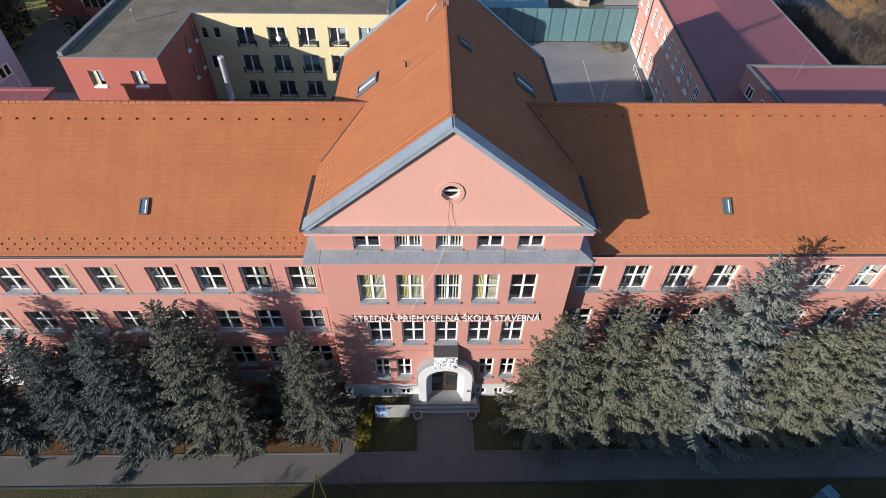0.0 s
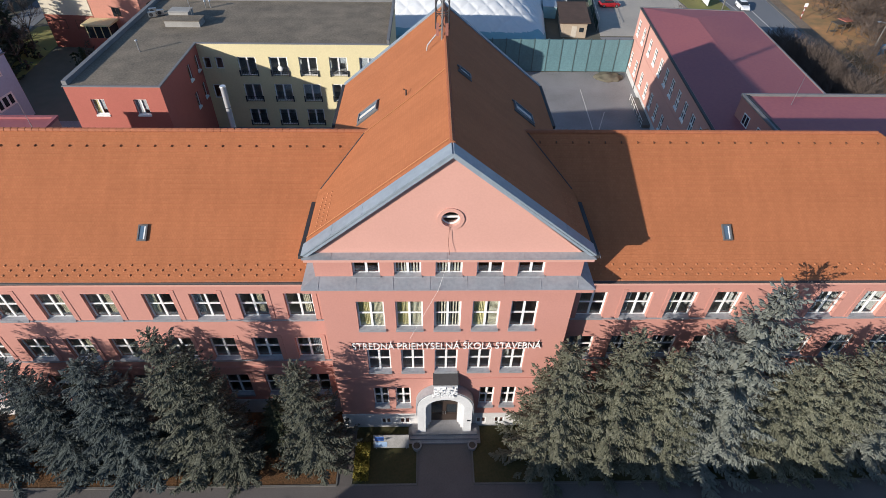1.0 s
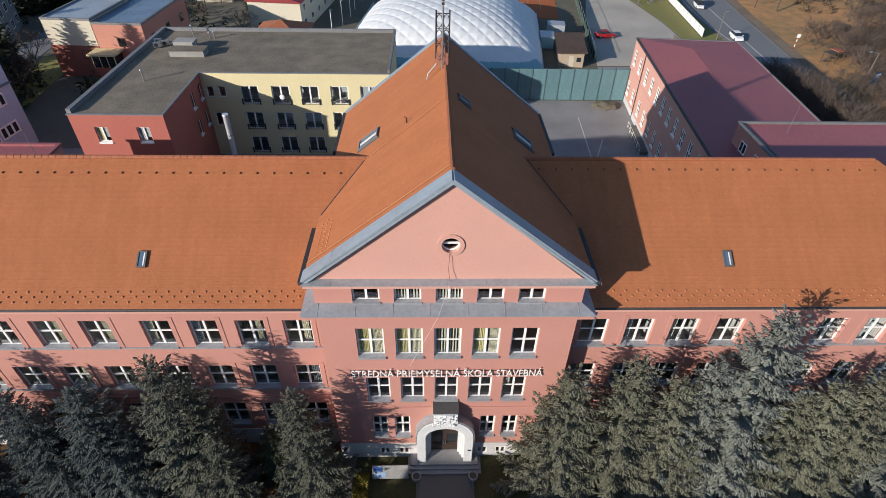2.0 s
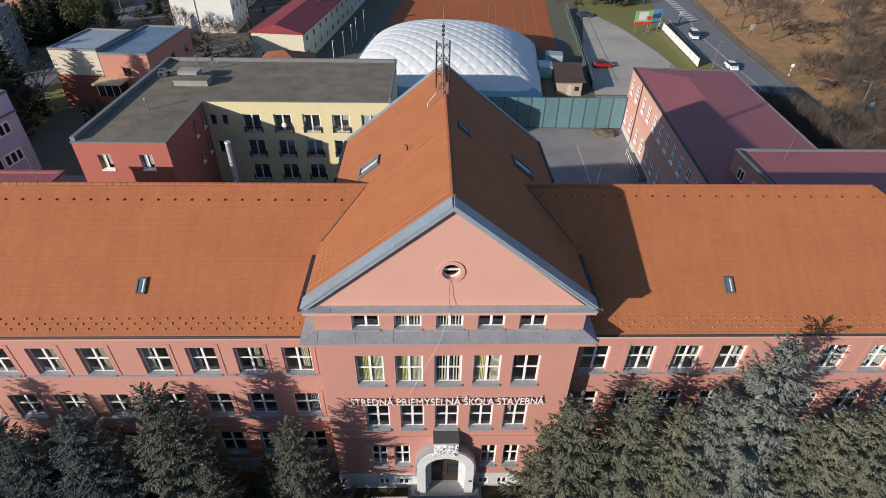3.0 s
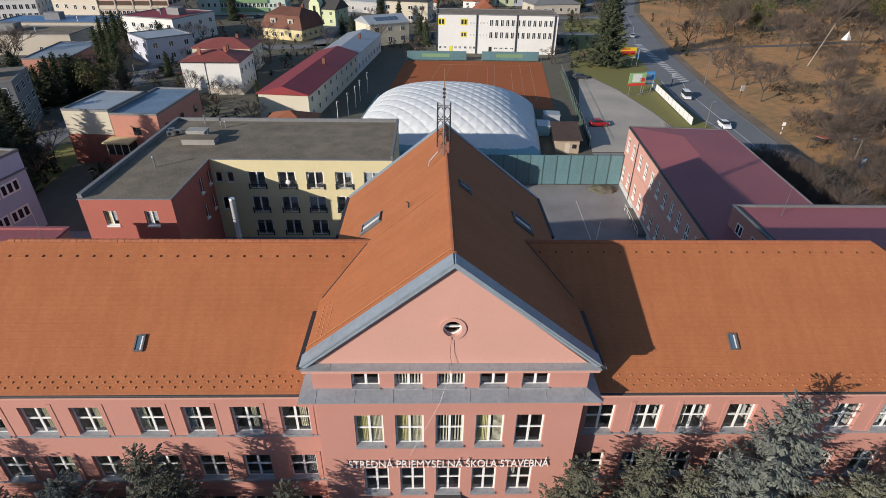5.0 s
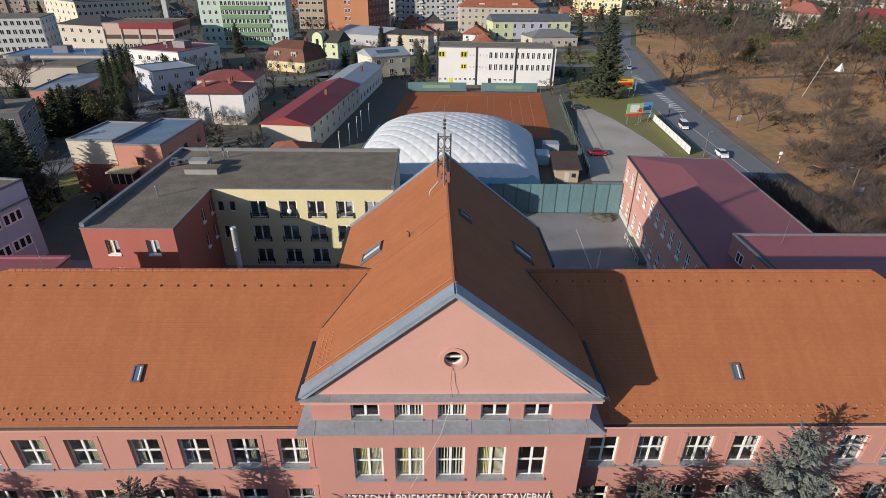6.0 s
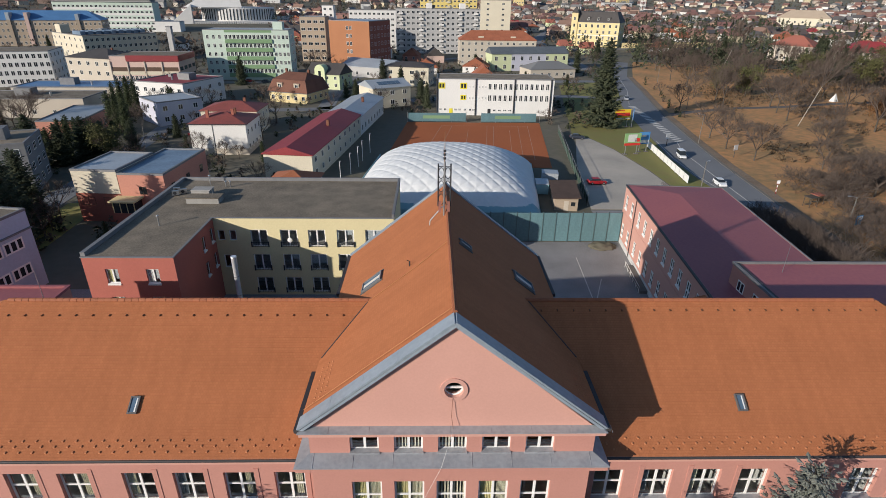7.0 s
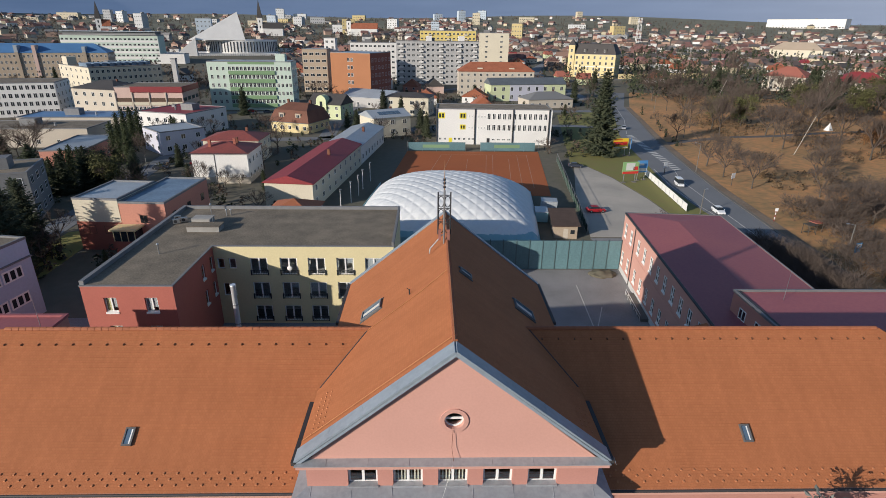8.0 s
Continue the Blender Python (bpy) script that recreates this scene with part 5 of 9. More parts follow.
# green sound wall across the end of the yard
gw = thing("sound_wall", "tall blue-green panelled sound wall with steel posts", "fence", at=(5.6, 62.7, 0))
n_pan = 12
POSTGREEN = mat("weathered_green_steel", (0.075, 0.115, 0.12), 0.5, var=0.1)
pw = (32.0 - 5.6) / n_pan
pm = finish(boxes((0.05, pw - 0.05, -0.05, 0.05, 0.1, 5.2), (0.05, pw - 0.05, -0.075, 0.075, 2.55, 2.68), (0.05, pw - 0.05, -0.07, 0.07, 5.1, 5.2)), "panel", GREENWALL)
po = finish(boxes((-0.06, 0.06, -0.12, 0.12, 0, 5.35)), "post", POSTGREEN)
for k in range(n_pan + 1):
    if k < n_pan:
        part("panel", pm, None, gw, m=pose(k * pw, 0, 0))
    part("post", po, None, gw, m=pose(k * pw, 0, 0))

# air dome over the courts
dome = thing("tennis_dome", "white quilted air-supported tennis dome with a blue-green skirt", "dome", at=(4.2, 92.5, 0), turn=-6.5)
DW, DL, DH = 18.8, 19.5, 7.6
dv, df = [], []
NU, NV = 200, 200
for j in range(NV + 1):
    for i in range(NU + 1):
        u, w = 2 * i / NU - 1, 2 * j / NV - 1
        p = 2.6
        prof = max(0.0, (1 - abs(u) ** p)) ** 0.62 * max(0.0, (1 - abs(w) ** p)) ** 0.62
        x, y = u * DW, w * DL
        a, b = (x + y) / 3.1, (x - y) / 3.1
        quilt = 0.27 * min(abs(math.sin(a * math.pi)), abs(math.sin(b * math.pi))) ** 0.34
        dv.append((x, y, 0.15 + DH * prof + quilt * min(1.0, prof * 4)))
for j in range(NV):
    for i in range(NU):
        q = j * (NU + 1) + i
        df.append((q, q + 1, q + NU + 2, q + NU + 1))
dm = raw("membrane", dv, df, DOME, True)
dm.materials.append(DOME_BASE)
# Skirt colour; the taller front band also paints in the shade low down.
for pl in dm.polygons:
    c = pl.center
    if c.z < (2.3 if c.y < -DL * 0.8 else 1.2):
        pl.material_index = 1
part("membrane", dm, None, dome)
for b in ((-DW + 1.5, DW - 1.2, -DL - 0.14, -DL - 0.02), (-DW - 0.14, -DW - 0.02, -DL + 1.5, DL - 1.5)):
    part("skirt", boxes((*b, 0, 1.5)), DOME_BASE, dome, "blue-green membrane skirt")
# clay courts behind the dome
sheet("tennis_court", [(-12, 108), (29.5, 106), (35.6, 157), (-7.6, 157)], 0.04, CLAY, "orange clay tennis courts behind the dome", "tennis court")
CLAYLINE = mat("clay_dusted_line", (0.46, 0.30, 0.22), 0.9, var=0.2, scale=0.5)
for x0, y0, x1, y1 in [(-2.5, 114, 3.5, 152), (1.2, 114, 6.8, 152), (14.2, 114, 18.0, 152), (16.2, 114, 20.0, 152), (23.7, 113, 27.8, 152), (26.6, 113, 30.9, 152), (9.0, 119, 11.6, 146), (21.5, 119, 24.4, 146), (-2.5, 114, 6, 114), (14.2, 114, 26.6, 113), (3.5, 152, 30.9, 152)]:
    d = Vector((x1 - x0, y1 - y0, 0))
    solo("court_line", boxes((0, d.length, -0.05, 0.05, 0, 0.012)), CLAYLINE, "faded white painted tennis court line", "line", "structure", m=pose(x0, y0, 0.041, 0, 0, math.degrees(math.atan2(d.y, d.x))))
# ---------------------------------------------------------------- town
C = {}
for nm, col in dict(lav=(0.50, 0.50, 0.57), cream=(0.60, 0.54, 0.42), white=(0.72, 0.70, 0.67), salmon=(0.52, 0.24, 0.175), beige=(0.52, 0.46, 0.38), mint=(0.55, 0.64, 0.55), orange=(0.38, 0.17, 0.085), brick=(0.34, 0.12, 0.085), grey=(0.42, 0.41, 0.40), dkgrey=(0.20, 0.20, 0.20), yellow=(0.66, 0.54, 0.29), lime=(0.58, 0.62, 0.38), tan=(0.40, 0.32, 0.24), green=(0.20, 0.31, 0.17), lemon=(0.66, 0.52, 0.18), pinkish=(0.58, 0.42, 0.36)).items():
    C[nm] = mat("render_" + nm, col, 0.9, var=0.07, scale=0.12, fine=3, bump=0.06)
ROOFRED = mat("red_metal_roof", (0.26, 0.04, 0.045), 0.55, var=0.12, scale=0.2, fine=3, bump=0.05)
VILLARED = mat("dull_red_sheet_roof", (0.27, 0.072, 0.058), 0.6, var=0.2, scale=0.3, fine=2, bump=0.05, tint=(0.17, 0.06, 0.05))
ROOFTILE = mat("red_tile_roof", (0.33, 0.115, 0.062), 0.8, var=0.16, scale=0.3, fine=5, bump=0.2)
ROOFDARK = mat("dark_roof", (0.075, 0.068, 0.065), 0.7, var=0.14, scale=0.2, fine=3, bump=0.1)
SLATE = mat("slate_grey_sheet_roof", (0.12, 0.135, 0.15), 0.6, var=0.15, scale=0.3, fine=2, bump=0.05)
ROOFBLUE = mat("blue_metal_roof", (0.10, 0.22, 0.42), 0.4, var=0.12, scale=0.15, fine=3, bump=0.05)
ROOFPALE = mat("pale_metal_roof", (0.42, 0.45, 0.48), 0.45, metal=0.3, var=0.12, scale=0.15, fine=3, bump=0.05)
BROWNROOF = mat("brown_tile_roof", (0.17, 0.075, 0.05), 0.8, var=0.2, scale=0.3, fine=5, bump=0.2)
ROOFSTEEL = mat("blue_grey_sheet_roof", (0.24, 0.32, 0.42), 0.4, metal=0.2, var=0.2, scale=0.3, fine=2, bump=0.05)
BROWN = mat("brown_frame", (0.10, 0.06, 0.04), 0.6, var=0.05)

LAVENDER = mat("grey_lavender_render", (0.45, 0.52, 0.62), 0.9, var=0.08, scale=0.15, fine=3, bump=0.06)
lav = building("lavender_house", "grey lavender flat-roofed building with wide white windows", "building", (-57.6, 26.0), (-54.2, 48.0), 24, 11.0, LAVENDER, rows=0, cols=0)
for z in (6.35, 2.6):
    for k in range(6):
        window(lav, -8.6 + k * 3.3, 0, z, 3.0, 1.65, 0, cols=3, rows=1, bar=0.19, deep=-0.06, sill=None, glass=DARKGLASS)
part("cornice", boxes((-11.1, 11.1, -0.35, 0, 8.6, 8.75)), COPING, lav)
building("corner_house", "two-storey house with cream upper floor and red brick base", "house", (-62.5, 71.2), (-54.4, 70.6), 12, 9.4, C["cream"], rows=1, cols=2, win=(2.5, 1.5), first=3.2, frame=BROWN, base_mat=C["brick"], base_h=5.4, roof_mat=ROOFPALE)
building("salmon_house", "salmon house with a pale blue sheet roof", "house", (-54.3, 70.6), (-46.2, 70.2), 17, 8.9, C["salmon"], rows=2, cols=3, win=(1.3, 1.4), roof_mat=ROOFSTEEL, right_cols=3, frame=BROWN, skip=((0, 1), (2, 1), (0, 0)))
porch = thing("porch", "small glazed porch with a weathered ochre roof", "porch", at=(-52.6, 68.8, 0), turn=-3)
part("base", boxes((-1.9, 1.9, -1.3, 1.4, 0, 2.9)), C["brick"], porch)
part("glazing", boxes((-1.8, 1.8, -1.2, 1.4, 2.901, 4.9)), DARKGLASS, porch)
part("roof", prism(bmesh.new(), [(-2.3, -1.7), (2.3, -1.7), (2.3, 1.45), (-2.3, 1.45)], 4.901, 5.15), C["yellow"], porch)
for x in (-1.85, -0.6, 0.6, 1.85):
    part("post", boxes((x - 0.06, x + 0.06, -1.27, -1.15, 2.901, 4.9)), C["yellow"], porch)
villa = building("villa", "white villa with a dark red hipped sheet roof", "house", (-60.4, 116.0), (-46.4, 116.3), 13, 7.9, C["white"], "hip", VILLARED, rows=2, cols=0, right_cols=4, win=(1.1, 1.4), roof_h=1.9, base_mat=C["beige"], base_h=1.7)
part("downpipe", boxes((-1.3, -1.18, -0.1, -0.002, 0, 7.8)), DARKSTEEL, villa)
part("gutter", boxes((-7.35, 7.35, -0.48, -0.36, 7.78, 7.92)), DARKSTEEL, villa)
for x, y in ((-3.2, 3.4), (2.6, 5.2)):
    part("chimney", boxes((x - 0.35, x + 0.35, y - 0.3, y + 0.3, 8.6, 10.6), (x - 0.45, x + 0.45, y - 0.4, y + 0.4, 10.601, 10.72)), C["brick"], villa, "small brick chimney")
building("villa", "white villa with a red hipped sheet roof behind another", "house", (-66, 138), (-50, 138), 12, 7.0, C["cream"], "hip", VILLARED, rows=2, cols=3, right_cols=3, win=(1.1, 1.4), roof_h=1.8)
building("long_workshop", "long peach workshop under a dark red sheet roof", "building", (-36.4, 95.3), (-25.6, 94.0), 44, 6.2, C["cream"], "gable_y", ROOFRED, rows=2, cols=0, right_cols=9, win=(1.3, 1.3), roof_h=1.6)
building("long_shed", "long shed with a pale grey sheet roof", "shed", (-31.2, 139.6), (-20.4, 138.3), 33, 5.6, C["white"], "gable_y", ROOFPALE, rows=1, cols=0, right_cols=8, win=(1.3, 1.6), roof_h=1.4)
office = building("white_office", "long white three-storey building with dark drainpipes", "building", (2.0, 169.6), (41.9, 168.3), 13, 12.0, C["white"], "flat", ROOFGREY, rows=0, cols=0)
YFRAME = mat("yellow_window_frame", (0.70, 0.60, 0.04), 0.6, var=0.05)
OW = 39.9
for f, z, w, h, fm in [(0.045, 8.9, 2.3, 2.0, YFRAME), (0.23, 8.9, 2.3, 2.0, YFRAME), (0.23, 5.2, 2.0, 1.7, YFRAME)] + [(0.285 + 0.027 * k, z, 0.5, 0.9, None) for k in range(6) for z in (9.2, 5.4)] + [(0.455 + 0.0445 * k, z, 1.15, 2.1, None) for k in range(12) for z in (8.7, 4.9)] + [(f, 1.5, 0.9, 0.9, None) for f in (0.035, 0.075, 0.165, 0.20, 0.245, 0.29, 0.32)] + [(0.50 + 0.045 * k, 1.5, 1.1, 0.7, None) for k in range(4)]:
    lite_window(office, -OW / 2 + OW * f, 0, z, w, h, 0, fm, 0.3 if fm else 0.12)
part("door", boxes((-OW / 2 + OW * 0.455 - 0.5, -OW / 2 + OW * 0.455 + 0.5, -0.06, 0, 0, 2.3)), DARKSTEEL, office)
part("door", boxes((-OW / 2 + OW * 0.125 - 0.6, -OW / 2 + OW * 0.125 + 0.6, -0.06, 0, 0, 2.3)), YFRAME, office)
building("white_hall", "white block with a red roof edge", "building", (-108.0, 184.5), (-87.0, 177.5), 22, 8.2, C["white"], "flat", ROOFRED, rows=2, cols=6, right_cols=4, win=(1.5, 1.5))
building("beige_house", "beige three-storey house with a dark hipped roof", "house", (-156.3, 227.2), (-134.2, 220.3), 18, 12.0, C["beige"], "hip", ROOFDARK, rows=3, cols=5, right_cols=3, win=(1.6, 1.7), roof_h=3)
bo = building("banded_office", "beige office block with brown window bands and red roof edge", "building", (-134, 220.2), (-106.3, 221.8), 20, 13.0, C["pinkish"], "flat", ROOFGREY, rows=0, cols=0)
BW = 27.75
part("fascia", boxes((-BW * 0.26, BW / 2 + 0.2, -0.35, -0.052, 11.0, 13.4)), ROOFRED, bo, "red sheet-metal fascia")
part("fascia", boxes((BW / 2 + 0.052, BW / 2 + 0.35, -0.05, 20, 11.0, 13.4)), ROOFRED, bo, "red sheet-metal fascia")
for b in range(4):
    x0 = -BW / 2 + BW * b / 4
    part("pier", boxes((x0 - 0.18, x0 + 0.18, -0.4, -0.002, 0, 11.0)), C["beige"], bo)
    part("window_band", boxes((x0 + 0.5, x0 + BW / 4 - 0.5, -0.06, -0.002, 7.1, 8.7)), BROWN, bo, "brown glazed window band")
    part("sill_band", boxes((x0 + 0.4, x0 + BW / 4 - 0.4, -0.25, -0.002, 5.6, 7.0)), C["cream"], bo)
    for i in range(4):
        lite_window(bo, x0 + BW / 4 * (i + 0.7) / 4.4, 0, 3.6, 1.25, 1.6, 0)
    for z in (7.2, 3.6):
        lite_window(bo, BW / 2, 2.5 + b * 5.0, z, 3.4, 1.5, 90, BROWN)
part("window_band", boxes((-BW / 2 + 0.5, BW / 2 - 0.5, -0.06, -0.002, 0.9, 2.3)), BROWN, bo, "brown glazed window band")
building("long_white_block", "long white block with rows of dark windows", "building", (-232, 205), (-162.7, 226.8), 22, 14.0, C["white"], "flat", ROOFGREY, rows=4, cols=32, right_cols=4, win=(1.45, 1.9))
go = building("green_office", "mint office block with darker green balcony bands", "building", (-104.6, 248.3), (-66.0, 250.7), 15, 22.0, C["mint"], "flat", ROOFPALE, rows=0, cols=0)
GW = 38.7
for k in range(5):
    z = 3.2 + k * 3.75
    part("band", boxes((-GW * 0.25, GW * 0.30, -0.55, -0.002, z - 1.75, z - 0.05)), C["green"], go, "green balcony band")
    for f in (0.05, 0.12, 0.19, 0.83, 0.88, 0.93, 0.975):
        lite_window(go, -GW / 2 + GW * f, 0, z, 1.15, 1.75, 0)
    for i in range(12):
        lite_window(go, -GW * 0.235 + i * GW * 0.53 / 11.4, 0, z, 1.35, 1.85, 0)
    for y in (3.5, 7.5, 11.5):
        lite_window(go, GW / 2, y, z, 1.6, 1.75, 90)
part("green_front", boxes((-GW * 0.25, GW * 0.30, -0.03, -0.001, 21.0, 22.0)), C["green"], go)
part("stair_cabin", boxes((-2.2, 2.2, -2.6, 2.6, 0, 3.4)), C["mint"], go, m=pose(GW * 0.36, 6.0, 22.1))
ot = building("orange_tower", "orange-brown six-storey tower block", "building", (-58.0, 313), (-34.0, 302), 24, 24.0, C["orange"], "flat", ROOFSTEEL, rows=0, cols=0)
for k in range(5):
    for d in (-1.1, 1.1):
        lite_window(ot, d, 0, 3.0 + k * 4.1, 1.5, 2.0, 0)
    for i in range(6):
        lite_window(ot, 13.2, 2.4 + i * 3.9, 3.0 + k * 4.1, 2.2, 2.0, 90)
# Shade on the side away from the sun, put on as a darker sheet.
part("side_cladding", boxes((13.201, 13.24, 0.2, 23.8, 0, 23.9)), C["brick"], ot, "thin red-brown sheet that darkens the shaded side wall")
building("tan_block", "tan apartment block behind the offices", "building", (-78, 330), (-63, 330), 14, 25, C["tan"], "flat", ROOFPALE, rows=6, cols=4, win=(2.6, 1.6))
building("white_tower", "narrow white stair tower", "building", (-67, 345), (-60, 345), 8, 31, C["white"], "flat", ROOFGREY, rows=9, cols=2, win=(1.5, 1.5))
def balconies(th, w, h, rows, spots, wide=3.0, face=None):
    """Columns of balconies with solid white fronts."""
    me = finish(boxes((-wide / 2, wide / 2, -1.2, -0.002, 0, 0.15), (-wide / 2, wide / 2, -1.2, -1.1, 0.15, 1.15), (-wide / 2, -wide / 2 + 0.1, -1.1, -0.002, 0.15, 1.15), (wide / 2 - 0.1, wide / 2, -1.1, -0.002, 0.15, 1.15)), "balcony", face or C["white"])
    for f in spots:
        for k in range(rows):
            part("balcony", me, None, th, m=pose(-w / 2 + w * f, 0, 1.0 + k * (h - 1.0) / rows))


pb = building("panel_block", "grey-white prefabricated apartment block with balconies", "building", (-24, 383), (34, 386), 14, 29, C["grey"], "flat", ROOFGREY, rows=8, cols=17, right_cols=3, win=(1.9, 1.6))
balconies(pb, 58.1, 29, 8, (0.06, 0.30, 0.54, 0.76, 0.95))
part("stair_head", boxes((-2, 2, -2, 2, 0, 3.5)), C["white"], pb, m=pose(-6, 5, 29.1))
part("stair_head", boxes((-2, 2, -2, 2, 0, 3.5)), C["white"], pb, m=pose(17, 5, 29.1))
building("panel_block", "pale prefabricated apartment block seen behind an office", "building", (-60, 412), (-20, 415), 14, 27, C["white"], "flat", ROOFGREY, rows=7, cols=12, win=(2.0, 1.5))
lb = building("panel_block", "lemon yellow apartment block with white balconies", "building", (-10, 520), (42, 520), 14, 33, C["lemon"], "flat", ROOFGREY, rows=8, cols=14, win=(2.0, 1.5))
balconies(lb, 52, 33, 8, (0.18, 0.5, 0.82), 3.4, C["cream"])
building("panel_block", "cream apartment block with a blank gable", "building", (41, 470), (66, 468), 20, 33, C["cream"], "flat", ROOFGREY, rows=8, cols=2, right_cols=5, win=(2.0, 1.5))
rr = building("red_roofed_house", "long beige house with an orange-red hipped tile roof", "house", (16.9, 317), (62, 318), 14, 14.2, C["beige"], "hip", ROOFTILE, rows=4, cols=12, win=(1.3, 1.5), roof_h=5)
for x in (-10, 9):
    part("dormer", prism(bmesh.new(), [(-1.6, -0.2), (1.6, -0.2), (1.2, 2.6), (-1.2, 2.6)], 0, 1.7), C["cream"], rr, m=pose(x, 1.6, 14.4))
rw = building("row_house", "pale green and blue row house with a dark roof", "house", (33.4, 291), (77, 299), 13, 9.0, C["lime"], "gable", SLATE, rows=2, cols=9, win=(1.6, 2.2), roof_h=3.2)
part("blue_front", boxes((-11.0, 9.0, -0.03, -0.001, 0, 8.7)), C["lav"], rw, "pale blue rendered middle part")
building("low_house", "low grey house with a pale hipped roof", "house", (50, 262), (74, 268), 14, 4.5, C["beige"], "hip", C["dkgrey"], rows=1, cols=6, win=(1.4, 1.5), roof_h=3.2)
building("small_house", "small white house with a bright orange gable roof", "house", (18, 232), (30, 232), 10, 4.2, C["white"], "gable_y", ROOFTILE, rows=1, cols=3, win=(1.2, 1.4), roof_h=5)
tvl = building("town_villa", "ornate yellow three-storey town house with a dark mansard roof", "house", (115, 457), (149, 439.5), 24, 18, C["yellow"], "flat", ROOFDARK, rows=4, cols=8, right_cols=4, win=(1.6, 2.4))
bm = bmesh.new()
lo = [bm.verts.new(p) for p in ((-19.3, -0.2, 18.36), (19.3, -0.2, 18.36), (19.3, 24.2, 18.36), (-19.3, 24.2, 18.36))]
hi = [bm.verts.new(p) for p in ((-15.5, 4.2, 26), (15.5, 4.2, 26), (15.5, 19.8, 26), (-15.5, 19.8, 26))]
bm.faces.new(hi)
for i in range(4):
    bm.faces.new((lo[i], lo[(i + 1) % 4], hi[(i + 1) % 4], hi[i]))
part("mansard_roof", bm, ROOFDARK, tvl, "dark slate mansard roof")
part("turret", boxes((-19.2, -14.2, -0.8, 4.2, 0, 25)), C["yellow"], tvl)
bm = bmesh.new()
lo = [bm.verts.new(p) for p in ((-19.6, -1.2, 25), (-13.8, -1.2, 25), (-13.8, 4.6, 25), (-19.6, 4.6, 25))]
tip = bm.verts.new((-16.7, 1.7, 30))
for i in range(4):
    bm.faces.new((lo[i], lo[(i + 1) % 4], tip))
part("turret_roof", bm, ROOFDARK, tvl)
for z in (19.5, 14.5, 9.5, 4.5):
    lite_window(tvl, -16.7, -0.8, z, 1.5, 2.4, 0)
for x in (-6, 2, 10):
    lite_window(part("dormer", boxes((x - 1.5, x + 1.5, 0.6, 4.5, 19.3, 22.2)), ROOFDARK, tvl), x, 0.6, 19.7, 1.4, 2.0, 0)
part("string_course", boxes((-19.1, 19.1, -0.25, -0.01, 8.4, 8.9)), C["white"], tvl)
bb_ = building("blue_roofed_block", "long brown-grey block with a bright blue sheet roof", "building", (-330, 380), (-236, 405), 20, 17, C["tan"], "hip", ROOFBLUE, rows=4, cols=34, right_cols=6, win=(1.3, 1.9), roof_h=6)
for x in (-8, 3, 34):
    part("roof_band", prism(bmesh.new(), [(-1.1, -0.9), (1.1, -0.9), (1.1, 6.0), (-1.1, 6.0)], 0, 4.6 if x < 30 else 3.8), C["pinkish"] if x == 3 else ROOFPALE, bb_, m=pose(x, 0, 17.2))
    part("pier", boxes((x - 1.1, x + 1.1, -0.9, -0.002, 0, 17.2)), C["pinkish"] if x == 3 else C["tan"], bb_)
hb_ = building("hotel_block", "pale turquoise slab block with white bands", "building", (-335, 512), (-252, 522), 18, 24, C["mint"], "flat", ROOFPALE, rows=5, cols=22, win=(2.2, 1.7), bands=(C["white"], 1.0))
part("top_terrace", boxes((-41.4, 41.4, -1.0, 18, 24.4, 24.9)), C["grey"], hb_)
part("top_floor", boxes((-39, 40, 1.0, 16, 24.36, 27.2)), C["dkgrey"], hb_)
part("top_roof", boxes((-40.5, 41, -0.6, 17, 27.2, 27.8)), ROOFPALE, hb_)
cb = building("cream_block", "cream office block with roof lanterns", "building", (-225, 330), (-190, 300), 40, 15, C["cream"], "flat", ROOFGREY, rows=4, cols=6, right_cols=14, win=(1.5, 1.7))
for k in range(9):
    part("roof_lantern", prism(bmesh.new(), [(-6, -1.4), (6, -1.4), (5.2, 1.4), (-5.2, 1.4)], 0, 1.8), ROOFSTEEL, cb, m=pose(8, 4 + k * 4.1, 15.1))
part("stair_cabin", boxes((-4, 4, -2.5, 2.5, 0, 4.5)), C["cream"], cb, m=pose(-16, 4, 15.1))
ch = thing("tall_chimney", "tall square pale concrete chimney behind the offices", "chimney", at=(-152, 322, 0))
part("shaft", boxes((-1.3, 1.3, -1.3, 1.3, 0, 19)), C["grey"], ch)
part("rim", boxes((-1.5, 1.5, -1.5, 1.5, 19, 19.5)), COPING, ch)
mh = building("mansard_house", "yellow house with a brown-red mansard roof and dormers", "house", (-61.5, 193), (-46, 187), 15, 3.6, C["yellow"], "flat", BROWNROOF, rows=1, cols=5, right_cols=4, win=(1.3, 1.5))
bm = bmesh.new()
for (x0, x1, y0, y1, za), (u0, u1, w0, w1, zb) in (((-8.8, 8.8, -0.5, 15.5, 3.97), (-7.2, 7.2, 1.4, 13.6, 8.2)), ((-7.2, 7.2, 1.4, 13.6, 8.21), (-4.5, 4.5, 7.3, 7.7, 10.4))):
    lo = [bm.verts.new(p) for p in ((x0, y0, za), (x1, y0, za), (x1, y1, za), (x0, y1, za))]
    hi = [bm.verts.new(p) for p in ((u0, w0, zb), (u1, w0, zb), (u1, w1, zb), (u0, w1, zb))]
    for i in range(4):
        bm.faces.new((lo[i], lo[(i + 1) % 4], hi[(i + 1) % 4], hi[i]))
    bm.faces.new(hi)
part("mansard_roof", bm, BROWNROOF, mh, "brown-red tiled mansard roof")
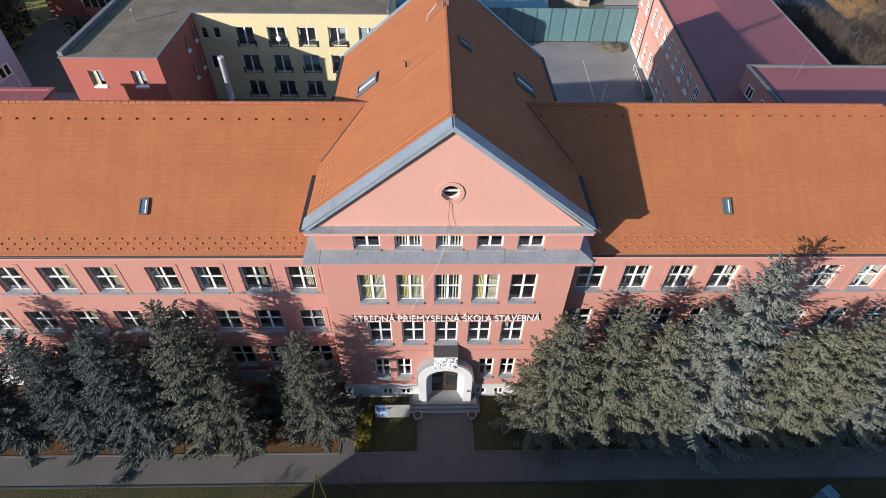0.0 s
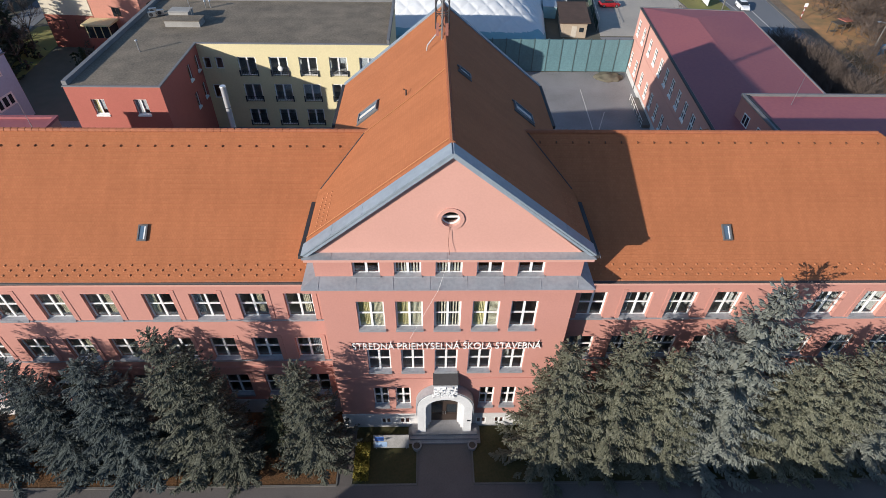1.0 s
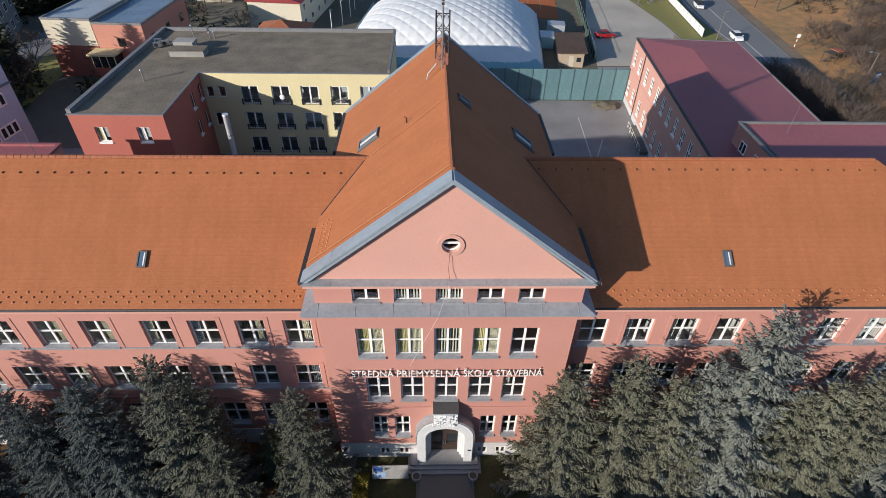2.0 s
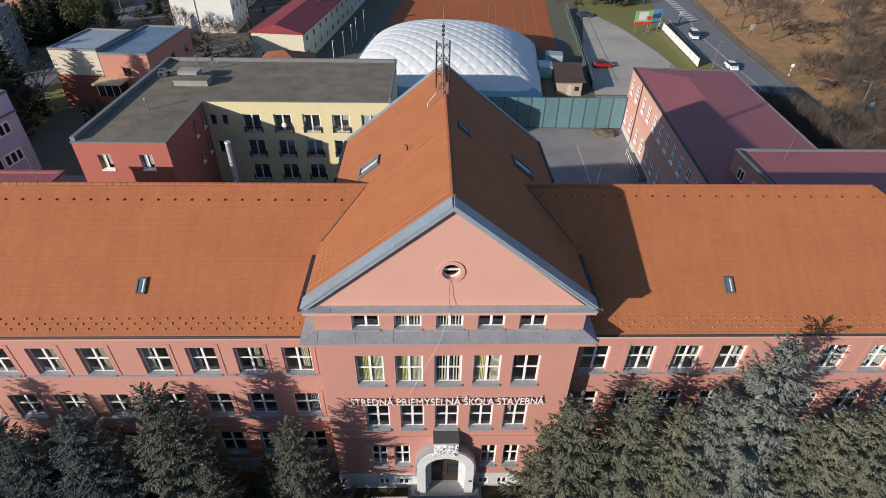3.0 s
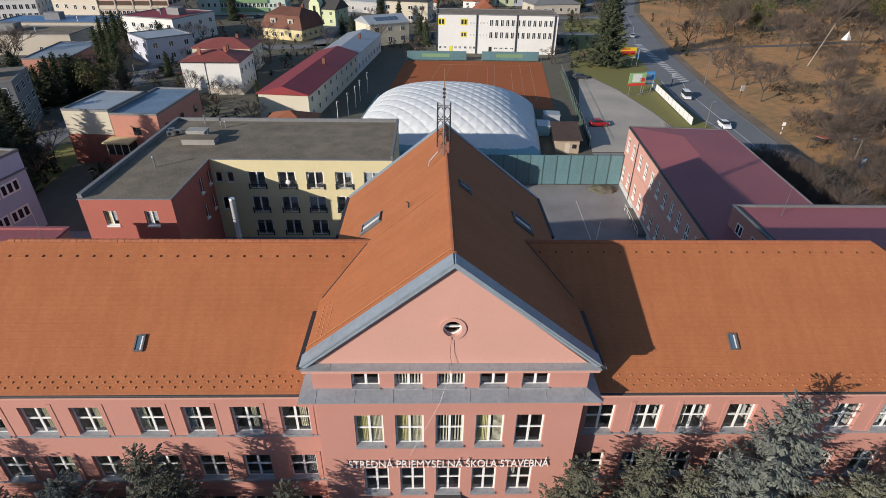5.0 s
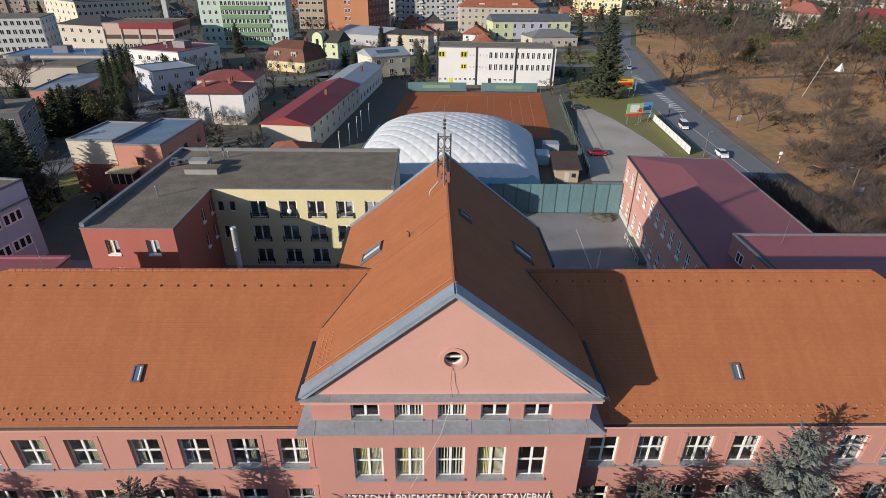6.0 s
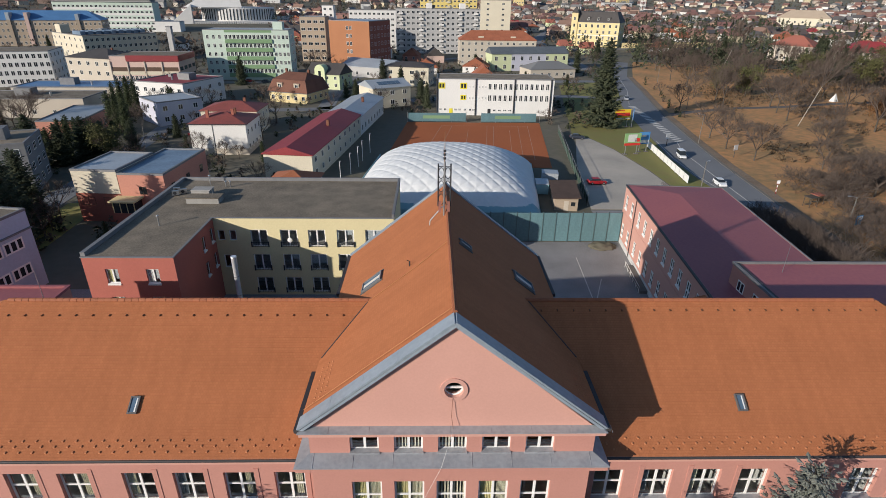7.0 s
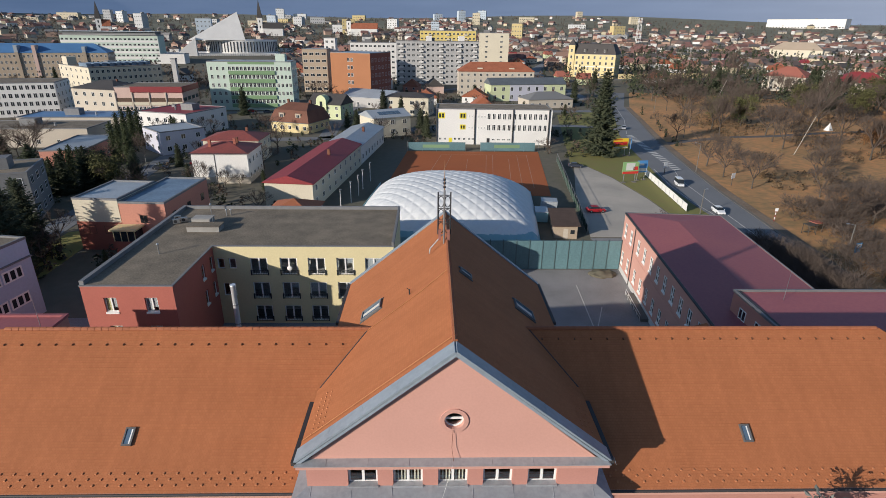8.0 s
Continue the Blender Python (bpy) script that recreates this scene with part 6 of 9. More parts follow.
for x, turn in ((-3.5, 0), (3.8, 0)):
    d = part("dormer", boxes((-1.2, 1.2, -0.3, 1.6, 0, 2.2)), C["tan"], mh, m=pose(x, 0.6, 5.0))
    lite_window(d, 0, -0.3, 0.4, 1.4, 1.4, 0)
for x in (-5.2, 4.6):
    part("chimney", boxes((-0.4, 0.4, -0.4, 0.4, 0, 2.4)), BRICKRED, mh, m=pose(x, 8.2, 9.0))
lh = building("lime_house", "lime green house with a rounded front gable and a dark roof", "house", (-54, 226), (-39, 221), 12, 6.4, C["lime"], "gable", ROOFDARK, rows=2, cols=4, win=(1.2, 1.4), right_cols=2, roof_h=4)
bm = bmesh.new()
rounded = [(-2.4, 0.0), (2.4, 0.0)] + [(2.4 * math.cos(a * math.pi / 12), 7.6 + 2.6 * math.sin(a * math.pi / 12)) for a in range(13)]
va, vb = ([bm.verts.new((x, y, z)) for x, z in rounded] for y in (-0.8, 3.0))
bm.faces.new(va), bm.faces.new(vb)
for i in range(len(rounded)):
    bm.faces.new((va[i], va[(i + 1) % len(rounded)], vb[(i + 1) % len(rounded)], vb[i]))
bay = part("bay", bm, C["lime"], lh, m=pose(-1.0, 0, 0))
part("window", boxes((-0.6, 0.6, -0.86, -0.802, 5.0, 7.6)), DARKGLASS, bay)
building("hall", "low grey hall with a pale sheet roof", "shed", (-46, 268), (-22, 256), 22, 5, C["grey"], "gable", ROOFPALE, rows=1, cols=4, win=(1.4, 1.5), roof_h=3)
building("cube_house", "cream two-storey house with a grey roof", "house", (-20.8, 236), (-1, 232), 13, 8.5, C["cream"], "hip", ROOFDARK, rows=2, cols=4, right_cols=3, win=(2.0, 1.6), roof_h=1.6)
so = building("solar_house", "cream house with solar panels on its pale sheet roof", "house", (-20.5, 179), (-7.5, 187), 12, 7.2, C["cream"], "gable", ROOFPALE, rows=2, cols=3, right_cols=3, win=(1.7, 1.6), roof_h=2.2)
for i in range(5):
    for j in range(2):
        part("solar_panel", boxes((-0.85, 0.85, -0.55, 0.55, 0.06, 0.12)), SKYGLASS, so, m=pose(-3.6 + i * 1.8, 2.2 + j * 1.25, 7.2 + (2.55 + j * 1.25) * 2.2 / 6.35 + 0.02, math.degrees(math.atan(2.2 / 6.35)), 0, 0))
building("brick_annex", "low red brick building with a pale flat roof", "building", (-108, 130), (-96.5, 131.6), 24, 5, C["salmon"], "flat", ROOFPALE, rows=1, cols=4, right_cols=4, win=(1.2, 1.4))
building("low_block", "low grey building with a flat roof", "building", (-150, 158), (-112, 160), 16, 6, C["beige"], "flat", ROOFGREY, rows=1, cols=6, win=(1.2, 1.4))
building("low_block", "low building with a blue sheet roof", "building", (-150, 182), (-112, 184), 16, 6, C["beige"], "flat", ROOFBLUE, rows=1, cols=6, win=(1.2, 1.4))
# Tree shade over this house is put into its dark grey walls.
building("grey_house", "old grey house with a flat roof, tree shade in its dark colour", "house", (-98.8, 79.0), (-80.2, 86.3), 13.2, 10.1, C["dkgrey"], "flat", ROOFGREY, rows=3, cols=5, right_cols=3, win=(1.9, 1.6))
building("blue_house", "bluish terrace house with a flat roof", "house", (-93, 158), (-83, 148), 14, 7, C["lav"], "flat", ROOFPALE, rows=2, cols=3, right_cols=3, win=(1.4, 1.5))
# ---------------------------------------------------------------- landmarks of the town
th = thing("theatre", "white theatre with a sharp sloping roof wedge and a finned drum", "theatre", at=(-232, 640, rise(-232, 640) - 14), turn=18)
W_ = C["white"]
part("base", boxes((-66, 60, -6, 60, 0, 16)), W_, th)
fin = finish(boxes((-0.7, 0.7, -1.4, 0, 0, 1)), "fin", W_)
for k in range(38):
    part("fin", fin, None, th, m=pose(-30 + k * 2.4, -6.05, 2) @ Matrix.Diagonal((1, 1, 14, 1)))
bm = bmesh.new()
n = 40
lo, hi = ([bm.verts.new((18 + 40 * math.cos(a * math.tau / n), 26 + 30 * math.sin(a * math.tau / n), z)) for a in range(n)] for z in (16.1, 30))
bm.faces.new(hi), bm.faces.new(lo)
for k in range(n):
    bm.faces.new((lo[k], lo[(k + 1) % n], hi[(k + 1) % n], hi[k]))
part("drum", bm, W_, th)
slit = finish(boxes((-0.55, 0.55, -0.25, 0.25, 0, 11)), "slit", DARKSTEEL)
for k in range(30):
    a = math.pi * (1.08 + 0.84 * k / 29)
    part("slit", slit, None, th, m=pose(18 + 40 * math.cos(a), 26 + 30 * math.sin(a), 17.5, 0, 0, math.degrees(math.atan2(math.sin(a) / 30, math.cos(a) / 40)) + 90))
bm = bmesh.new()
v = [bm.verts.new(p) for p in ((-38, -4, 30.2), (22, -4, 30.2), (22, 34, 30.2), (-38, 34, 30.2), (16, 10, 60), (14, 26, 58))]
for f in ((0, 1, 4), (1, 2, 5, 4), (2, 3, 5), (3, 0, 4, 5), (0, 1, 2, 3)):
    bm.faces.new([v[i] for i in f])
part("roof_wedge", bm, W_, th, "pale grey sloping roof wedge")
bm = bmesh.new()
v = [bm.verts.new(p) for p in ((-72, -8, 0), (-30, -8, 0), (-30, 6, 0), (-72, 6, 0), (-72, -8, 20), (-52, -8, 15), (-30, -8, 33), (-30, 6, 33), (-52, 6, 15), (-72, 6, 20))]
for f in ((0, 1, 6, 5, 4), (3, 2, 7, 8, 9), (4, 5, 8, 9), (5, 6, 7, 8), (0, 3, 9, 4), (1, 2, 7, 6), (0, 1, 2, 3)):
    bm.faces.new([v[i] for i in f])
part("wing", bm, W_, th)


building("theatre_hall", "low plain white hall before the theatre", "building", (-272, 520), (-231, 524), 14, 8.6, C["white"], "flat", ROOFPALE, rows=0, cols=0)


def church(x, y, tower_h, w, l, turn, label, spire=14, roof=ROOFTILE):
    t = thing("church", label, "church", at=(x, y, rise(x, y) - 1), turn=turn)
    part("tower", boxes((-4, 4, -4, 4, 0, tower_h)), W_, t)
    bm = bmesh.new()
    v = [bm.verts.new(p) for p in ((-4.4, -4.4, tower_h), (4.4, -4.4, tower_h), (4.4, 4.4, tower_h), (-4.4, 4.4, tower_h), (0, 0, tower_h + spire))]
    for f in ((0, 1, 4), (1, 2, 4), (2, 3, 4), (3, 0, 4), (0, 1, 2, 3)):
        bm.faces.new([v[i] for i in f])
    part("spire", bm, ROOFDARK, t)
    part("nave", boxes((4.01, 4 + l, -w / 2, w / 2, 0, 13)), W_, t)
    bm = bmesh.new()
    v = [bm.verts.new(p) for p in ((4.02, -w / 2 - 0.6, 13), (4.6 + l, -w / 2 - 0.6, 13), (4.6 + l, w / 2 + 0.6, 13), (4.02, w / 2 + 0.6, 13), (4.02, 0, 23), (4.6 + l, 0, 23))]
    for f in ((0, 1, 5, 4), (2, 3, 4, 5), (1, 2, 5), (3, 0, 4), (0, 1, 2, 3)):
        bm.faces.new([v[i] for i in f])
    part("nave_roof", bm, roof, t)
    for z in (tower_h * 0.45, tower_h * 0.75):
        part("window", boxes((-0.9, 0.9, -4.05, -4.001, z, z + 3.5)), DARKGLASS, t)


church(-150, 1060, 26, 18, 48, 0, "white church with a small tower and a long red roof", 5)
church(-530, 930, 24, 9, 12, 20, "white church tower with a tall dark spire", 26)
church(-300, 1020, 30, 20, 34, 10, "brown church with a slender spire", 30, ROOFDARK)
# tall lattice mast on the far slope
t = thing("radio_tower", "pale lattice radio tower on the far slope", "tower", at=(330, 900, rise(330, 900)))
for sx in (-1, 1):
    for sy in (-1, 1):
        part("leg", tube(bmesh.new(), [(sx * 3, sy * 3, 0), (sx * 2, sy * 2, 40)], 0.4, 5), W_, t)
for z in range(4, 40, 6):
    part("platform", boxes((-3.2, 3.2, -3.2, 3.2, z, z + 0.8)), W_, t)
# big pale hall on the right slope
building("long_hall", "very long white hall on the far slope", "building", (905, 1545), (1010, 1390), 30, 22, C["white"], "flat", ROOFGREY, rows=1, cols=24, win=(3, 3))
building("park_villa", "beige villa with a faded red hipped roof behind the park", "house", (229, 366), (246, 346), 20, 10, C["beige"], "hip", C["brick"], rows=2, cols=6, win=(1.6, 2.0), roof_h=6)
building("park_villa", "beige villa with a magenta sheet roof behind the park", "house", (262, 340), (290, 328), 18, 8, C["beige"], "hip", ROOFRED, rows=2, cols=6, win=(1.6, 2.0), roof_h=6)
building("park_villa", "cream villa with a broad ochre roof behind the park", "house", (395, 645), (436, 612), 22, 13, C["cream"], "hip", C["tan"], rows=2, cols=7, win=(1.8, 2.4), roof_h=8)
building("park_villa", "cream villa with a brown hipped roof behind the park", "house", (318, 300), (345, 280), 18, 8, C["cream"], "hip", ROOFRED, rows=2, cols=5, win=(1.6, 2.0), roof_h=6)
wall_y = thing("garden_wall", "low yellow garden wall beyond the park", "wall", at=(0, 0, 0))
for x0, y0, x1, y1 in ((152, 436, 190, 440), (196, 441, 240, 444)):
    d = Vector((x1 - x0, y1 - y0, 0))
    part("wall", boxes((0, d.length, 0, 0.5, -1, 4.0)), C["yellow"], wall_y, m=pose(x0, y0, rise(x0, y0), 0, 0, math.degrees(math.atan2(d.y, d.x))))
# drainpipes and side wall of the white office
for f in (0.0, 0.33, 0.66, 0.97):
    x, y = 2.0 + 39.9 * f, 169.6 - 1.3 * f
    solo("drainpipe", tube(bmesh.new(), [(x + 0.2, y - 0.2, 0.1), (x + 0.2, y - 0.2, 12.2)], 0.22, 8), DARKSTEEL, "dark drainpipe on the white office front", "pipe", group="office drainpipes")
# ---------------------------------------------------------------- behind the camera
building("opposite_house", "plain grey house across the street", "house", (35, -27.5), (-35.0, -27.5), 14, 13.3, C["grey"], "flat", ROOFGREY, rows=0, cols=0)
hv, hf = [], []
for i in range(73):
    a = math.tau * i / 72
    top = 150 + 60 * noise.noise(Vector((math.cos(a) * 2.2, math.sin(a) * 2.2, 0.4))) + 25 * noise.noise(Vector((math.cos(a) * 7, math.sin(a) * 7, 2.4)))
    for z in (-40, 250 + top * 0.35):
        hv.append((2000 * math.cos(a), 60 + 2000 * math.sin(a), z))
for i in range(72):
    hf.append((2 * i, 2 * i + 2, 2 * i + 3, 2 * i + 1))
# Distance haze is put into the hills as a glowing blue colour.
HILLS = bpy.data.materials.new("hazed_far_hills")
HILLS.use_nodes = True
hn = HILLS.node_tree
hb = hn.nodes["Principled BSDF"]
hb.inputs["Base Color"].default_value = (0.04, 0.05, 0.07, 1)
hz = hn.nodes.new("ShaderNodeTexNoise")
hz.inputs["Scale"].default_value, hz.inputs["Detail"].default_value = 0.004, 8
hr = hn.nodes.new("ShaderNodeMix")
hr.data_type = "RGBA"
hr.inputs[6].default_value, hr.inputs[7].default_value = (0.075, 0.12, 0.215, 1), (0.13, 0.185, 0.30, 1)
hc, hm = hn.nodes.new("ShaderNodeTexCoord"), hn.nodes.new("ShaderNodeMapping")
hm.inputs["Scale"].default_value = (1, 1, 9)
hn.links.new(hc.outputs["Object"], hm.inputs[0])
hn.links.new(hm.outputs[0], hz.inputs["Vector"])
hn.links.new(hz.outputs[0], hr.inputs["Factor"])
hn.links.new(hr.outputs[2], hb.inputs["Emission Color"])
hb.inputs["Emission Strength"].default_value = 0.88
tagged(new("backdrop_hills", raw("backdrop_hills", hv, hf, HILLS, True)), "far wooded hills on the horizon, haze in their glowing blue-grey", "hills", kind="structure")
# ---------------------------------------------------------------- trees
def leaf_mat(name, a, b, rough=0.8, through=0.22):
    """Leaves and needles: each clump its own shade between two colours."""
    m = bpy.data.materials.new(name)
    m.use_nodes = True
    nt = m.node_tree
    bs = nt.nodes["Principled BSDF"]
    bs.inputs["Roughness"].default_value = rough
    bs.inputs["Specular IOR Level"].default_value = 0.2
    geo, info = nt.nodes.new("ShaderNodeNewGeometry"), nt.nodes.new("ShaderNodeObjectInfo")
    mix = nt.nodes.new("ShaderNodeMix")
    mix.data_type = "RGBA"
    mix.inputs[6].default_value, mix.inputs[7].default_value = (*a, 1), (*b, 1)
    nt.links.new(geo.outputs["Random Per Island"], mix.inputs["Factor"])
    hsv = nt.nodes.new("ShaderNodeHueSaturation")
    mr = nt.nodes.new("ShaderNodeMapRange")
    mr.inputs["To Min"].default_value, mr.inputs["To Max"].default_value = 0.85, 1.15
    nt.links.new(info.outputs["Random"], mr.inputs["Value"])
    nt.links.new(mr.outputs[0], hsv.inputs["Value"])
    nt.links.new(mix.outputs[2], hsv.inputs["Color"])
    nt.links.new(hsv.outputs[0], bs.inputs["Base Color"])
    tr, mx = nt.nodes.new("ShaderNodeBsdfTranslucent"), nt.nodes.new("ShaderNodeMixShader")
    mx.inputs[0].default_value = through
    nt.links.new(hsv.outputs[0], tr.inputs["Color"])
    nt.links.new(bs.outputs[0], mx.inputs[1])
    nt.links.new(tr.outputs[0], mx.inputs[2])
    nt.links.new(mx.outputs[0], nt.nodes["Material Output"].inputs["Surface"])
    return m


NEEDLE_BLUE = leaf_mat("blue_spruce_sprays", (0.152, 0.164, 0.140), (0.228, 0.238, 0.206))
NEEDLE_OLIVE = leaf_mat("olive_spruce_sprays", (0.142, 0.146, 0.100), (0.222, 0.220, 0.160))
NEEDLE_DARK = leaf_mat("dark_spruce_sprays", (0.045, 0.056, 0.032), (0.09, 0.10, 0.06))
# Darker copy of the blue sprays: shade on these trees is in its colour.
NEEDLE_BLUE_SHADED = leaf_mat("shaded_blue_spruce_sprays", (0.066, 0.082, 0.080), (0.115, 0.134, 0.128))
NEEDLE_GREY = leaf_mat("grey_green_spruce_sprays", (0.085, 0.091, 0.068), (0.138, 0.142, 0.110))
THUJA = leaf_mat("thuja_sprays", (0.04, 0.052, 0.026), (0.075, 0.088, 0.042))
HEDGE = leaf_mat("yellow_hedge_leaves", (0.14, 0.12, 0.02), (0.24, 0.20, 0.04))
RUST = leaf_mat("rust_leaves", (0.20, 0.10, 0.045), (0.30, 0.16, 0.07))
MOSSY = leaf_mat("mistletoe_green", (0.085, 0.088, 0.036), (0.145, 0.138, 0.06))


def spruce_mesh(seed, h, r, levels, per, step, size, name, material, bare=0.03, power=0.85, sag=0.32, twigs=(0.0,)):
    """The sprays of a spruce as one mesh: tiers of drooping plume-like boughs, each with hanging side twigs on both sides."""
    rnd = np.random.RandomState(seed)
    vs, fs, limbs = [], [], []
    up3 = np.array([0, 0, 1.0])

    def spray(q, d, face, ln, w):
        """A folded needle spray: a ridge along its middle, its two halves falling away."""
        d = d / (np.linalg.norm(d) + 1e-6)
        wd = np.cross(d, face)
        wd /= np.linalg.norm(wd) + 1e-6
        nn = np.cross(wd, d)
        i0 = len(vs)
        mid = q + d * ln * 0.5 - nn * w * 0.5
        vs.extend((q, mid + wd * w, q + d * ln - nn * ln * 0.08, mid - wd * w))
        fs.extend(((i0, i0 + 1, i0 + 2), (i0, i0 + 2, i0 + 3)))

    for li in range(levels):
        f = bare + (1 - bare) * (max(0.0, li + rnd.uniform(-0.2, 0.2)) / levels) ** 0.92
        f = min(max(f, bare), 0.985)
        reach = r * (1 - f) ** power * (0.93 + 0.07 * math.sin(li * 1.7 + seed)) + 0.14
        n = per if f < 0.75 else max(4, per - 2)
        a0 = rnd.uniform(0, math.tau)
        for k in range(n):
            ang = a0 + math.tau * k / n + rnd.uniform(-0.32, 0.32)
            L = reach * (rnd.uniform(0.62, 1.0) if rnd.rand() < 0.75 else rnd.uniform(1.0, 1.22))
            lift = 0.55 * f - sag * (1 - f) + rnd.uniform(-0.10, 0.10)
            out = np.array([math.cos(ang), math.sin(ang), 0.0])
            side = np.array([-out[1], out[0], 0.0])
            z0 = f * h + rnd.uniform(-0.12, 0.12)
            m = max(3, int(L / step))
            dens = rnd.uniform(0.8, 1.1)
            for s in range(m + 1):
                t = 0.16 + 0.84 * s / m
                p = out * (t * L) + up3 * (z0 + L * (lift * t - 0.26 * math.sin(t * 2.3) * (1 - f) + 0.24 * t ** 3)) + rnd.normal(0, 0.02, 3)
                if s == m:
                    limbs.append(((0, 0, z0), tuple(p)))
                # the plume is broad near the trunk and narrow at the tip
                reach_s = min(0.50, 0.17 + 0.30 * L * (1.04 - t)) * dens * (size / 0.26)
                face = up3 * 0.85 + out * 0.55 + rnd.normal(0, 0.16, 3)
                for sd in (-1, 1):
                    d = out * rnd.uniform(0.55, 0.9) + side * sd * rnd.uniform(0.55, 0.85) - up3 * rnd.uniform(0.15, 0.55)
                    ln = reach_s * rnd.uniform(0.8, 1.25)
                    each = ln * (1.0 if len(twigs) == 1 else 0.55)
                    for o in twigs:
                        spray(p + d * ln * o, d + rnd.normal(0, 0.18, 3), face + side * sd * 0.35 + rnd.normal(0, 0.12, 3), each * rnd.uniform(0.85, 1.15), each * rnd.uniform(0.26, 0.36))
                    # twigs hanging under the bough
                    if s % 2 == 0:
                        ln = reach_s * rnd.uniform(0.6, 0.95)
                        spray(p + d * ln * 0.3, out * 0.35 + side * sd * 0.45 - up3 * 1.0, out + up3 * 0.35 + side * sd * 0.4, ln, ln * 0.24)
                if s % 2 or s == m:
                    ln = size * rnd.uniform(1.0, 1.5)
                    spray(p, out + up3 * (0.05 + 0.25 * t * t) + rnd.normal(0, 0.12, 3), face, ln * 0.9, ln * 0.30)
    # the leading shoot and its collar of short upright twigs
    for k in range(26):
        ang, z = rnd.uniform(0, math.tau), h * rnd.uniform(0.955, 1.0)
        d = np.array([math.cos(ang), math.sin(ang), rnd.uniform(0.6, 2.0)])
        spray(np.array([0, 0, z]), d, np.array([math.cos(ang), math.sin(ang), 0.6]), size * rnd.uniform(0.8, 1.5), size * 0.24)
    me = raw(name, vs, fs, material)
    lb = bmesh.new()
    for a, b in limbs[:: 2]:
        tube(lb, [a, b], [0.035 * r / 3, 0.008], 3, cap=False)
    return me, finish(lb, "branchwork", BARK), finish(tube(bmesh.new(), [(0, 0, 0), (0, 0, h * 0.5), (0, 0, h * 0.99)], [0.03 * h * 0.55, 0.018 * h * 0.55, 0.01], 8), "trunk", BARK)


def spruce(kit, x, y, h, base_h, wide=1.0, turn=0.0, label="", group="", tint=None, lean=0.0):
    me, limbs, trunk = kit
    s = h / base_h
    th = thing("spruce_tree", label, "tree", group, at=(x, y, rise(x, y)))
    th.matrix_basis = pose(x, y, rise(x, y), 0, lean, turn) @ Matrix.Diagonal((s * wide, s * wide, s, 1))
    if tint is not None:
        me = tint
    part("trunk", trunk, None, th)
    tagged(part("branchwork", limbs, None, th), kind="stuff")
    part("crown", me, None, th)
    return th


def recolour(me, material):
    c = me.copy()
    c.materials.clear()
    c.materials.append(material)
    return c


KITS = [spruce_mesh(21 + i, 14.0, 3.0, 25 + i, 8, 0.14, 0.26, "crown", NEEDLE_BLUE, power=0.64, sag=0.36 + 0.04 * i, twigs=(0.0, 0.36, 0.68)) for i in range(4)]
NEEDLES = {"blue": NEEDLE_BLUE, "olive": NEEDLE_OLIVE, "teal": NEEDLE_BLUE_SHADED, "dark": NEEDLE_DARK, "grey": NEEDLE_GREY}
TINTS = {}
random.seed(3)
g = "spruces along the school front"
for i, (x, y, h, wide, ti, lab) in enumerate([
    (-15.0, -2.4, 14.4, 1.02, "grey", "tall grey-green spruce with drooping boughs before the facade"),
    (-13.7, -2.1, 12.8, 0.86, "grey", "second top of the tall grey-green spruce pair"),
    (-13.0, -3.0, 8.4, 0.95, "grey", "lower spruce leaning over the paved path"),
    (-19.9, -2.4, 11.9, 1.30, "teal", "broad blue spruce on the leaf-covered bed"),
    (-18.5, -2.5, 8.9, 0.85, "teal", "blue-green spruce with a flat broken top"),
    (-23.9, -2.2, 9.6, 1.15, "teal", "blue spruce with wide ragged boughs"),
    (-25.4, -1.4, 10.4, 1.05, "teal", "blue spruce at the end of the row, shade in its colour"),
    (-29.5, -2.4, 12.5, 1.1, "teal", "blue spruce further along the facade"),
    (-7.75, -2.2, 11.2, 1.06, "grey", "smaller grey-green spruce beside the entrance lawn"),
    (8.55, -2.1, 12.5, 1.25, "olive", "broad olive spruce beside the entrance"),
    (12.1, -2.2, 13.7, 1.05, "olive", "olive spruce with a brown cone-laden top"),
    (14.9, -2.2, 12.1, 1.06, "olive", "olive green spruce in the row"),
    (16.6, -2.1, 13.2, 1.0, "blue", "silvery spruce crowded by the tallest one"),
    (19.2, -1.9, 17.0, 1.22, "blue", "tallest silvery blue spruce reaching the eaves"),
    (22.7, -2.2, 10.9, 1.02, "olive", "olive spruce under the taller one"),
    (24.3, -2.4, 12.0, 1.05, "olive", "olive spruce with a pointed top"),
    (27.0, -2.3, 12.4, 1.12, "olive", "olive-brown spruce at the end of the row"),
    (30.4, -2.4, 13.0, 1.1, "blue", "grey-green spruce past the end of the row"),
    (-22.0, -0.7, 9.0, 1.0, "dark", "dark green spruce close to the wall behind others"),
    (-10.3, -1.0, 5.4, 1.1, "dark", "dark spruce close to the wall between taller ones"),
    (16.4, -3.0, 8.2, 1.1, "olive", "low olive spruce between taller ones"),
]):
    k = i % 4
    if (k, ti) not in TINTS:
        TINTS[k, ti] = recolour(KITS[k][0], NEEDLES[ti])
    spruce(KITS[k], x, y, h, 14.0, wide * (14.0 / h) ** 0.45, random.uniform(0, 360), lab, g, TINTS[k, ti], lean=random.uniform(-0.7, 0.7))

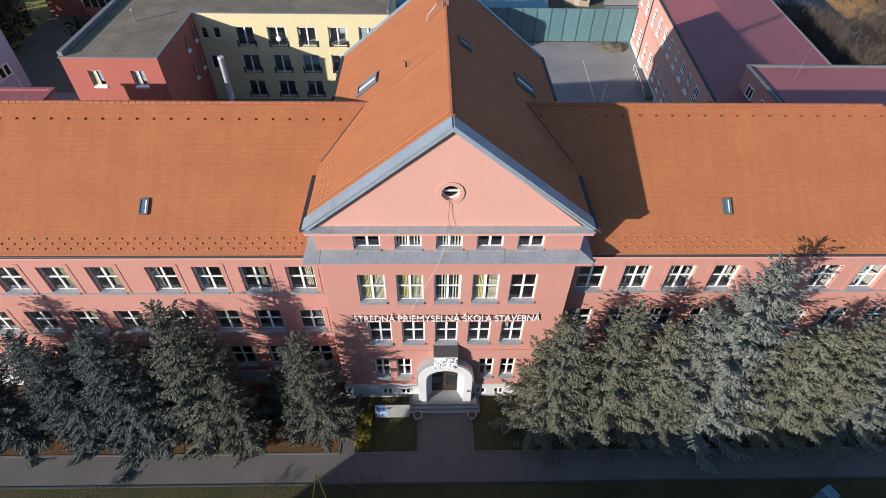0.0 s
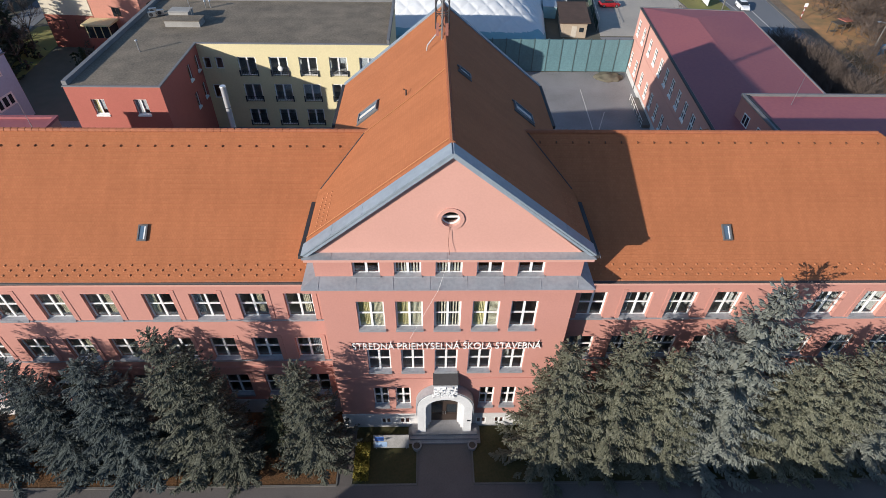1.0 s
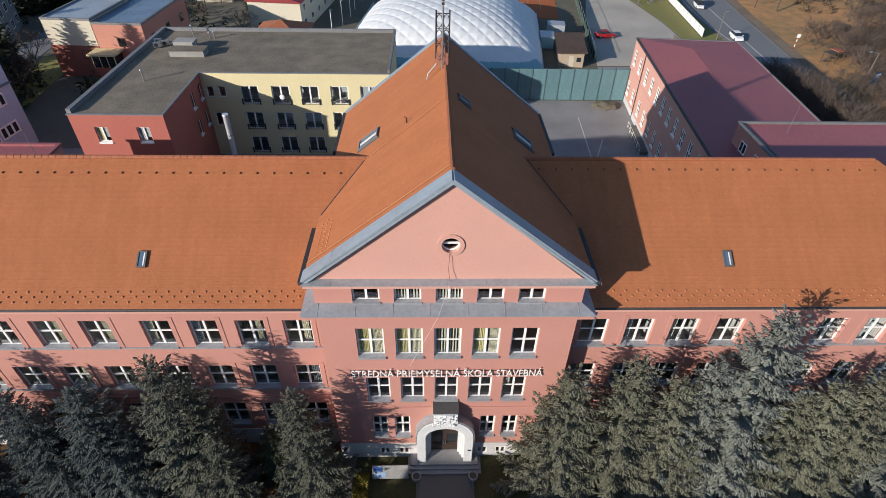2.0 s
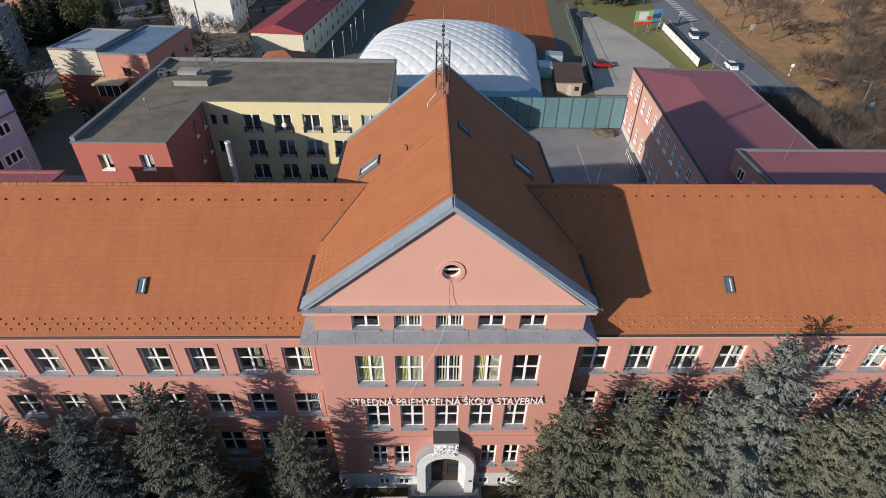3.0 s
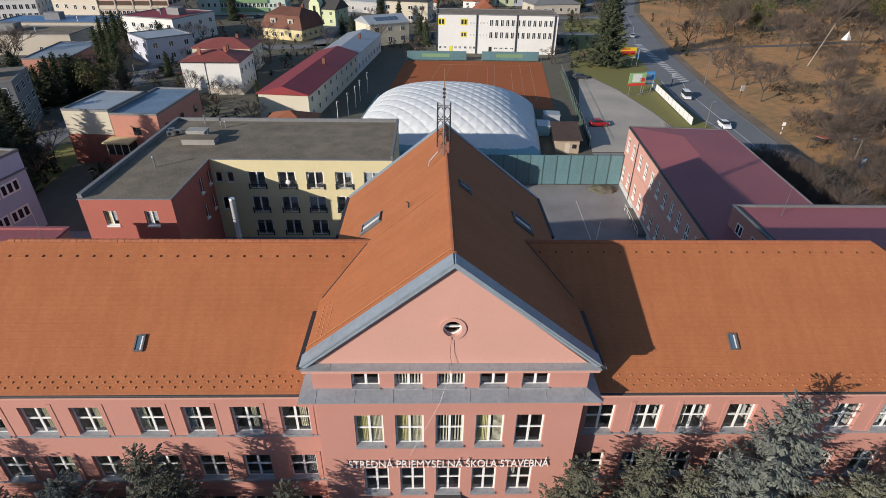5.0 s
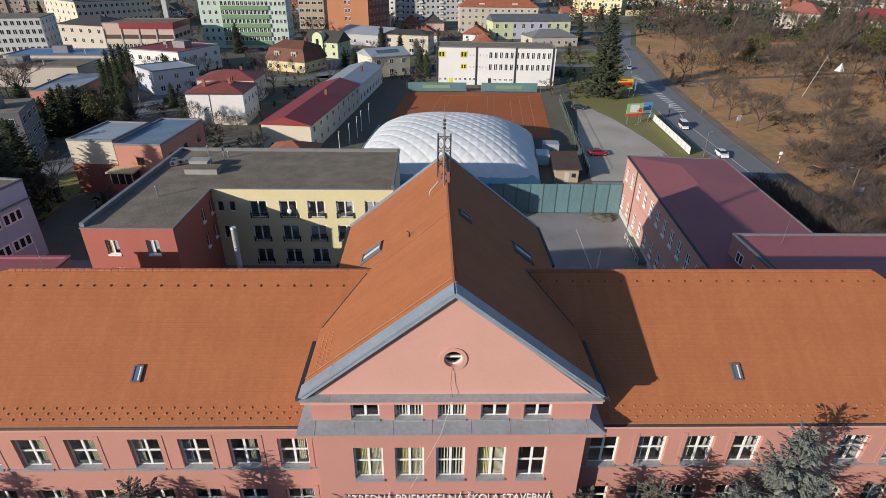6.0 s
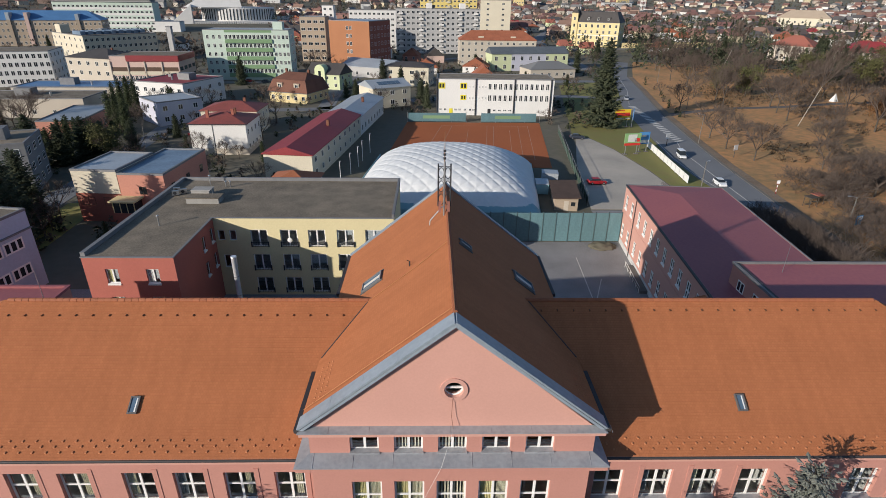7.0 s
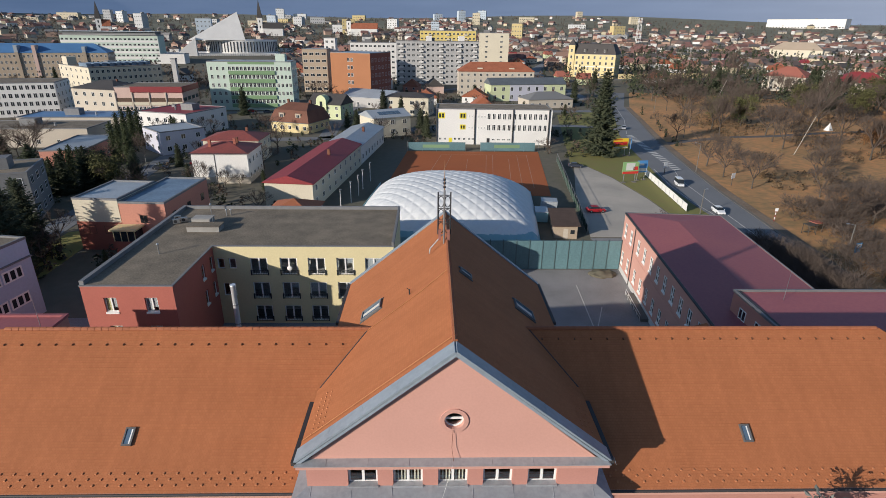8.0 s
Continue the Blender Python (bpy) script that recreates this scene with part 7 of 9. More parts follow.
# conifers of the town
TOWN_KITS = [spruce_mesh(41 + i, 14.0, 2.6, 20, 6, 0.46, 0.85, "crown", NEEDLE_DARK) for i in range(2)]
ROAD_KIT = spruce_mesh(47, 14.0, 2.9, 28, 8, 0.26, 0.46, "crown", NEEDLE_DARK, power=0.8)
THUJA_KIT = spruce_mesh(51, 9.0, 1.3, 19, 6, 0.36, 0.50, "crown", THUJA, power=0.35, sag=-0.6)
for x, y, h, w in [(54.6, 153.0, 26, 1.35), (-64.5, 57.5, 15, 1.25), (-69.2, 68.5, 13.3, 1.5), (-67.8, 63.0, 13.2, 1.55), (-72, 50, 16, 1.2), (-74.5, 115, 9, 1.4), (-75, 75, 12, 1.3), (-83.6, 110.5, 10.5, 1.75), (-86.8, 106, 9.5, 1.7), (-80.6, 113, 9, 1.8)]:
    spruce(ROAD_KIT, x, y, h, 14.0, w, x * 7 % 360, "tall dark green spruce standing among the houses" if h < 20 else "very tall dark spruce beside the road", "town conifers")
random.seed(8)
for x, y, h in [(-92, 113, 8), (-89.5, 113.5, 9), (-86.5, 113, 9.5), (-84, 114, 8.5), (-94.5, 113.6, 7), (-103, 166, 11), (-100, 165, 12), (-97, 163.5, 11.5), (-106.5, 168, 10), (-88, 168, 9), (-86, 166, 8.5), (-93.5, 141, 11), (-91, 139.5, 10.5), (-88, 138.5, 11), (-84, 131, 10), (-99, 129, 7), (-101.5, 129, 6), (-41, 110, 5), (-53.5, 62.5, 3.4)]:
    spruce(THUJA_KIT, x, y, h, 9.0, random.uniform(0.9, 1.2), random.uniform(0, 360), "slender dark thuja in a garden row", "thujas")


def bare_tree_mesh(seed, h, spread, depth=5, first=0.28, name="crown", thin=1.0, least=0.019, fine=7, reach=0.25):
    """A leafless tree: trunk and limbs by forking tubes, ending in sprays of hair-thin twigs."""
    rnd = random.Random(seed)
    tv, tf, cv, cf = [], [], [], []

    def seg(vs, fs, a, b, ra, rb, sides):
        d = (b - a).normalized()
        u = d.orthogonal().normalized()
        w = d.cross(u)
        i0 = len(vs)
        for p, r in ((a, ra), (b, rb)):
            vs.extend([p + (u * math.cos(k * math.tau / sides) + w * math.sin(k * math.tau / sides)) * r for k in range(sides)])
        fs.extend([(i0 + k, i0 + (k + 1) % sides, i0 + sides + (k + 1) % sides, i0 + sides + k) for k in range(sides)])

    def twigs(p, q, d, L):
        for k in range(fine):
            o = p.lerp(q, rnd.uniform(0.2, 1.0))
            e = (d + Vector((rnd.uniform(-1, 1), rnd.uniform(-1, 1), rnd.uniform(-0.4, 0.8))) * 0.9).normalized() * L * rnd.uniform(0.6, 1.3)
            w = e.cross(Vector((rnd.uniform(-1, 1), rnd.uniform(-1, 1), rnd.uniform(-1, 1)))).normalized() * least * 0.75
            i0 = len(cv)
            cv.extend([o - w, o + w, o + e])
            cf.append((i0, i0 + 1, i0 + 2))

    def grow(p, d, L, r, lev):
        q = p + d * L
        r = max(r, least)
        seg(cv, cf, p, q, r, max(least * 0.7, r * 0.68), 4 if lev < 2 else 3)
        if lev >= depth - 1:
            twigs(p, q, d, L * 1.1)
        if lev >= depth:
            return
        for k in range(3):
            nd = d + Vector((rnd.uniform(-1, 1), rnd.uniform(-1, 1), rnd.uniform(-0.25, 0.6))) * spread
            nd.normalize()
            at = q if k < 2 else p.lerp(q, rnd.uniform(0.35, 0.9))
            grow(at, nd, L * rnd.uniform(0.60, 0.84), r * rnd.uniform(0.5, 0.66), lev + 1)

    r0 = h * 0.018 * thin
    top = Vector((rnd.uniform(-0.3, 0.3), rnd.uniform(-0.3, 0.3), h * first))
    seg(tv, tf, Vector((0, 0, -0.1)), top, r0, r0 * 0.75, 7)
    for k in range(5):
        a = k * math.tau / 5 + rnd.uniform(-0.5, 0.5)
        d = Vector((math.cos(a), math.sin(a), rnd.uniform(0.7, 1.9))).normalized()
        grow(top, d, h * reach, r0 * 0.6, 1)
    return raw("trunk", tv, tf, BARK, True), raw(name, cv, cf, TWIG)


BARE = [bare_tree_mesh(60 + i, 10.0, 0.72, depth=5, first=0.22, least=0.016, fine=7, reach=0.24) for i in range(5)]
TOWN_BARE = [bare_tree_mesh(64 + i, 10.0, 0.66, depth=4, least=0.024, fine=4) for i in range(3)]
PARK_BARE = [bare_tree_mesh(70 + i, 10.0, 0.55, depth=4, first=0.32, least=0.018, fine=9) for i in range(3)]
LOW_SHRUB = [bare_tree_mesh(84 + i, 4.0, 0.85, depth=3, first=0.05, thin=0.5, least=0.014, fine=12, reach=0.3) for i in range(3)]
SHRUB = [bare_tree_mesh(80 + i, 4.0, 0.85, depth=4, first=0.05, thin=0.5, least=0.010, fine=6, reach=0.3) for i in range(3)]
_b = bare_tree_mesh(77, 10.0, 0.45, depth=5, first=0.62, thin=0.4)
BIRCH_KIT = (recolour(_b[0], BIRCH), _b[1])


def bare_tree(kit, x, y, h, base, turn, label, group, name="bare_tree", wide=1.0, lean=0.0):
    s = h / base
    th = thing(name, label, "tree" if name != "bare_shrub" else "shrub", group)
    th.matrix_basis = pose(x, y, rise(x, y), 0, lean, turn) @ Matrix.Diagonal((s * wide, s * wide, s, 1))
    part("trunk", kit[0], None, th)
    part("crown", kit[1], None, th)
    return th


random.seed(17)
g = "bare trees of the park"
fixed = [(83, 138, 9), (81.5, 125, 9), (122, 164, 11), (122.7, 143, 8), (140.4, 147.5, 13), (83.2, 113.5, 9), (92, 181, 9), (86, 86, 8), (94, 86, 8), (96, 106, 7), (120.5, 155.2, 14), (158.7, 287.5, 14), (104, 120, 8), (112, 128, 7), (150, 175, 13), (131, 190, 11), (117, 205, 12), (140, 230, 14), (165, 210, 12), (185, 190, 13), (200, 165, 13), (150, 120, 9), (165, 140, 11), (120, 240, 12), (135, 265, 12), (160, 250, 11), (185, 240, 12), (210, 220, 14), (225, 190, 12), (240, 160, 12), (128, 300, 12), (150, 320, 13), (175, 305, 12), (200, 280, 13), (230, 260, 13), (255, 225, 14), (270, 190, 13), (150, 350, 13), (180, 345, 13), (215, 320, 13), (250, 300, 13), (285, 265, 14), (310, 220, 13)]
for i, (x, y, h) in enumerate(fixed):
    birch = (x, y) in ((120.5, 155.2), (158.7, 287.5), (210, 220))
    bare_tree(BIRCH_KIT if birch else BARE[i % 5], x, y, h * (1.55 if birch else 1.3), 10.0, 0 if birch else random.uniform(0, 360), "pale leaning birch with bare twigs" if birch else "bare brown deciduous tree on the leaf-covered slope", g, wide=0.6 if birch else random.uniform(0.9, 1.25), lean=17 if birch else 0)
for i in range(150):
    if i < 90:
        x, y = random.uniform(70, 112), random.uniform(46, 98)
        if x < 77 + (y - 67) * 0.2 and y > 60:
            x += 8
    else:
        y = random.uniform(100, 330)
        x = 92 + (y - 100) * 0.28 + random.uniform(3, 120)
    bare_tree((SHRUB if i < 45 else LOW_SHRUB)[i % 3], x, y, random.uniform(3.0, 6.5), 4.0, random.uniform(0, 360), "leafless brown thicket shrub", "park thickets", "bare_shrub", random.uniform(1.0, 1.6))
# evergreens and rusty crowns in the park
for x, y, h in [(205, 260, 17), (222, 300, 19), (258, 255, 18), (275, 240, 16), (240, 330, 18), (300, 280, 18), (180, 330, 16), (100, 300, 14)]:
    spruce(TOWN_KITS[x % 2], x, y, h, 14.0, 1.2, x * 11 % 360, "dark conifer among the bare park trees", "park conifers")


def leafy_mesh(seed, h, r, n, size, material, foot=0.25):
    """A loose crown of folded leaf clumps with gaps."""
    rnd = np.random.RandomState(seed)
    vs, fs = [], []
    cents = [(rnd.normal(0, r * 0.45), rnd.normal(0, r * 0.45), h * (foot + (1 - foot) * rnd.uniform(0.1, 0.95))) for _ in range(16)]
    for i in range(n):
        c = np.array(cents[i % 16]) + rnd.normal(0, 1, 3) * r * 0.22
        d, w = rnd.normal(0, 1, 3), rnd.normal(0, 1, 3)
        d /= np.linalg.norm(d)
        w = np.cross(d, w)
        w /= np.linalg.norm(w)
        nn = np.cross(d, w)
        s = size * rnd.uniform(0.6, 1.4)
        i0 = len(vs)
        vs += [c - d * s, c + w * s * 0.5 + nn * s * 0.2, c + d * s, c - w * s * 0.5 + nn * s * 0.2]
        fs += [(i0, i0 + 1, i0 + 2), (i0, i0 + 2, i0 + 3)]
    return raw("leaves", vs, fs, material)


LEAFY = [leafy_mesh(90, 10, 4, 2600, 0.32, RUST), leafy_mesh(91, 10, 4, 2600, 0.32, MOSSY)]
for i, (x, y, h) in enumerate([(152, 158, 12), (162, 170, 11), (200, 235, 14), (126, 222, 11), (134, 214, 12), (190, 262, 13), (246, 282, 15)]):
    k = 0 if i < 2 else 1
    t = bare_tree(BARE[i % 5], x, y, h, 10.0, i * 50, "tree still holding rusty brown leaves" if k == 0 else "tree with yellowish green tufts in its crown", "leafy park trees")
    part("leaves", LEAFY[k], None, t)
t = bare_tree(BARE[2], -78.0, 109.5, 8.6, 10.0, 70, "broad tree with withered olive-brown leaves among the gardens", "garden trees", wide=1.05)
part("leaves", LEAFY[1], None, t)
for x, y, h in ((-56.5, 110.5, 8.0), (-51.0, 111.5, 5.5), (-47.5, 112, 4.5)):
    bare_tree(BARE[int(h * 2) % 5], x, y, h, 10.0, x * 31 % 360, "thin bare tree before the white villa", "garden trees", wide=0.9)
bare_tree(BIRCH_KIT, -76.5, 124.5, 8.5, 10.0, 40, "pale birch with bare twigs beside a parking place", "garden trees", wide=0.8)
# hedge by the entrance
rnd = np.random.RandomState(4)
vs, fs = [], []
for i in range(2600):
    c = np.array([rnd.uniform(-5.2, -4.15), rnd.uniform(-4.05, -1.25), 0])
    c[2] = rnd.uniform(0.08, 0.75) * (0.75 + 0.25 * math.sin(c[1] * 5 + c[0] * 3))
    d, w = rnd.normal(0, 1, 3), rnd.normal(0, 1, 3)
    d /= np.linalg.norm(d)
    w = np.cross(d, w)
    w /= np.linalg.norm(w)
    s = rnd.uniform(0.05, 0.10)
    i0 = len(vs)
    vs += [c - d * s, c + w * s * 0.5, c + d * s, c - w * s * 0.5]
    fs += [(i0, i0 + 1, i0 + 2, i0 + 3)]
tagged(new("hedge", raw("hedge", vs, fs, HEDGE)), "low yellowish green hedge beside the entrance lawn", "hedge", kind="stuff")
# dry shrubs by the footpath
for x, y, s in [(-10.8, -6.9, 1.0), (-4.6, -6.75, 1.3), (-3.2, -7.0, 1.1), (12, -7.2, 1.0), (20.5, -7.2, 0.9), (-22, -7.0, 1.0)]:
    bare_tree(SHRUB[int(abs(x)) % 3], x, y, s, 4.0, x * 40 % 360, "small dry leafless shrub beside the footpath", "dry shrubs", "bare_shrub", 1.3)

# dense brown thickets on the lower slope of the park
random.seed(61)
for k in range(40):
    f = random.random()
    x, y = 70 + 42 * f + random.uniform(-3, 9), 66 + 44 * f + random.uniform(-4, 8)
    if x > 74.5 + (y - 85) * 0.26 + 1.0:
        bare_tree(SHRUB[k % 3], x, y, random.uniform(2.6, 5.2), 4.0, random.uniform(0, 360), "leafless brown thicket shrub", "park thickets", "bare_shrub", random.uniform(1.2, 1.8))
random.seed(71)
for k in range(64):
    y = random.uniform(40, 68)
    x = random.uniform(53.4, 57.4) + (y - 44) * 0.10
    bare_tree(SHRUB[k % 3], x, y, random.uniform(6.6, 9.4) - max(0.0, y - 54) * 0.22, 4.0, random.uniform(0, 360), "leafless dark thicket between the classroom block and the road", "roadside thicket", "bare_shrub", random.uniform(1.0, 1.4))
for x, y, h in ((-118, 141, 13), (-124, 133, 11), (-112, 118, 9)):
    bare_tree(BARE[int(h) % 5], x, y, h, 10.0, x * 13 % 360, "broad bare brown tree among the old houses", "garden trees", wide=1.3)

# slender bare trees filling the upper park
random.seed(67)
for k in range(44):
    y = random.uniform(165, 400)
    x = 95 + (y - 165) * 0.24 + random.random() ** 1.2 * 190
    bare_tree(PARK_BARE[k % 3], x, y, random.uniform(8, 15), 10.0, random.uniform(0, 360), "slender bare tree in the upper park", "bare trees of the park", wide=random.uniform(0.7, 1.1))
# ---------------------------------------------------------------- the rest of the town
TAKEN = []
for o in list(scene.collection.objects):
    if o.parent is None and o.type == "EMPTY" and o.get("category") in ("building", "house", "shed", "dome", "school"):
        w = [c for c in o.children if c.name.startswith("wall")]
        if w:
            bb = [Vector(q) for q in w[0].bound_box]
            mid, rad = sum(bb, Vector()) / 8, (bb[6] - bb[0]).to_2d().length / 2
            TAKEN.append((*(o.matrix_basis @ mid).to_2d(), rad))
TAKEN += [(-225, 620, 70), (-205, 545, 55), (-190, 490, 40), (58, 112, 12), (60, 140, 14), (66, 170, 15), (74, 205, 14), (10, 92, 34), (12, 132, 34), (45, 110, 26), (-20, 47, 30), (0, 10, 45), (33, 45, 32)]
ROAD_LINE = [Vector(p) for p in ((62, 80), (67, 107), (70.5, 132), (76, 170), (80, 192), (89, 228), (98.5, 272), (118, 341), (143, 432))]
STREETS = [
    ("street", [(-78, 36), (-73, 66), (-76, 100), (-80, 140), (-84, 172)], 5.5),
    ("street", [(-84, 172), (-40, 178), (-8, 196), (8, 205), (60, 210), (84, 200)], 6.0),
    ("street", [(-84, 172), (-130, 205), (-190, 195), (-260, 180)], 6.0),
    ("street", [(-110, 238), (-60, 246), (-20, 240), (20, 250), (90, 255)], 7.0),
    ("street", [(-38, 178), (-42, 246), (-10, 330), (80, 420), (140, 432)], 6.0),
    ("street", [(90, 300), (88, 420), (100, 520), (140, 640)], 9.0),
    ("street", [(143, 430), (230, 440), (330, 430), (470, 410)], 7.0),
]


def ribbon(pts, width, lift):
    """A strip of even width along a line, laid on the land."""
    bm = bmesh.new()
    fine = []
    for a, b in zip(pts, pts[1:]):
        a, b = Vector(a), Vector(b)
        n = max(1, int((b - a).length / 12))
        fine += [a.lerp(b, i / n) for i in range(n)]
    fine.append(Vector(pts[-1]))
    rows = []
    for i, p in enumerate(fine):
        d = (fine[min(i + 1, len(fine) - 1)] - fine[max(i - 1, 0)]).normalized()
        s = Vector((-d.y, d.x)) * width / 2
        rows.append([bm.verts.new((q.x, q.y, rise(q.x, q.y) + z)) for q, z in ((p - s, lift), (p + s, lift), (p + s, -0.3), (p - s, -0.3))])
    for a, b in zip(rows, rows[1:]):
        for k in range(4):
            bm.faces.new((a[k], a[(k + 1) % 4], b[(k + 1) % 4], b[k]))
    bm.faces.new(rows[0]), bm.faces.new(rows[-1])
    return bm


for i, (nm, pts, w) in enumerate(STREETS):
    solo("road_side_%d" % (i + 1), ribbon(pts, w, 0.05), ROAD, "grey asphalt side street between the houses", "road", "structure")
    ROAD_LINE += [Vector(p) for p in pts]


solo("park_path", ribbon([(82.5, 171), (95, 178), (115, 186), (134, 189), (160, 197), (200, 205)], 3.6, 0.09), PAVER, "grey asphalt path through the park", "path", "structure")


def near_line(x, y, gap):
    for nm, pts, w in STREETS:
        for a, b in zip(pts, pts[1:]):
            a, b, p = Vector(a), Vector(b), Vector((x, y))
            t = max(0, min(1, (p - a).dot(b - a) / (b - a).length_squared))
            if (a.lerp(b, t) - p).length < w / 2 + gap:
                return True
    for a, b in zip(ROAD_LINE[:8], ROAD_LINE[1:9]):
        p = Vector((x, y))
        t = max(0, min(1, (p - a).dot(b - a) / (b - a).length_squared))
        if (a.lerp(b, t) - p).length < 9 + gap:
            return True
    return False


def free(x, y, r):
    return all(math.hypot(x - a, y - b) > r + c for a, b, c in TAKEN)


def in_park(x, y):
    return x > 60 and y < 400 and x > 74 + (y - 85) * 0.22 - 4


random.seed(29)
WALLS = [C[k] for k in ("white", "cream", "beige", "pinkish", "grey", "lime", "white", "salmon")]
ROOFS = [ROOFTILE, ROOFTILE, ROOFRED, ROOFDARK, ROOFTILE, C["brick"], ROOFDARK]
protos = []
for i in range(9):
    w, d, h = random.uniform(9, 14), random.uniform(8, 11), random.choice((3.4, 4.5, 6.2))
    protos.append((building("family_house", "", "house", (2000 + i * 40 - w / 2, -900), (2000 + i * 40 + w / 2, -900), d, h, WALLS[i % 8], ("gable", "hip", "gable_y")[i % 3], ROOFS[i % 7], rows=1 if h < 5 else 2, cols=3, right_cols=2, win=(1.3, 1.4), roof_h=random.uniform(3.0, 4.5)), max(w, d) * 0.62))
NAMES = ["white house with an orange-red tiled gable roof", "cream house with an orange-red tiled roof", "beige house with a dark red roof", "pinkish house with a dark roof", "grey house with an orange-red tiled roof", "lime house with a brown roof", "white house with a dark roof", "salmon house with an orange-red roof", "white house with an orange tiled roof"]
used = 0
for k in range(2600):
    if used >= 108:
        break
    a = radians(random.uniform(-44, 44))
    r = random.uniform(170, 720) if k % 3 else random.uniform(330, 720)
    x, y = r * math.sin(a), r * math.cos(a)
    pr, rad = protos[k % 9]
    if not free(x, y, rad + 2) or near_line(x, y, rad) or in_park(x, y):
        continue
    TAKEN.append((x, y, rad))
    # rows of houses stand more or less square to one another
    ob = copy_thing(pr, pose(x, y, rise(x, y) - 0.1, 0, 0, random.choice((0, 90, 180, 270)) + random.uniform(-14, 14)))
    tagged(ob, NAMES[k % 9] + " in the town", "house", "family houses")
    used += 1
for pr, _ in protos:
    for o in (*pr.children_recursive, pr):
        bpy.data.objects.remove(o)

# bare and evergreen garden trees
random.seed(31)
n_t = 0
for k in range(3000):
    if n_t >= 190:
        break
    a = radians(random.uniform(-46, 42))
    r = random.uniform(75, 430)
    x, y = r * math.sin(a), r * math.cos(a)
    if y < 62 or in_park(x, y) or not free(x, y, 1.0) or near_line(x, y, 0.5):
        continue
    n_t += 1
    if random.random() < 0.16:
        spruce(random.choice(TOWN_KITS + [THUJA_KIT]), x, y, random.uniform(6, 13), 14.0, random.uniform(0.9, 1.5), random.uniform(0, 360), "dark evergreen in a town garden", "garden evergreens")
    else:
        bare_tree(TOWN_BARE[k % 3], x, y, random.uniform(4, 9), 10.0, random.uniform(0, 360), "bare brown garden tree among the houses", "garden trees", wide=random.uniform(0.9, 1.4))


# far houses, woods and blocks, past counting
def isle_mat(name, cols, rough=0.85):
    """A palette that changes from piece to piece of one mesh."""
    m = bpy.data.materials.new(name)
    m.use_nodes = True
    nt = m.node_tree
    bs = nt.nodes["Principled BSDF"]
    bs.inputs["Roughness"].default_value = rough
    geo, ramp = nt.nodes.new("ShaderNodeNewGeometry"), nt.nodes.new("ShaderNodeValToRGB")
    ramp.color_ramp.interpolation = "CONSTANT"
    el = ramp.color_ramp.elements
    while len(el) < len(cols):
        el.new(1.0)
    for i, c in enumerate(cols):
        el[i].position = i / len(cols)
        el[i].color = (*c, 1)
    nt.links.new(geo.outputs["Random Per Island"], ramp.inputs[0])
    nt.links.new(ramp.outputs[0], bs.inputs["Base Color"])
    return m


FAR_WALL = isle_mat("far_house_walls", [(0.62, 0.60, 0.57), (0.45, 0.40, 0.33), (0.40, 0.34, 0.29), (0.50, 0.43, 0.30), (0.55, 0.54, 0.52), (0.40, 0.27, 0.21), (0.34, 0.33, 0.32)])
FAR_ROOF = isle_mat("far_house_roofs", [(0.22, 0.115, 0.09), (0.17, 0.085, 0.075), (0.23, 0.14, 0.105), (0.13, 0.095, 0.082), (0.085, 0.08, 0.08), (0.18, 0.095, 0.08), (0.20, 0.19, 0.185)])
FAR_TREE = leaf_mat("far_wood_clumps", (0.085, 0.068, 0.055), (0.16, 0.115, 0.085))
FAR_FIR = leaf_mat("far_fir_clumps", (0.036, 0.046, 0.026), (0.07, 0.078, 0.045))
random.seed(37)
wv, wf_, rv, rf = [], [], [], []
spots = []


def add_box(vs, fs, x, y, z, w, d, h, a):
    c, s = math.cos(a), math.sin(a)
    i0 = len(vs)
    for zz in (z - 2, z + h):
        for px, py in ((-w, -d), (w, -d), (w, d), (-w, d)):
            vs.append((x + px * c - py * s, y + px * s + py * c, zz))
    for k in range(4):
        fs.append((i0 + k, i0 + (k + 1) % 4, i0 + 4 + (k + 1) % 4, i0 + 4 + k))
    fs.append((i0 + 4, i0 + 5, i0 + 6, i0 + 7))


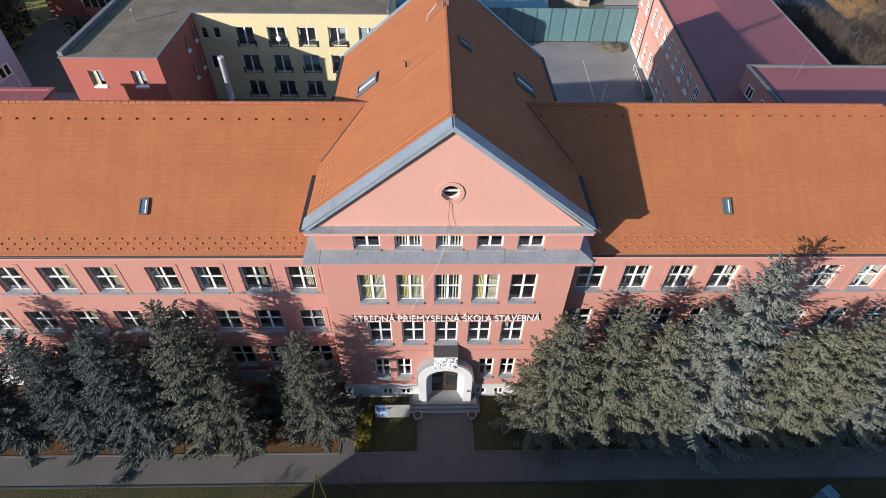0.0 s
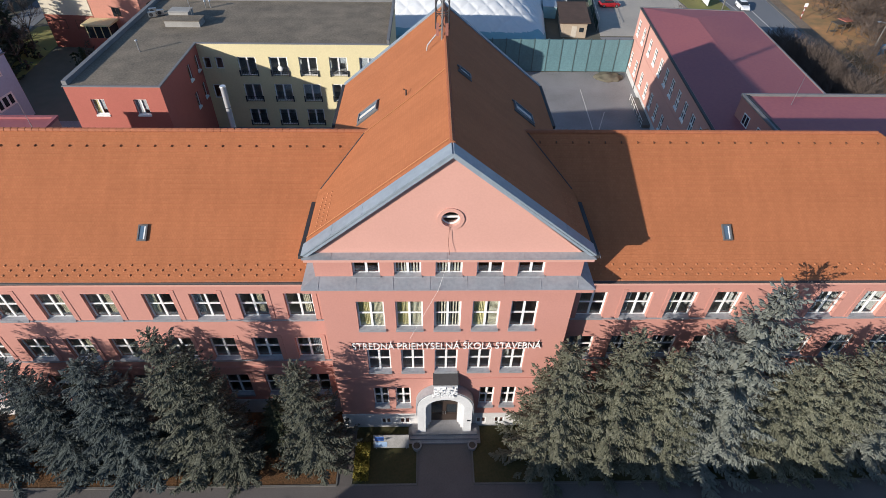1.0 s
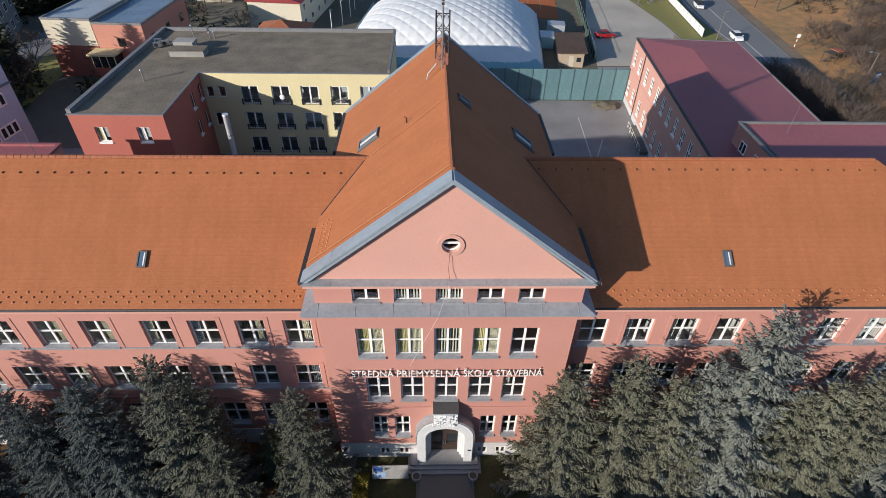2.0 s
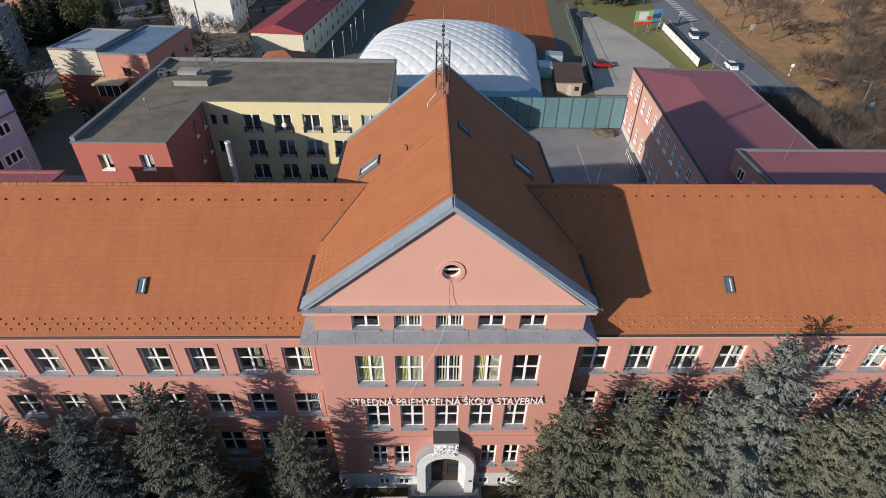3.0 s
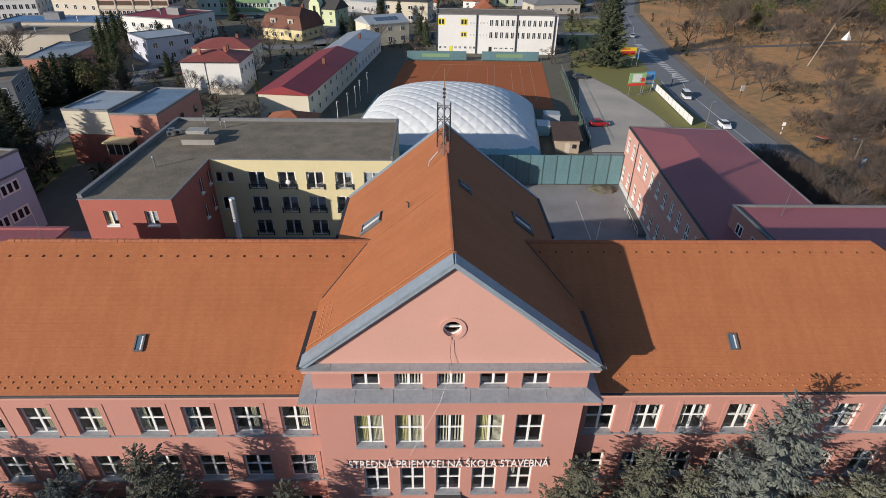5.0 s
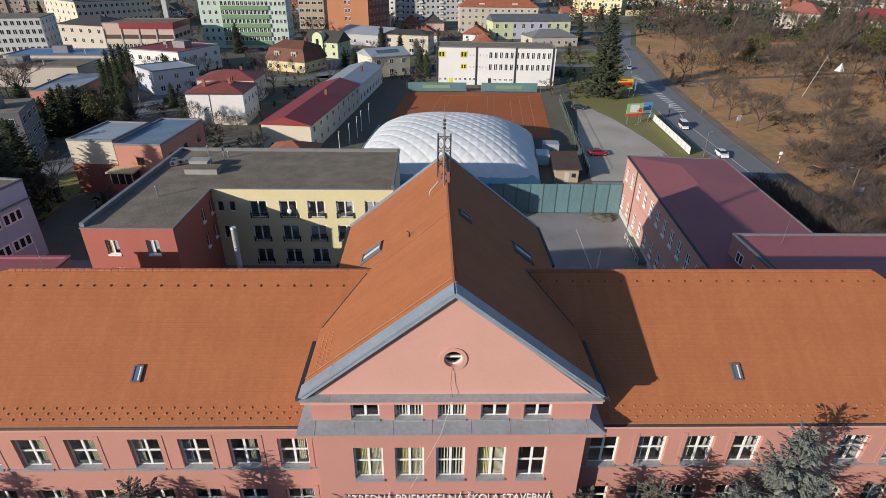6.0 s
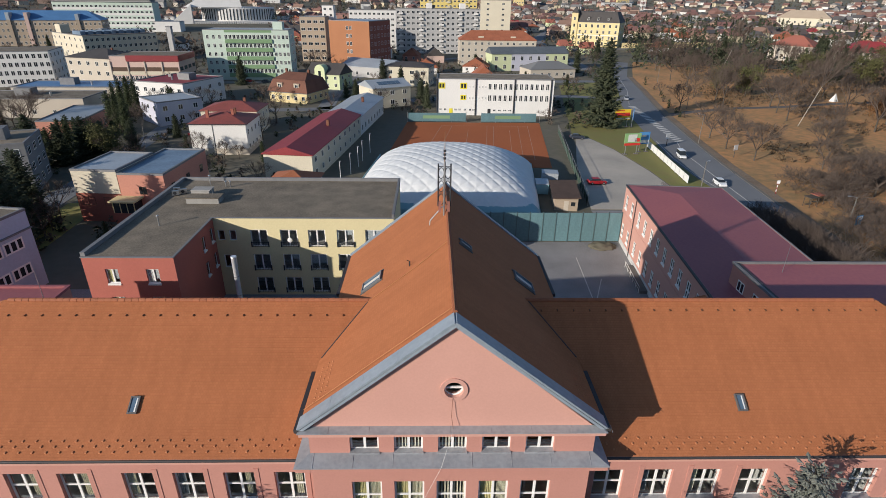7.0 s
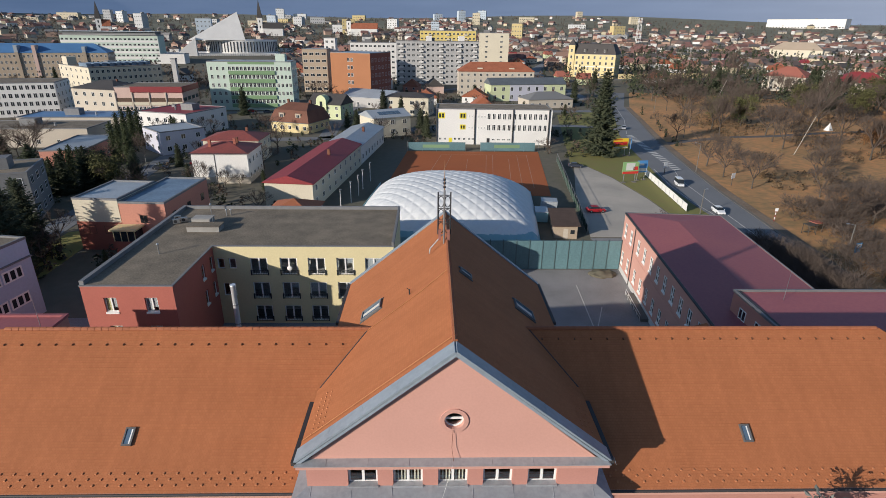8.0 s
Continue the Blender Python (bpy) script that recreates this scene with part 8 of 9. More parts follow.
for k in range(2300):
    a = radians(random.uniform(-46, 46))
    r = 560 + 1330 * random.random() ** 1.3
    x, y = r * math.sin(a), r * math.cos(a)
    if r < 760 and (not free(x, y, 8) or near_line(x, y, 6)):
        continue
    # the wooded slope behind the theatre
    if r > 820 and a < radians(-3) and random.random() < 0.5:
        continue
    # open fields on the far slopes
    if r > 1300 and a > radians(6) and random.random() < 0.7:
        continue
    if r > 1350 and noise.noise(Vector((x / 260, y / 260, 7))) < -0.05:
        continue
    z = rise(x, y)
    w, d, h = random.uniform(4.5, 8), random.uniform(4, 6), random.uniform(3, 6.5)
    t = random.choice((0, math.pi / 2)) + random.uniform(-0.3, 0.3) + noise.noise(Vector((x / 400, y / 400, 1))) * 1.5
    add_box(wv, wf_, x, y, z, w, d, h, t)
    c, s = math.cos(t), math.sin(t)
    i0 = len(rv)
    hr_ = random.uniform(2.5, 4.5)
    for px, py, pz in ((-w - 0.5, -d - 0.5, 0), (w + 0.5, -d - 0.5, 0), (w + 0.5, d + 0.5, 0), (-w - 0.5, d + 0.5, 0), (-w - 0.5, 0, hr_), (w + 0.5, 0, hr_)):
        rv.append((x + px * c - py * s, y + px * s + py * c, z + h + pz))
    rf += [(i0, i0 + 1, i0 + 5, i0 + 4), (i0 + 2, i0 + 3, i0 + 4, i0 + 5), (i0, i0 + 4, i0 + 3), (i0 + 1, i0 + 2, i0 + 5)]
    spots.append((x, y))
tagged(new("distant_house_walls", raw("distant_house_walls", wv, wf_, FAR_WALL)), "hundreds of small pale houses of the distant town", "houses", kind="stuff")
tagged(new("distant_house_roofs", raw("distant_house_roofs", rv, rf, FAR_ROOF)), "red and brown roofs of the distant town", "roofs", kind="stuff")
BLOCKS = [mat("far_block_" + k, c, 0.9, var=0.05, scale=0.05, fine=0.6, bump=0) for k, c in (("white", (0.62, 0.62, 0.61)), ("grey", (0.46, 0.46, 0.46)), ("cream", (0.55, 0.48, 0.35)), ("blue", (0.46, 0.52, 0.58)), ("ochre", (0.55, 0.44, 0.22)))]
BLOCK_SAY = ["white", "grey", "cream", "pale blue", "ochre"]
for k in range(35):
    a = radians(random.uniform(-44, 22))
    r = random.uniform(950, 1850)
    x, y = r * math.sin(a), r * math.cos(a)
    tall = random.random() < 0.5
    w, d, h = (random.uniform(16, 26), 14, random.uniform(18, 32)) if tall else (random.uniform(26, 60), 14, random.uniform(9, 16))
    building("apartment_block", BLOCK_SAY[k % 5] + (" apartment tower" if tall else " low apartment block") + " in the distant town", "building", (x - w / 2, y), (x + w / 2, y + random.uniform(-8, 8)), d, h, BLOCKS[k % 5], rows=4 if tall else 2, cols=4 if tall else 7, win=(2.2, 1.8) if tall else (2.6, 1.8))


def clump_field(name, label, spots_, material, size, per, tall, seed):
    """Far trees as uneven clumps of folded leaves."""
    rnd = np.random.RandomState(seed)
    vs, fs = [], []
    for x, y in spots_:
        z = rise(x, y)
        h = tall * rnd.uniform(0.6, 1.3)
        for j in range(per):
            f = rnd.uniform(0.05, 1)
            rad = h * 0.34 * (1.05 - f if tall > 9.5 else math.sin(math.pi * (0.15 + 0.8 * f)))
            c = np.array([x + rnd.normal(0, rad * 0.6), y + rnd.normal(0, rad * 0.6), z + h * f])
            d, w = rnd.normal(0, 1, 3), rnd.normal(0, 1, 3)
            d /= np.linalg.norm(d)
            w = np.cross(d, w)
            w /= np.linalg.norm(w)
            s = size * rnd.uniform(0.6, 1.4)
            i0 = len(vs)
            vs += [c - d * s, c + w * s * 0.6, c + d * s, c - w * s * 0.6]
            fs += [(i0, i0 + 1, i0 + 2), (i0, i0 + 2, i0 + 3)]
    tagged(new(name, raw(name, vs, fs, material)), label, "trees", kind="stuff")


random.seed(41)
sp = []
for k in range(4200):
    a = radians(random.uniform(-47, 47))
    r = 380 + 1520 * random.random() ** 1.4
    x, y = r * math.sin(a), r * math.cos(a)
    if r < 760 and (not free(x, y, 2) or near_line(x, y, 1)):
        continue
    sp.append((x, y))
for k in range(1500):
    a = radians(random.uniform(-44, 2))
    r = 800 + 1080 * random.random()
    x, y = r * math.sin(a), r * math.cos(a)
    if noise.noise(Vector((x / 160, y / 160, 5))) > -0.15:
        sp.append((x, y))
random.shuffle(sp)
for k in range(700):
    a = radians(random.uniform(14, 47))
    r = random.uniform(330, 800)
    x, y = r * math.sin(a), r * math.cos(a)
    if free(x, y, 2) and not near_line(x, y, 1):
        sp.append((x, y))
clump_field("distant_trees", "brown leafless trees between the distant houses", sp[: len(sp) * 6 // 7], FAR_TREE, 0.84, 20, 8.0, 5)
clump_field("distant_firs", "dark evergreens between the distant houses", sp[len(sp) * 6 // 7:], FAR_FIR, 0.74, 54, 12.0, 6)

random.seed(43)
sp = []
for k in range(2400):
    a = radians(random.uniform(-50, 30))
    r = random.uniform(66, 420)
    x, y = r * math.sin(a), r * math.cos(a)
    if y > 62 and free(x, y, 0.5) and not near_line(x, y, 0.3) and not in_park(x, y):
        sp.append((x, y))
clump_field("garden_bushes", "brown and dark green bushes in the town gardens", sp[::2], FAR_TREE, 0.30, 40, 2.4, 8)
clump_field("garden_evergreens", "dark low evergreen bushes in the town gardens", sp[1::2], FAR_FIR, 0.30, 40, 2.0, 9)

# brushwood and dry stalks over the park
random.seed(47)
sp = []
for k in range(5200):
    y = 60 + 340 * random.random()
    x = 78 + (y - 85) * 0.27 + 3 + 210 * random.random() ** 1.3
    p = noise.noise(Vector((x / 22, y / 22, 5)))
    if p > (0.12 if y < 150 else -0.12):
        sp.append((x, y))
BRUSH = leaf_mat("brushwood_clumps", (0.14, 0.095, 0.06), (0.22, 0.15, 0.085))
clump_field("brushwood", "brown brushwood and dry stalks over the park slope", sp, BRUSH, 0.28, 16, 1.5, 12)
# ---------------------------------------------------------------- vehicles, street furniture and yard
TYRE = mat("tyre_rubber", (0.02, 0.02, 0.02), 0.8, var=0.05, bump=0)
LAMPGLASS = mat("lamp_glass", (0.6, 0.6, 0.6), 0.2, var=0.02, bump=0)
TAIL = mat("tail_light_glass", (0.35, 0.02, 0.02), 0.2, var=0.02, bump=0)
CAR_PAINT = {k: mat("car_paint_" + k, c, 0.3, var=0.03, bump=0, spec=0.6) for k, c in dict(red=(0.32, 0.015, 0.02), white=(0.72, 0.73, 0.74), dark=(0.03, 0.035, 0.05), silver=(0.35, 0.36, 0.38), blue=(0.04, 0.09, 0.22)).items()}
wheel_me = finish(tube(bmesh.new(), [(0, -0.1, 0), (0, 0.1, 0)], 0.32, 16), "tyre", TYRE)
rim_me = finish(tube(bmesh.new(), [(0, -0.108, 0), (0, 0.108, 0)], 0.19, 10), "rim", STEEL)


def loft(sections):
    """A hull through cross-sections: each x, half-width low, half-width high, z low, z high."""
    bm = bmesh.new()
    rings = []
    for x, wl, wh, z0, z1 in sections:
        zm = z0 + (z1 - z0) * 0.55
        rings.append([bm.verts.new(p) for p in ((x, -wl, z0), (x, -wl * 1.02, zm), (x, -wh, z1), (x, wh, z1), (x, wl * 1.02, zm), (x, wl, z0))])
    for a, b in zip(rings, rings[1:]):
        for k in range(6):
            bm.faces.new((a[k], a[(k + 1) % 6], b[(k + 1) % 6], b[k]))
    bm.faces.new(rings[0]), bm.faces.new(rings[-1])
    return bm


def car(x, y, turn, paint, label, van=False, z=0.03):
    th = thing("van" if van else "car", label, "car", at=(x, y, z), turn=turn)
    top = 1.95 if van else 1.44
    part("body", loft([(-2.15, 0.72, 0.70, 0.35, 0.80), (-1.95, 0.84, 0.80, 0.25, 0.95), (-0.9, 0.87, 0.82, 0.22, 0.95), (0.9, 0.87, 0.82, 0.22, 0.95), (1.75, 0.84, 0.76, 0.24, 0.82), (2.12, 0.70, 0.64, 0.34, 0.66)]), CAR_PAINT[paint], th)
    if van:
        part("cabin_glass", loft([(-2.05, 0.78, 0.70, 0.94, top - 0.12), (0.75, 0.78, 0.70, 0.94, top - 0.10), (1.45, 0.74, 0.66, 0.90, 1.05)]), DARKGLASS, th)
        part("roof", loft([(-2.08, 0.74, 0.68, top - 0.13, top - 0.02), (-0.6, 0.76, 0.70, top - 0.12, top), (0.72, 0.72, 0.66, top - 0.13, top - 0.03)]), CAR_PAINT[paint], th)
    else:
        part("cabin_glass", loft([(-1.75, 0.74, 0.66, 0.92, 1.0), (-1.15, 0.76, 0.62, 0.92, top - 0.04), (0.25, 0.76, 0.62, 0.92, top - 0.04), (1.05, 0.72, 0.64, 0.90, 0.98)]), DARKGLASS, th)
        part("roof", loft([(-1.2, 0.63, 0.58, top - 0.06, top - 0.02), (-0.5, 0.65, 0.60, top - 0.06, top), (0.3, 0.63, 0.58, top - 0.06, top - 0.02)]), CAR_PAINT[paint], th)
    for sx in (-1.32, 1.32):
        for sy in (-0.78, 0.78):
            w = part("wheel", wheel_me, None, th, m=pose(sx, sy, 0.32))
            part("rim", rim_me, None, w)
    for s in (-1, 1):
        part("headlight", boxes((2.0, 2.10, s * 0.55 - 0.13, s * 0.55 + 0.13, 0.60, 0.74)), LAMPGLASS, th)
        part("tail_light", boxes((-2.17, -2.10, s * 0.58 - 0.10, s * 0.58 + 0.10, 0.62, 0.84)), TAIL, th)
        part("mirror", boxes((0.62, 0.78, s * 0.93 - 0.07, s * 0.93 + 0.07, 0.95, 1.08)), CAR_PAINT[paint], th)
    return th


car(37.0, 93.9, 4, "red", "red hatchback parked on the gravel lot")
car(42.9, 136.0, -8, "dark", "dark car parked at the edge of the gravel lot")
car(65.4, 116.3, 262, "white", "white van driving on the main road", van=True)
car(64.5, 93.5, 266, "white", "white car driving on the main road")
car(79.5, 203, 252, "silver", "silver car on the main road beyond the crossing")
car(-68, 137, 20, "red", "red car parked by a garden", z=0.0)
car(-76, 131, 10, "dark", "dark car parked by a garden", z=0.0)
car(-112, 208, 5, "red", "red car parked before an office", z=0.0)
car(-76, 241, 5, "dark", "dark car parked before the green office", z=0.0)
car(-84, 242, 5, "red", "dark red car parked before the green office", z=0.0)

# zebra crossing and road lines
for k in range(24):
    f = k / 23
    x, y = 76.2 - 4.4 * f, 188.0 - 54.0 * f
    solo("road_marking", boxes((-1.5, 1.5, -0.5, 0.5, 0, 0.006)), LINE, "worn white stripe painted on the road", "marking", "structure", m=pose(x + 0.5, y, 0.031, 0, 0, 24))
for x0, y0, x1, y1 in [(65.0, 78, 66.3, 97), (66.3, 97, 67.1, 107), (67.1, 107, 68.2, 122), (68.2, 122, 71.5, 134), (63.2, 89, 62.5, 101), (62.5, 101, 63.0, 116), (63.0, 116, 65.6, 134), (77, 192, 88, 228), (88, 228, 98, 272)]:
    d = Vector((x1 - x0, y1 - y0, 0))
    solo("road_marking", boxes((0, d.length, -0.08, 0.08, 0, 0.006)), LINE, "worn white centre line on the road", "marking", "structure", m=pose(x0, y0, 0.031, 0, 0, math.degrees(math.atan2(d.y, d.x))))
for x0, y0, x1, y1 in [(23.3, 56.4, 22.4, 42.5), (25.3, 49.2, 22.9, 43.0), (12, 20, 12, 60)]:
    d = Vector((x1 - x0, y1 - y0, 0))
    solo("yard_marking", boxes((0, d.length, -0.06, 0.06, 0, 0.006)), LINE, "worn white line on the schoolyard", "marking", "structure", m=pose(x0, y0, 0.021, 0, 0, math.degrees(math.atan2(d.y, d.x))))


def street_lamp(x, y, h, turn, label, arm=1.2):
    th = thing("street_lamp", label, "lamp", "street lamps", at=(x, y, 0.05), turn=turn)
    part("pole", tube(bmesh.new(), [(0, 0, 0), (0, 0, h)], [0.12, 0.08], 8), KERB, th)
    part("arm", tube(bmesh.new(), [(0, 0, h - 0.1), (-arm, 0, h + 0.15)], 0.04, 6), STEEL, th)
    part("head", loft([(-arm - 0.55, 0.08, 0.06, h + 0.10, h + 0.18), (-arm - 0.3, 0.15, 0.12, h + 0.06, h + 0.22), (-arm + 0.05, 0.08, 0.06, h + 0.10, h + 0.2)]), STEEL, th)
    return th


street_lamp(76.7, 131.2, 8.2, 0, "pale concrete street lamp beside the road")
street_lamp(74.5, 67.1, 6.6, 0, "concrete street lamp with cables beside the bus stop")
street_lamp(60.0, 92.6, 5.6, 180, "pale pole beside the near edge of the road", 0.3)
street_lamp(96, 184, 8, 0, "pale concrete street lamp further up the road")
street_lamp(110, 250, 8, 0, "pale concrete street lamp far up the road")
bs = thing("bus_stop_sign", "blue and white bus stop sign on two posts", "sign", at=(75.8, 66.6, 0.06), turn=20)
part("panel", boxes((-0.75, 0.75, -0.06, 0.06, 1.5, 3.3)), mat("stop_blue", (0.05, 0.25, 0.5), 0.5, var=0.05), bs)
part("white_panel", boxes((-0.6, 0.6, -0.075, -0.061, 2.5, 3.15)), WHITE, bs)
for s in (-1, 1):
    part("post", boxes((s * 0.6 - 0.04, s * 0.6 + 0.04, 0.061, 0.13, 0, 3.2)), STEEL, bs)
for x, y, n in ((78.5, 81.5, "orange"), (76.2, 80.0, "white")):
    k = thing("bench_shelter", "small weathered wooden park shelter with boards", "shelter", at=(x, y, 0.06), turn=15)
    part("roof", boxes((-1.1, 1.1, -0.9, 0.9, 2.0, 2.12)), C["brick"] if n == "orange" else BARK, k)
    for px in (-0.95, 0.95):
        for py in (-0.75, 0.75):
            part("post", boxes((px - 0.05, px + 0.05, py - 0.05, py + 0.05, 0, 2.0)), BARK, k)
    part("bench", boxes((-0.8, 0.8, 0.2, 0.6, 0.35, 0.45)), BARK, k)
warn = thing("warning_post", "red and white striped post beside the footpath", "post", at=(73.6, 87.5, 0.1))
for k in range(5):
    part("stripe", boxes((-0.06, 0.06, -0.06, 0.06, k * 0.5, k * 0.5 + 0.499)), C["white"] if k % 2 else ROOFRED, warn)
part("plate", boxes((-0.35, 0.35, -0.08, -0.062, 2.3, 3.0)), WHITE, warn)
for x, y in ((79.3, 116.2), (66.2, 128.0)):
    s = thing("info_board", "white board on a wooden post", "sign", at=(x, y, 0.06), turn=30)
    part("post", boxes((-0.08, 0.08, 0.03, 0.15, 0, 3.2)), BARK, s)
    part("panel", boxes((-0.8, 0.8, -0.03, 0.03, 2.0, 3.4)), WHITE, s)

tent = thing("white_tent", "small white pointed tent on the park grass", "tent", at=(165, 203, 0.06), turn=20)
tent.matrix_basis = tent.matrix_basis @ Matrix.Scale(0.68, 4)
bm = bmesh.new()
tv = [bm.verts.new(p) for p in ((-1.9, -1.7, 0), (1.9, -1.7, 0), (1.9, 1.7, 0), (-1.9, 1.7, 0), (0, -0.2, 4.8))]
for q in ((0, 1, 4), (1, 2, 4), (2, 3, 4), (3, 0, 4), (0, 1, 2, 3)):
    bm.faces.new([tv[i] for i in q])
part("canvas", bm, C["white"], tent)
part("opening", prism(bmesh.new(), [(-0.35, -1.6), (0.35, -1.6), (0.35, -1.5), (-0.35, -1.5)], 0.01, 1.2), DARKSTEEL, tent)
# billboards
POST = {k: mat("poster_" + k, c, 0.6, var=0.06, scale=2) for k, c in dict(yellow=(0.75, 0.50, 0.03), red=(0.55, 0.04, 0.03), green=(0.25, 0.42, 0.18), blue=(0.08, 0.24, 0.50), pale=(0.62, 0.62, 0.58)).items()}


def billboard(x, y, turn, w, h, foot, base, label, shapes):
    th = thing("billboard", label, "billboard", "billboards", at=(x, y, 0.04), turn=turn)
    part("panel", boxes((-w / 2, w / 2, -0.08, 0.08, foot, foot + h)), POST[base], th)
    for a0, a1, b0, b1, c in shapes:
        part("poster_shape", boxes((a0 * w / 2, a1 * w / 2, -0.1, -0.081, foot + b0 * h, foot + b1 * h)), POST[c], th)
    for s in (-0.7, 0.7):
        part("post", tube(bmesh.new(), [(s * w / 2, 0.15, 0), (s * w / 2, 0.15, foot + h * 0.8)], 0.09, 8), STEEL, th)
        part("foot", boxes((s * w / 2 - 0.5, s * w / 2 + 0.5, -0.3, 0.6, 0, 0.18)), KERB, th)
    return th


billboard(61.0, 152.0, 10, 5.4, 3.2, 2.4, "yellow", "yellow billboard with a red slanting banner", [(-0.9, 0.9, 0.35, 0.68, "red"), (-0.9, 0.95, 0.05, 0.18, "pale"), (-0.85, 0.2, 0.82, 0.92, "red")])
billboard(53.0, 119.0, 10, 4.6, 3.2, 2.4, "green", "green and pink billboard poster", [(-0.6, 0.5, 0.3, 0.9, "pale"), (-1, 1, 0.0, 0.2, "red"), (0.3, 0.9, 0.3, 0.6, "red")])
billboard(57.0, 121.5, 10, 3.0, 3.2, 2.2, "blue", "blue and white billboard poster", [(-0.9, 0.9, 0.1, 0.35, "pale"), (-0.8, 0.3, 0.6, 0.75, "pale")])
billboard(65.0, 153.5, 70, 4.4, 3.0, 2.4, "blue", "blue billboard turned along the road", [(-0.9, 0.9, 0.1, 0.35, "pale")])
# white fence along the road
wf = thing("white_fence", "white panel fence between the grass and the road", "fence")
p0, p1 = Vector((60.2, 126.5, 0)), Vector((57.4, 93.8, 0))
d = p1 - p0
for k in range(11):
    p = p0 + d * (k / 11)
    part("panel", boxes((0.08, d.length / 11 - 0.08, -0.04, 0.04, 0.25, 1.9)), WHITE, wf, m=pose(p.x, p.y, 0.04, 0, 0, math.degrees(math.atan2(d.y, d.x))))
    part("post", boxes((-0.06, 0.06, -0.06, 0.06, 0, 2.0)), STEEL, wf, m=pose(p.x, p.y, 0.04))
# mesh fence between courts and parking lot
fence = thing("court_fence", "grey steel court fence with sagging green netting", "fence")
NET = mat("green_netting", (0.06, 0.10, 0.075), 0.9, var=0.2, scale=0.5)
p0, p1 = Vector((31.3, 80, 0)), Vector((38.8, 143, 0))
for k in range(22):
    p = p0.lerp(p1, k / 21)
    part("post", tube(bmesh.new(), [(p.x, p.y, 0), (p.x, p.y, 2.6)], 0.05, 6), STEEL, fence)
    if k < 21:
        q = p0.lerp(p1, (k + 1) / 21)
        part("rail", tube(bmesh.new(), [(p.x, p.y, 2.5), (q.x, q.y, 2.5)], 0.03, 5), STEEL, fence)
        part("net", prism(bmesh.new(), [(p.x, p.y), (q.x, q.y), (q.x + 0.03, q.y), (p.x + 0.03, p.y)], 0.1, 1.6), NET, fence)
banner = thing("court_screen", "green windscreen banners along the back of the courts", "fence")
for x0, x1 in ((-7.2, 11.5), (16.5, 34.5)):
    part("banner", boxes((x0, x1, 157.35, 157.45, 0.3, 3.0)), GREENWALL, banner)
    part("banner_shape", boxes((x0 + (x1 - x0) * 0.25, x0 + (x1 - x0) * 0.72, 157.32, 157.349, 1.2, 2.2)), C["green"], banner)
for k in range(10):
    part("post", tube(bmesh.new(), [(-7.5 + k * 4.8, 157.55, 0), (-7.5 + k * 4.8, 157.55, 3.2)], 0.06, 6), STEEL, banner)
# court light poles
for x, y in ((-19.6, 93.4), (-18.3, 100), (-17.3, 106), (-16.9, 111.5), (-15.8, 119)):
    th = thing("court_lamp", "slim pale floodlight pole beside the courts", "lamp", "court lamps", at=(x, y, 0))
    part("pole", tube(bmesh.new(), [(0, 0, 0), (0, 0, 5.0)], [0.07, 0.05], 6), WHITE, th)
    part("head", boxes((-0.15, 0.35, -0.1, 0.1, 4.95, 5.05)), STEEL, th)
# sheds by the dome
shed = thing("garden_shed", "small pale shed with a sagging brown roof", "shed", at=(26.9, 82.2, 0), turn=-7)
part("wall", boxes((-2.2, 2.2, -5.0, 5.0, 0, 2.5)), C["tan"], shed)
bm = bmesh.new()
v = [bm.verts.new(p) for p in ((-2.7, -5.6, 2.5), (2.7, -5.6, 2.75), (2.7, 5.6, 2.9), (-2.7, 5.6, 2.65), (-2.7, -5.6, 2.62), (2.7, -5.6, 2.87), (2.7, 5.6, 3.02), (-2.7, 5.6, 2.77))]
for f in ((0, 1, 2, 3), (4, 5, 6, 7), (0, 1, 5, 4), (1, 2, 6, 5), (2, 3, 7, 6), (3, 0, 4, 7)):
    bm.faces.new([v[i] for i in f])
part("roof", bm, mat("brown_felt_roof", (0.10, 0.065, 0.05), 0.9, var=0.2, scale=0.6), shed)
part("door", boxes((-0.45, 0.45, -5.04, -5.001, 0, 2.0)), C["beige"], shed)
part("window", boxes((0.9, 1.7, -5.04, -5.001, 1.0, 1.8)), DARKGLASS, shed)
for x, y, w, l, h, m_, lab in ((26.4, 94.2, 3.4, 3.0, 2.6, ROOFPALE, "pale blue container beside the dome"), (23.6, 88.5, 2.6, 4.0, 2.2, DOME_BASE, "blue-green blower housing beside the dome")):
    th = thing("container", lab, "container", at=(x, y, 0), turn=-7)
    part("body", boxes((-w / 2, w / 2, -l / 2, l / 2, 0.1, h)), m_, th)
    part("lid", boxes((-w / 2 - 0.05, w / 2 + 0.05, -l / 2 - 0.05, l / 2 + 0.05, h, h + 0.12)), ROOFPALE, th)
# sand heap in the yard corner
bm = bmesh.new()
bmesh.ops.create_icosphere(bm, subdivisions=4, radius=1.0)
for v in bm.verts:
    n = noise.noise(v.co * 2.3)
    v.co = Vector((v.co.x * 2.3 * (1 + 0.2 * n), v.co.y * 1.5 * (1 + 0.2 * n), max(-0.05, v.co.z) * 0.7 * (1 + 0.4 * n)))
solo("earth_mound", bm, EARTH, "low heap of brown earth on the yard", "heap", m=pose(28.6, 60.4, 0.02), smooth=True)

# annex roof and wall fittings
def on_annex(name, label, category, x, y, **kw):
    return thing(name, label, category, at=(x, y, AH + 0.06), **kw)


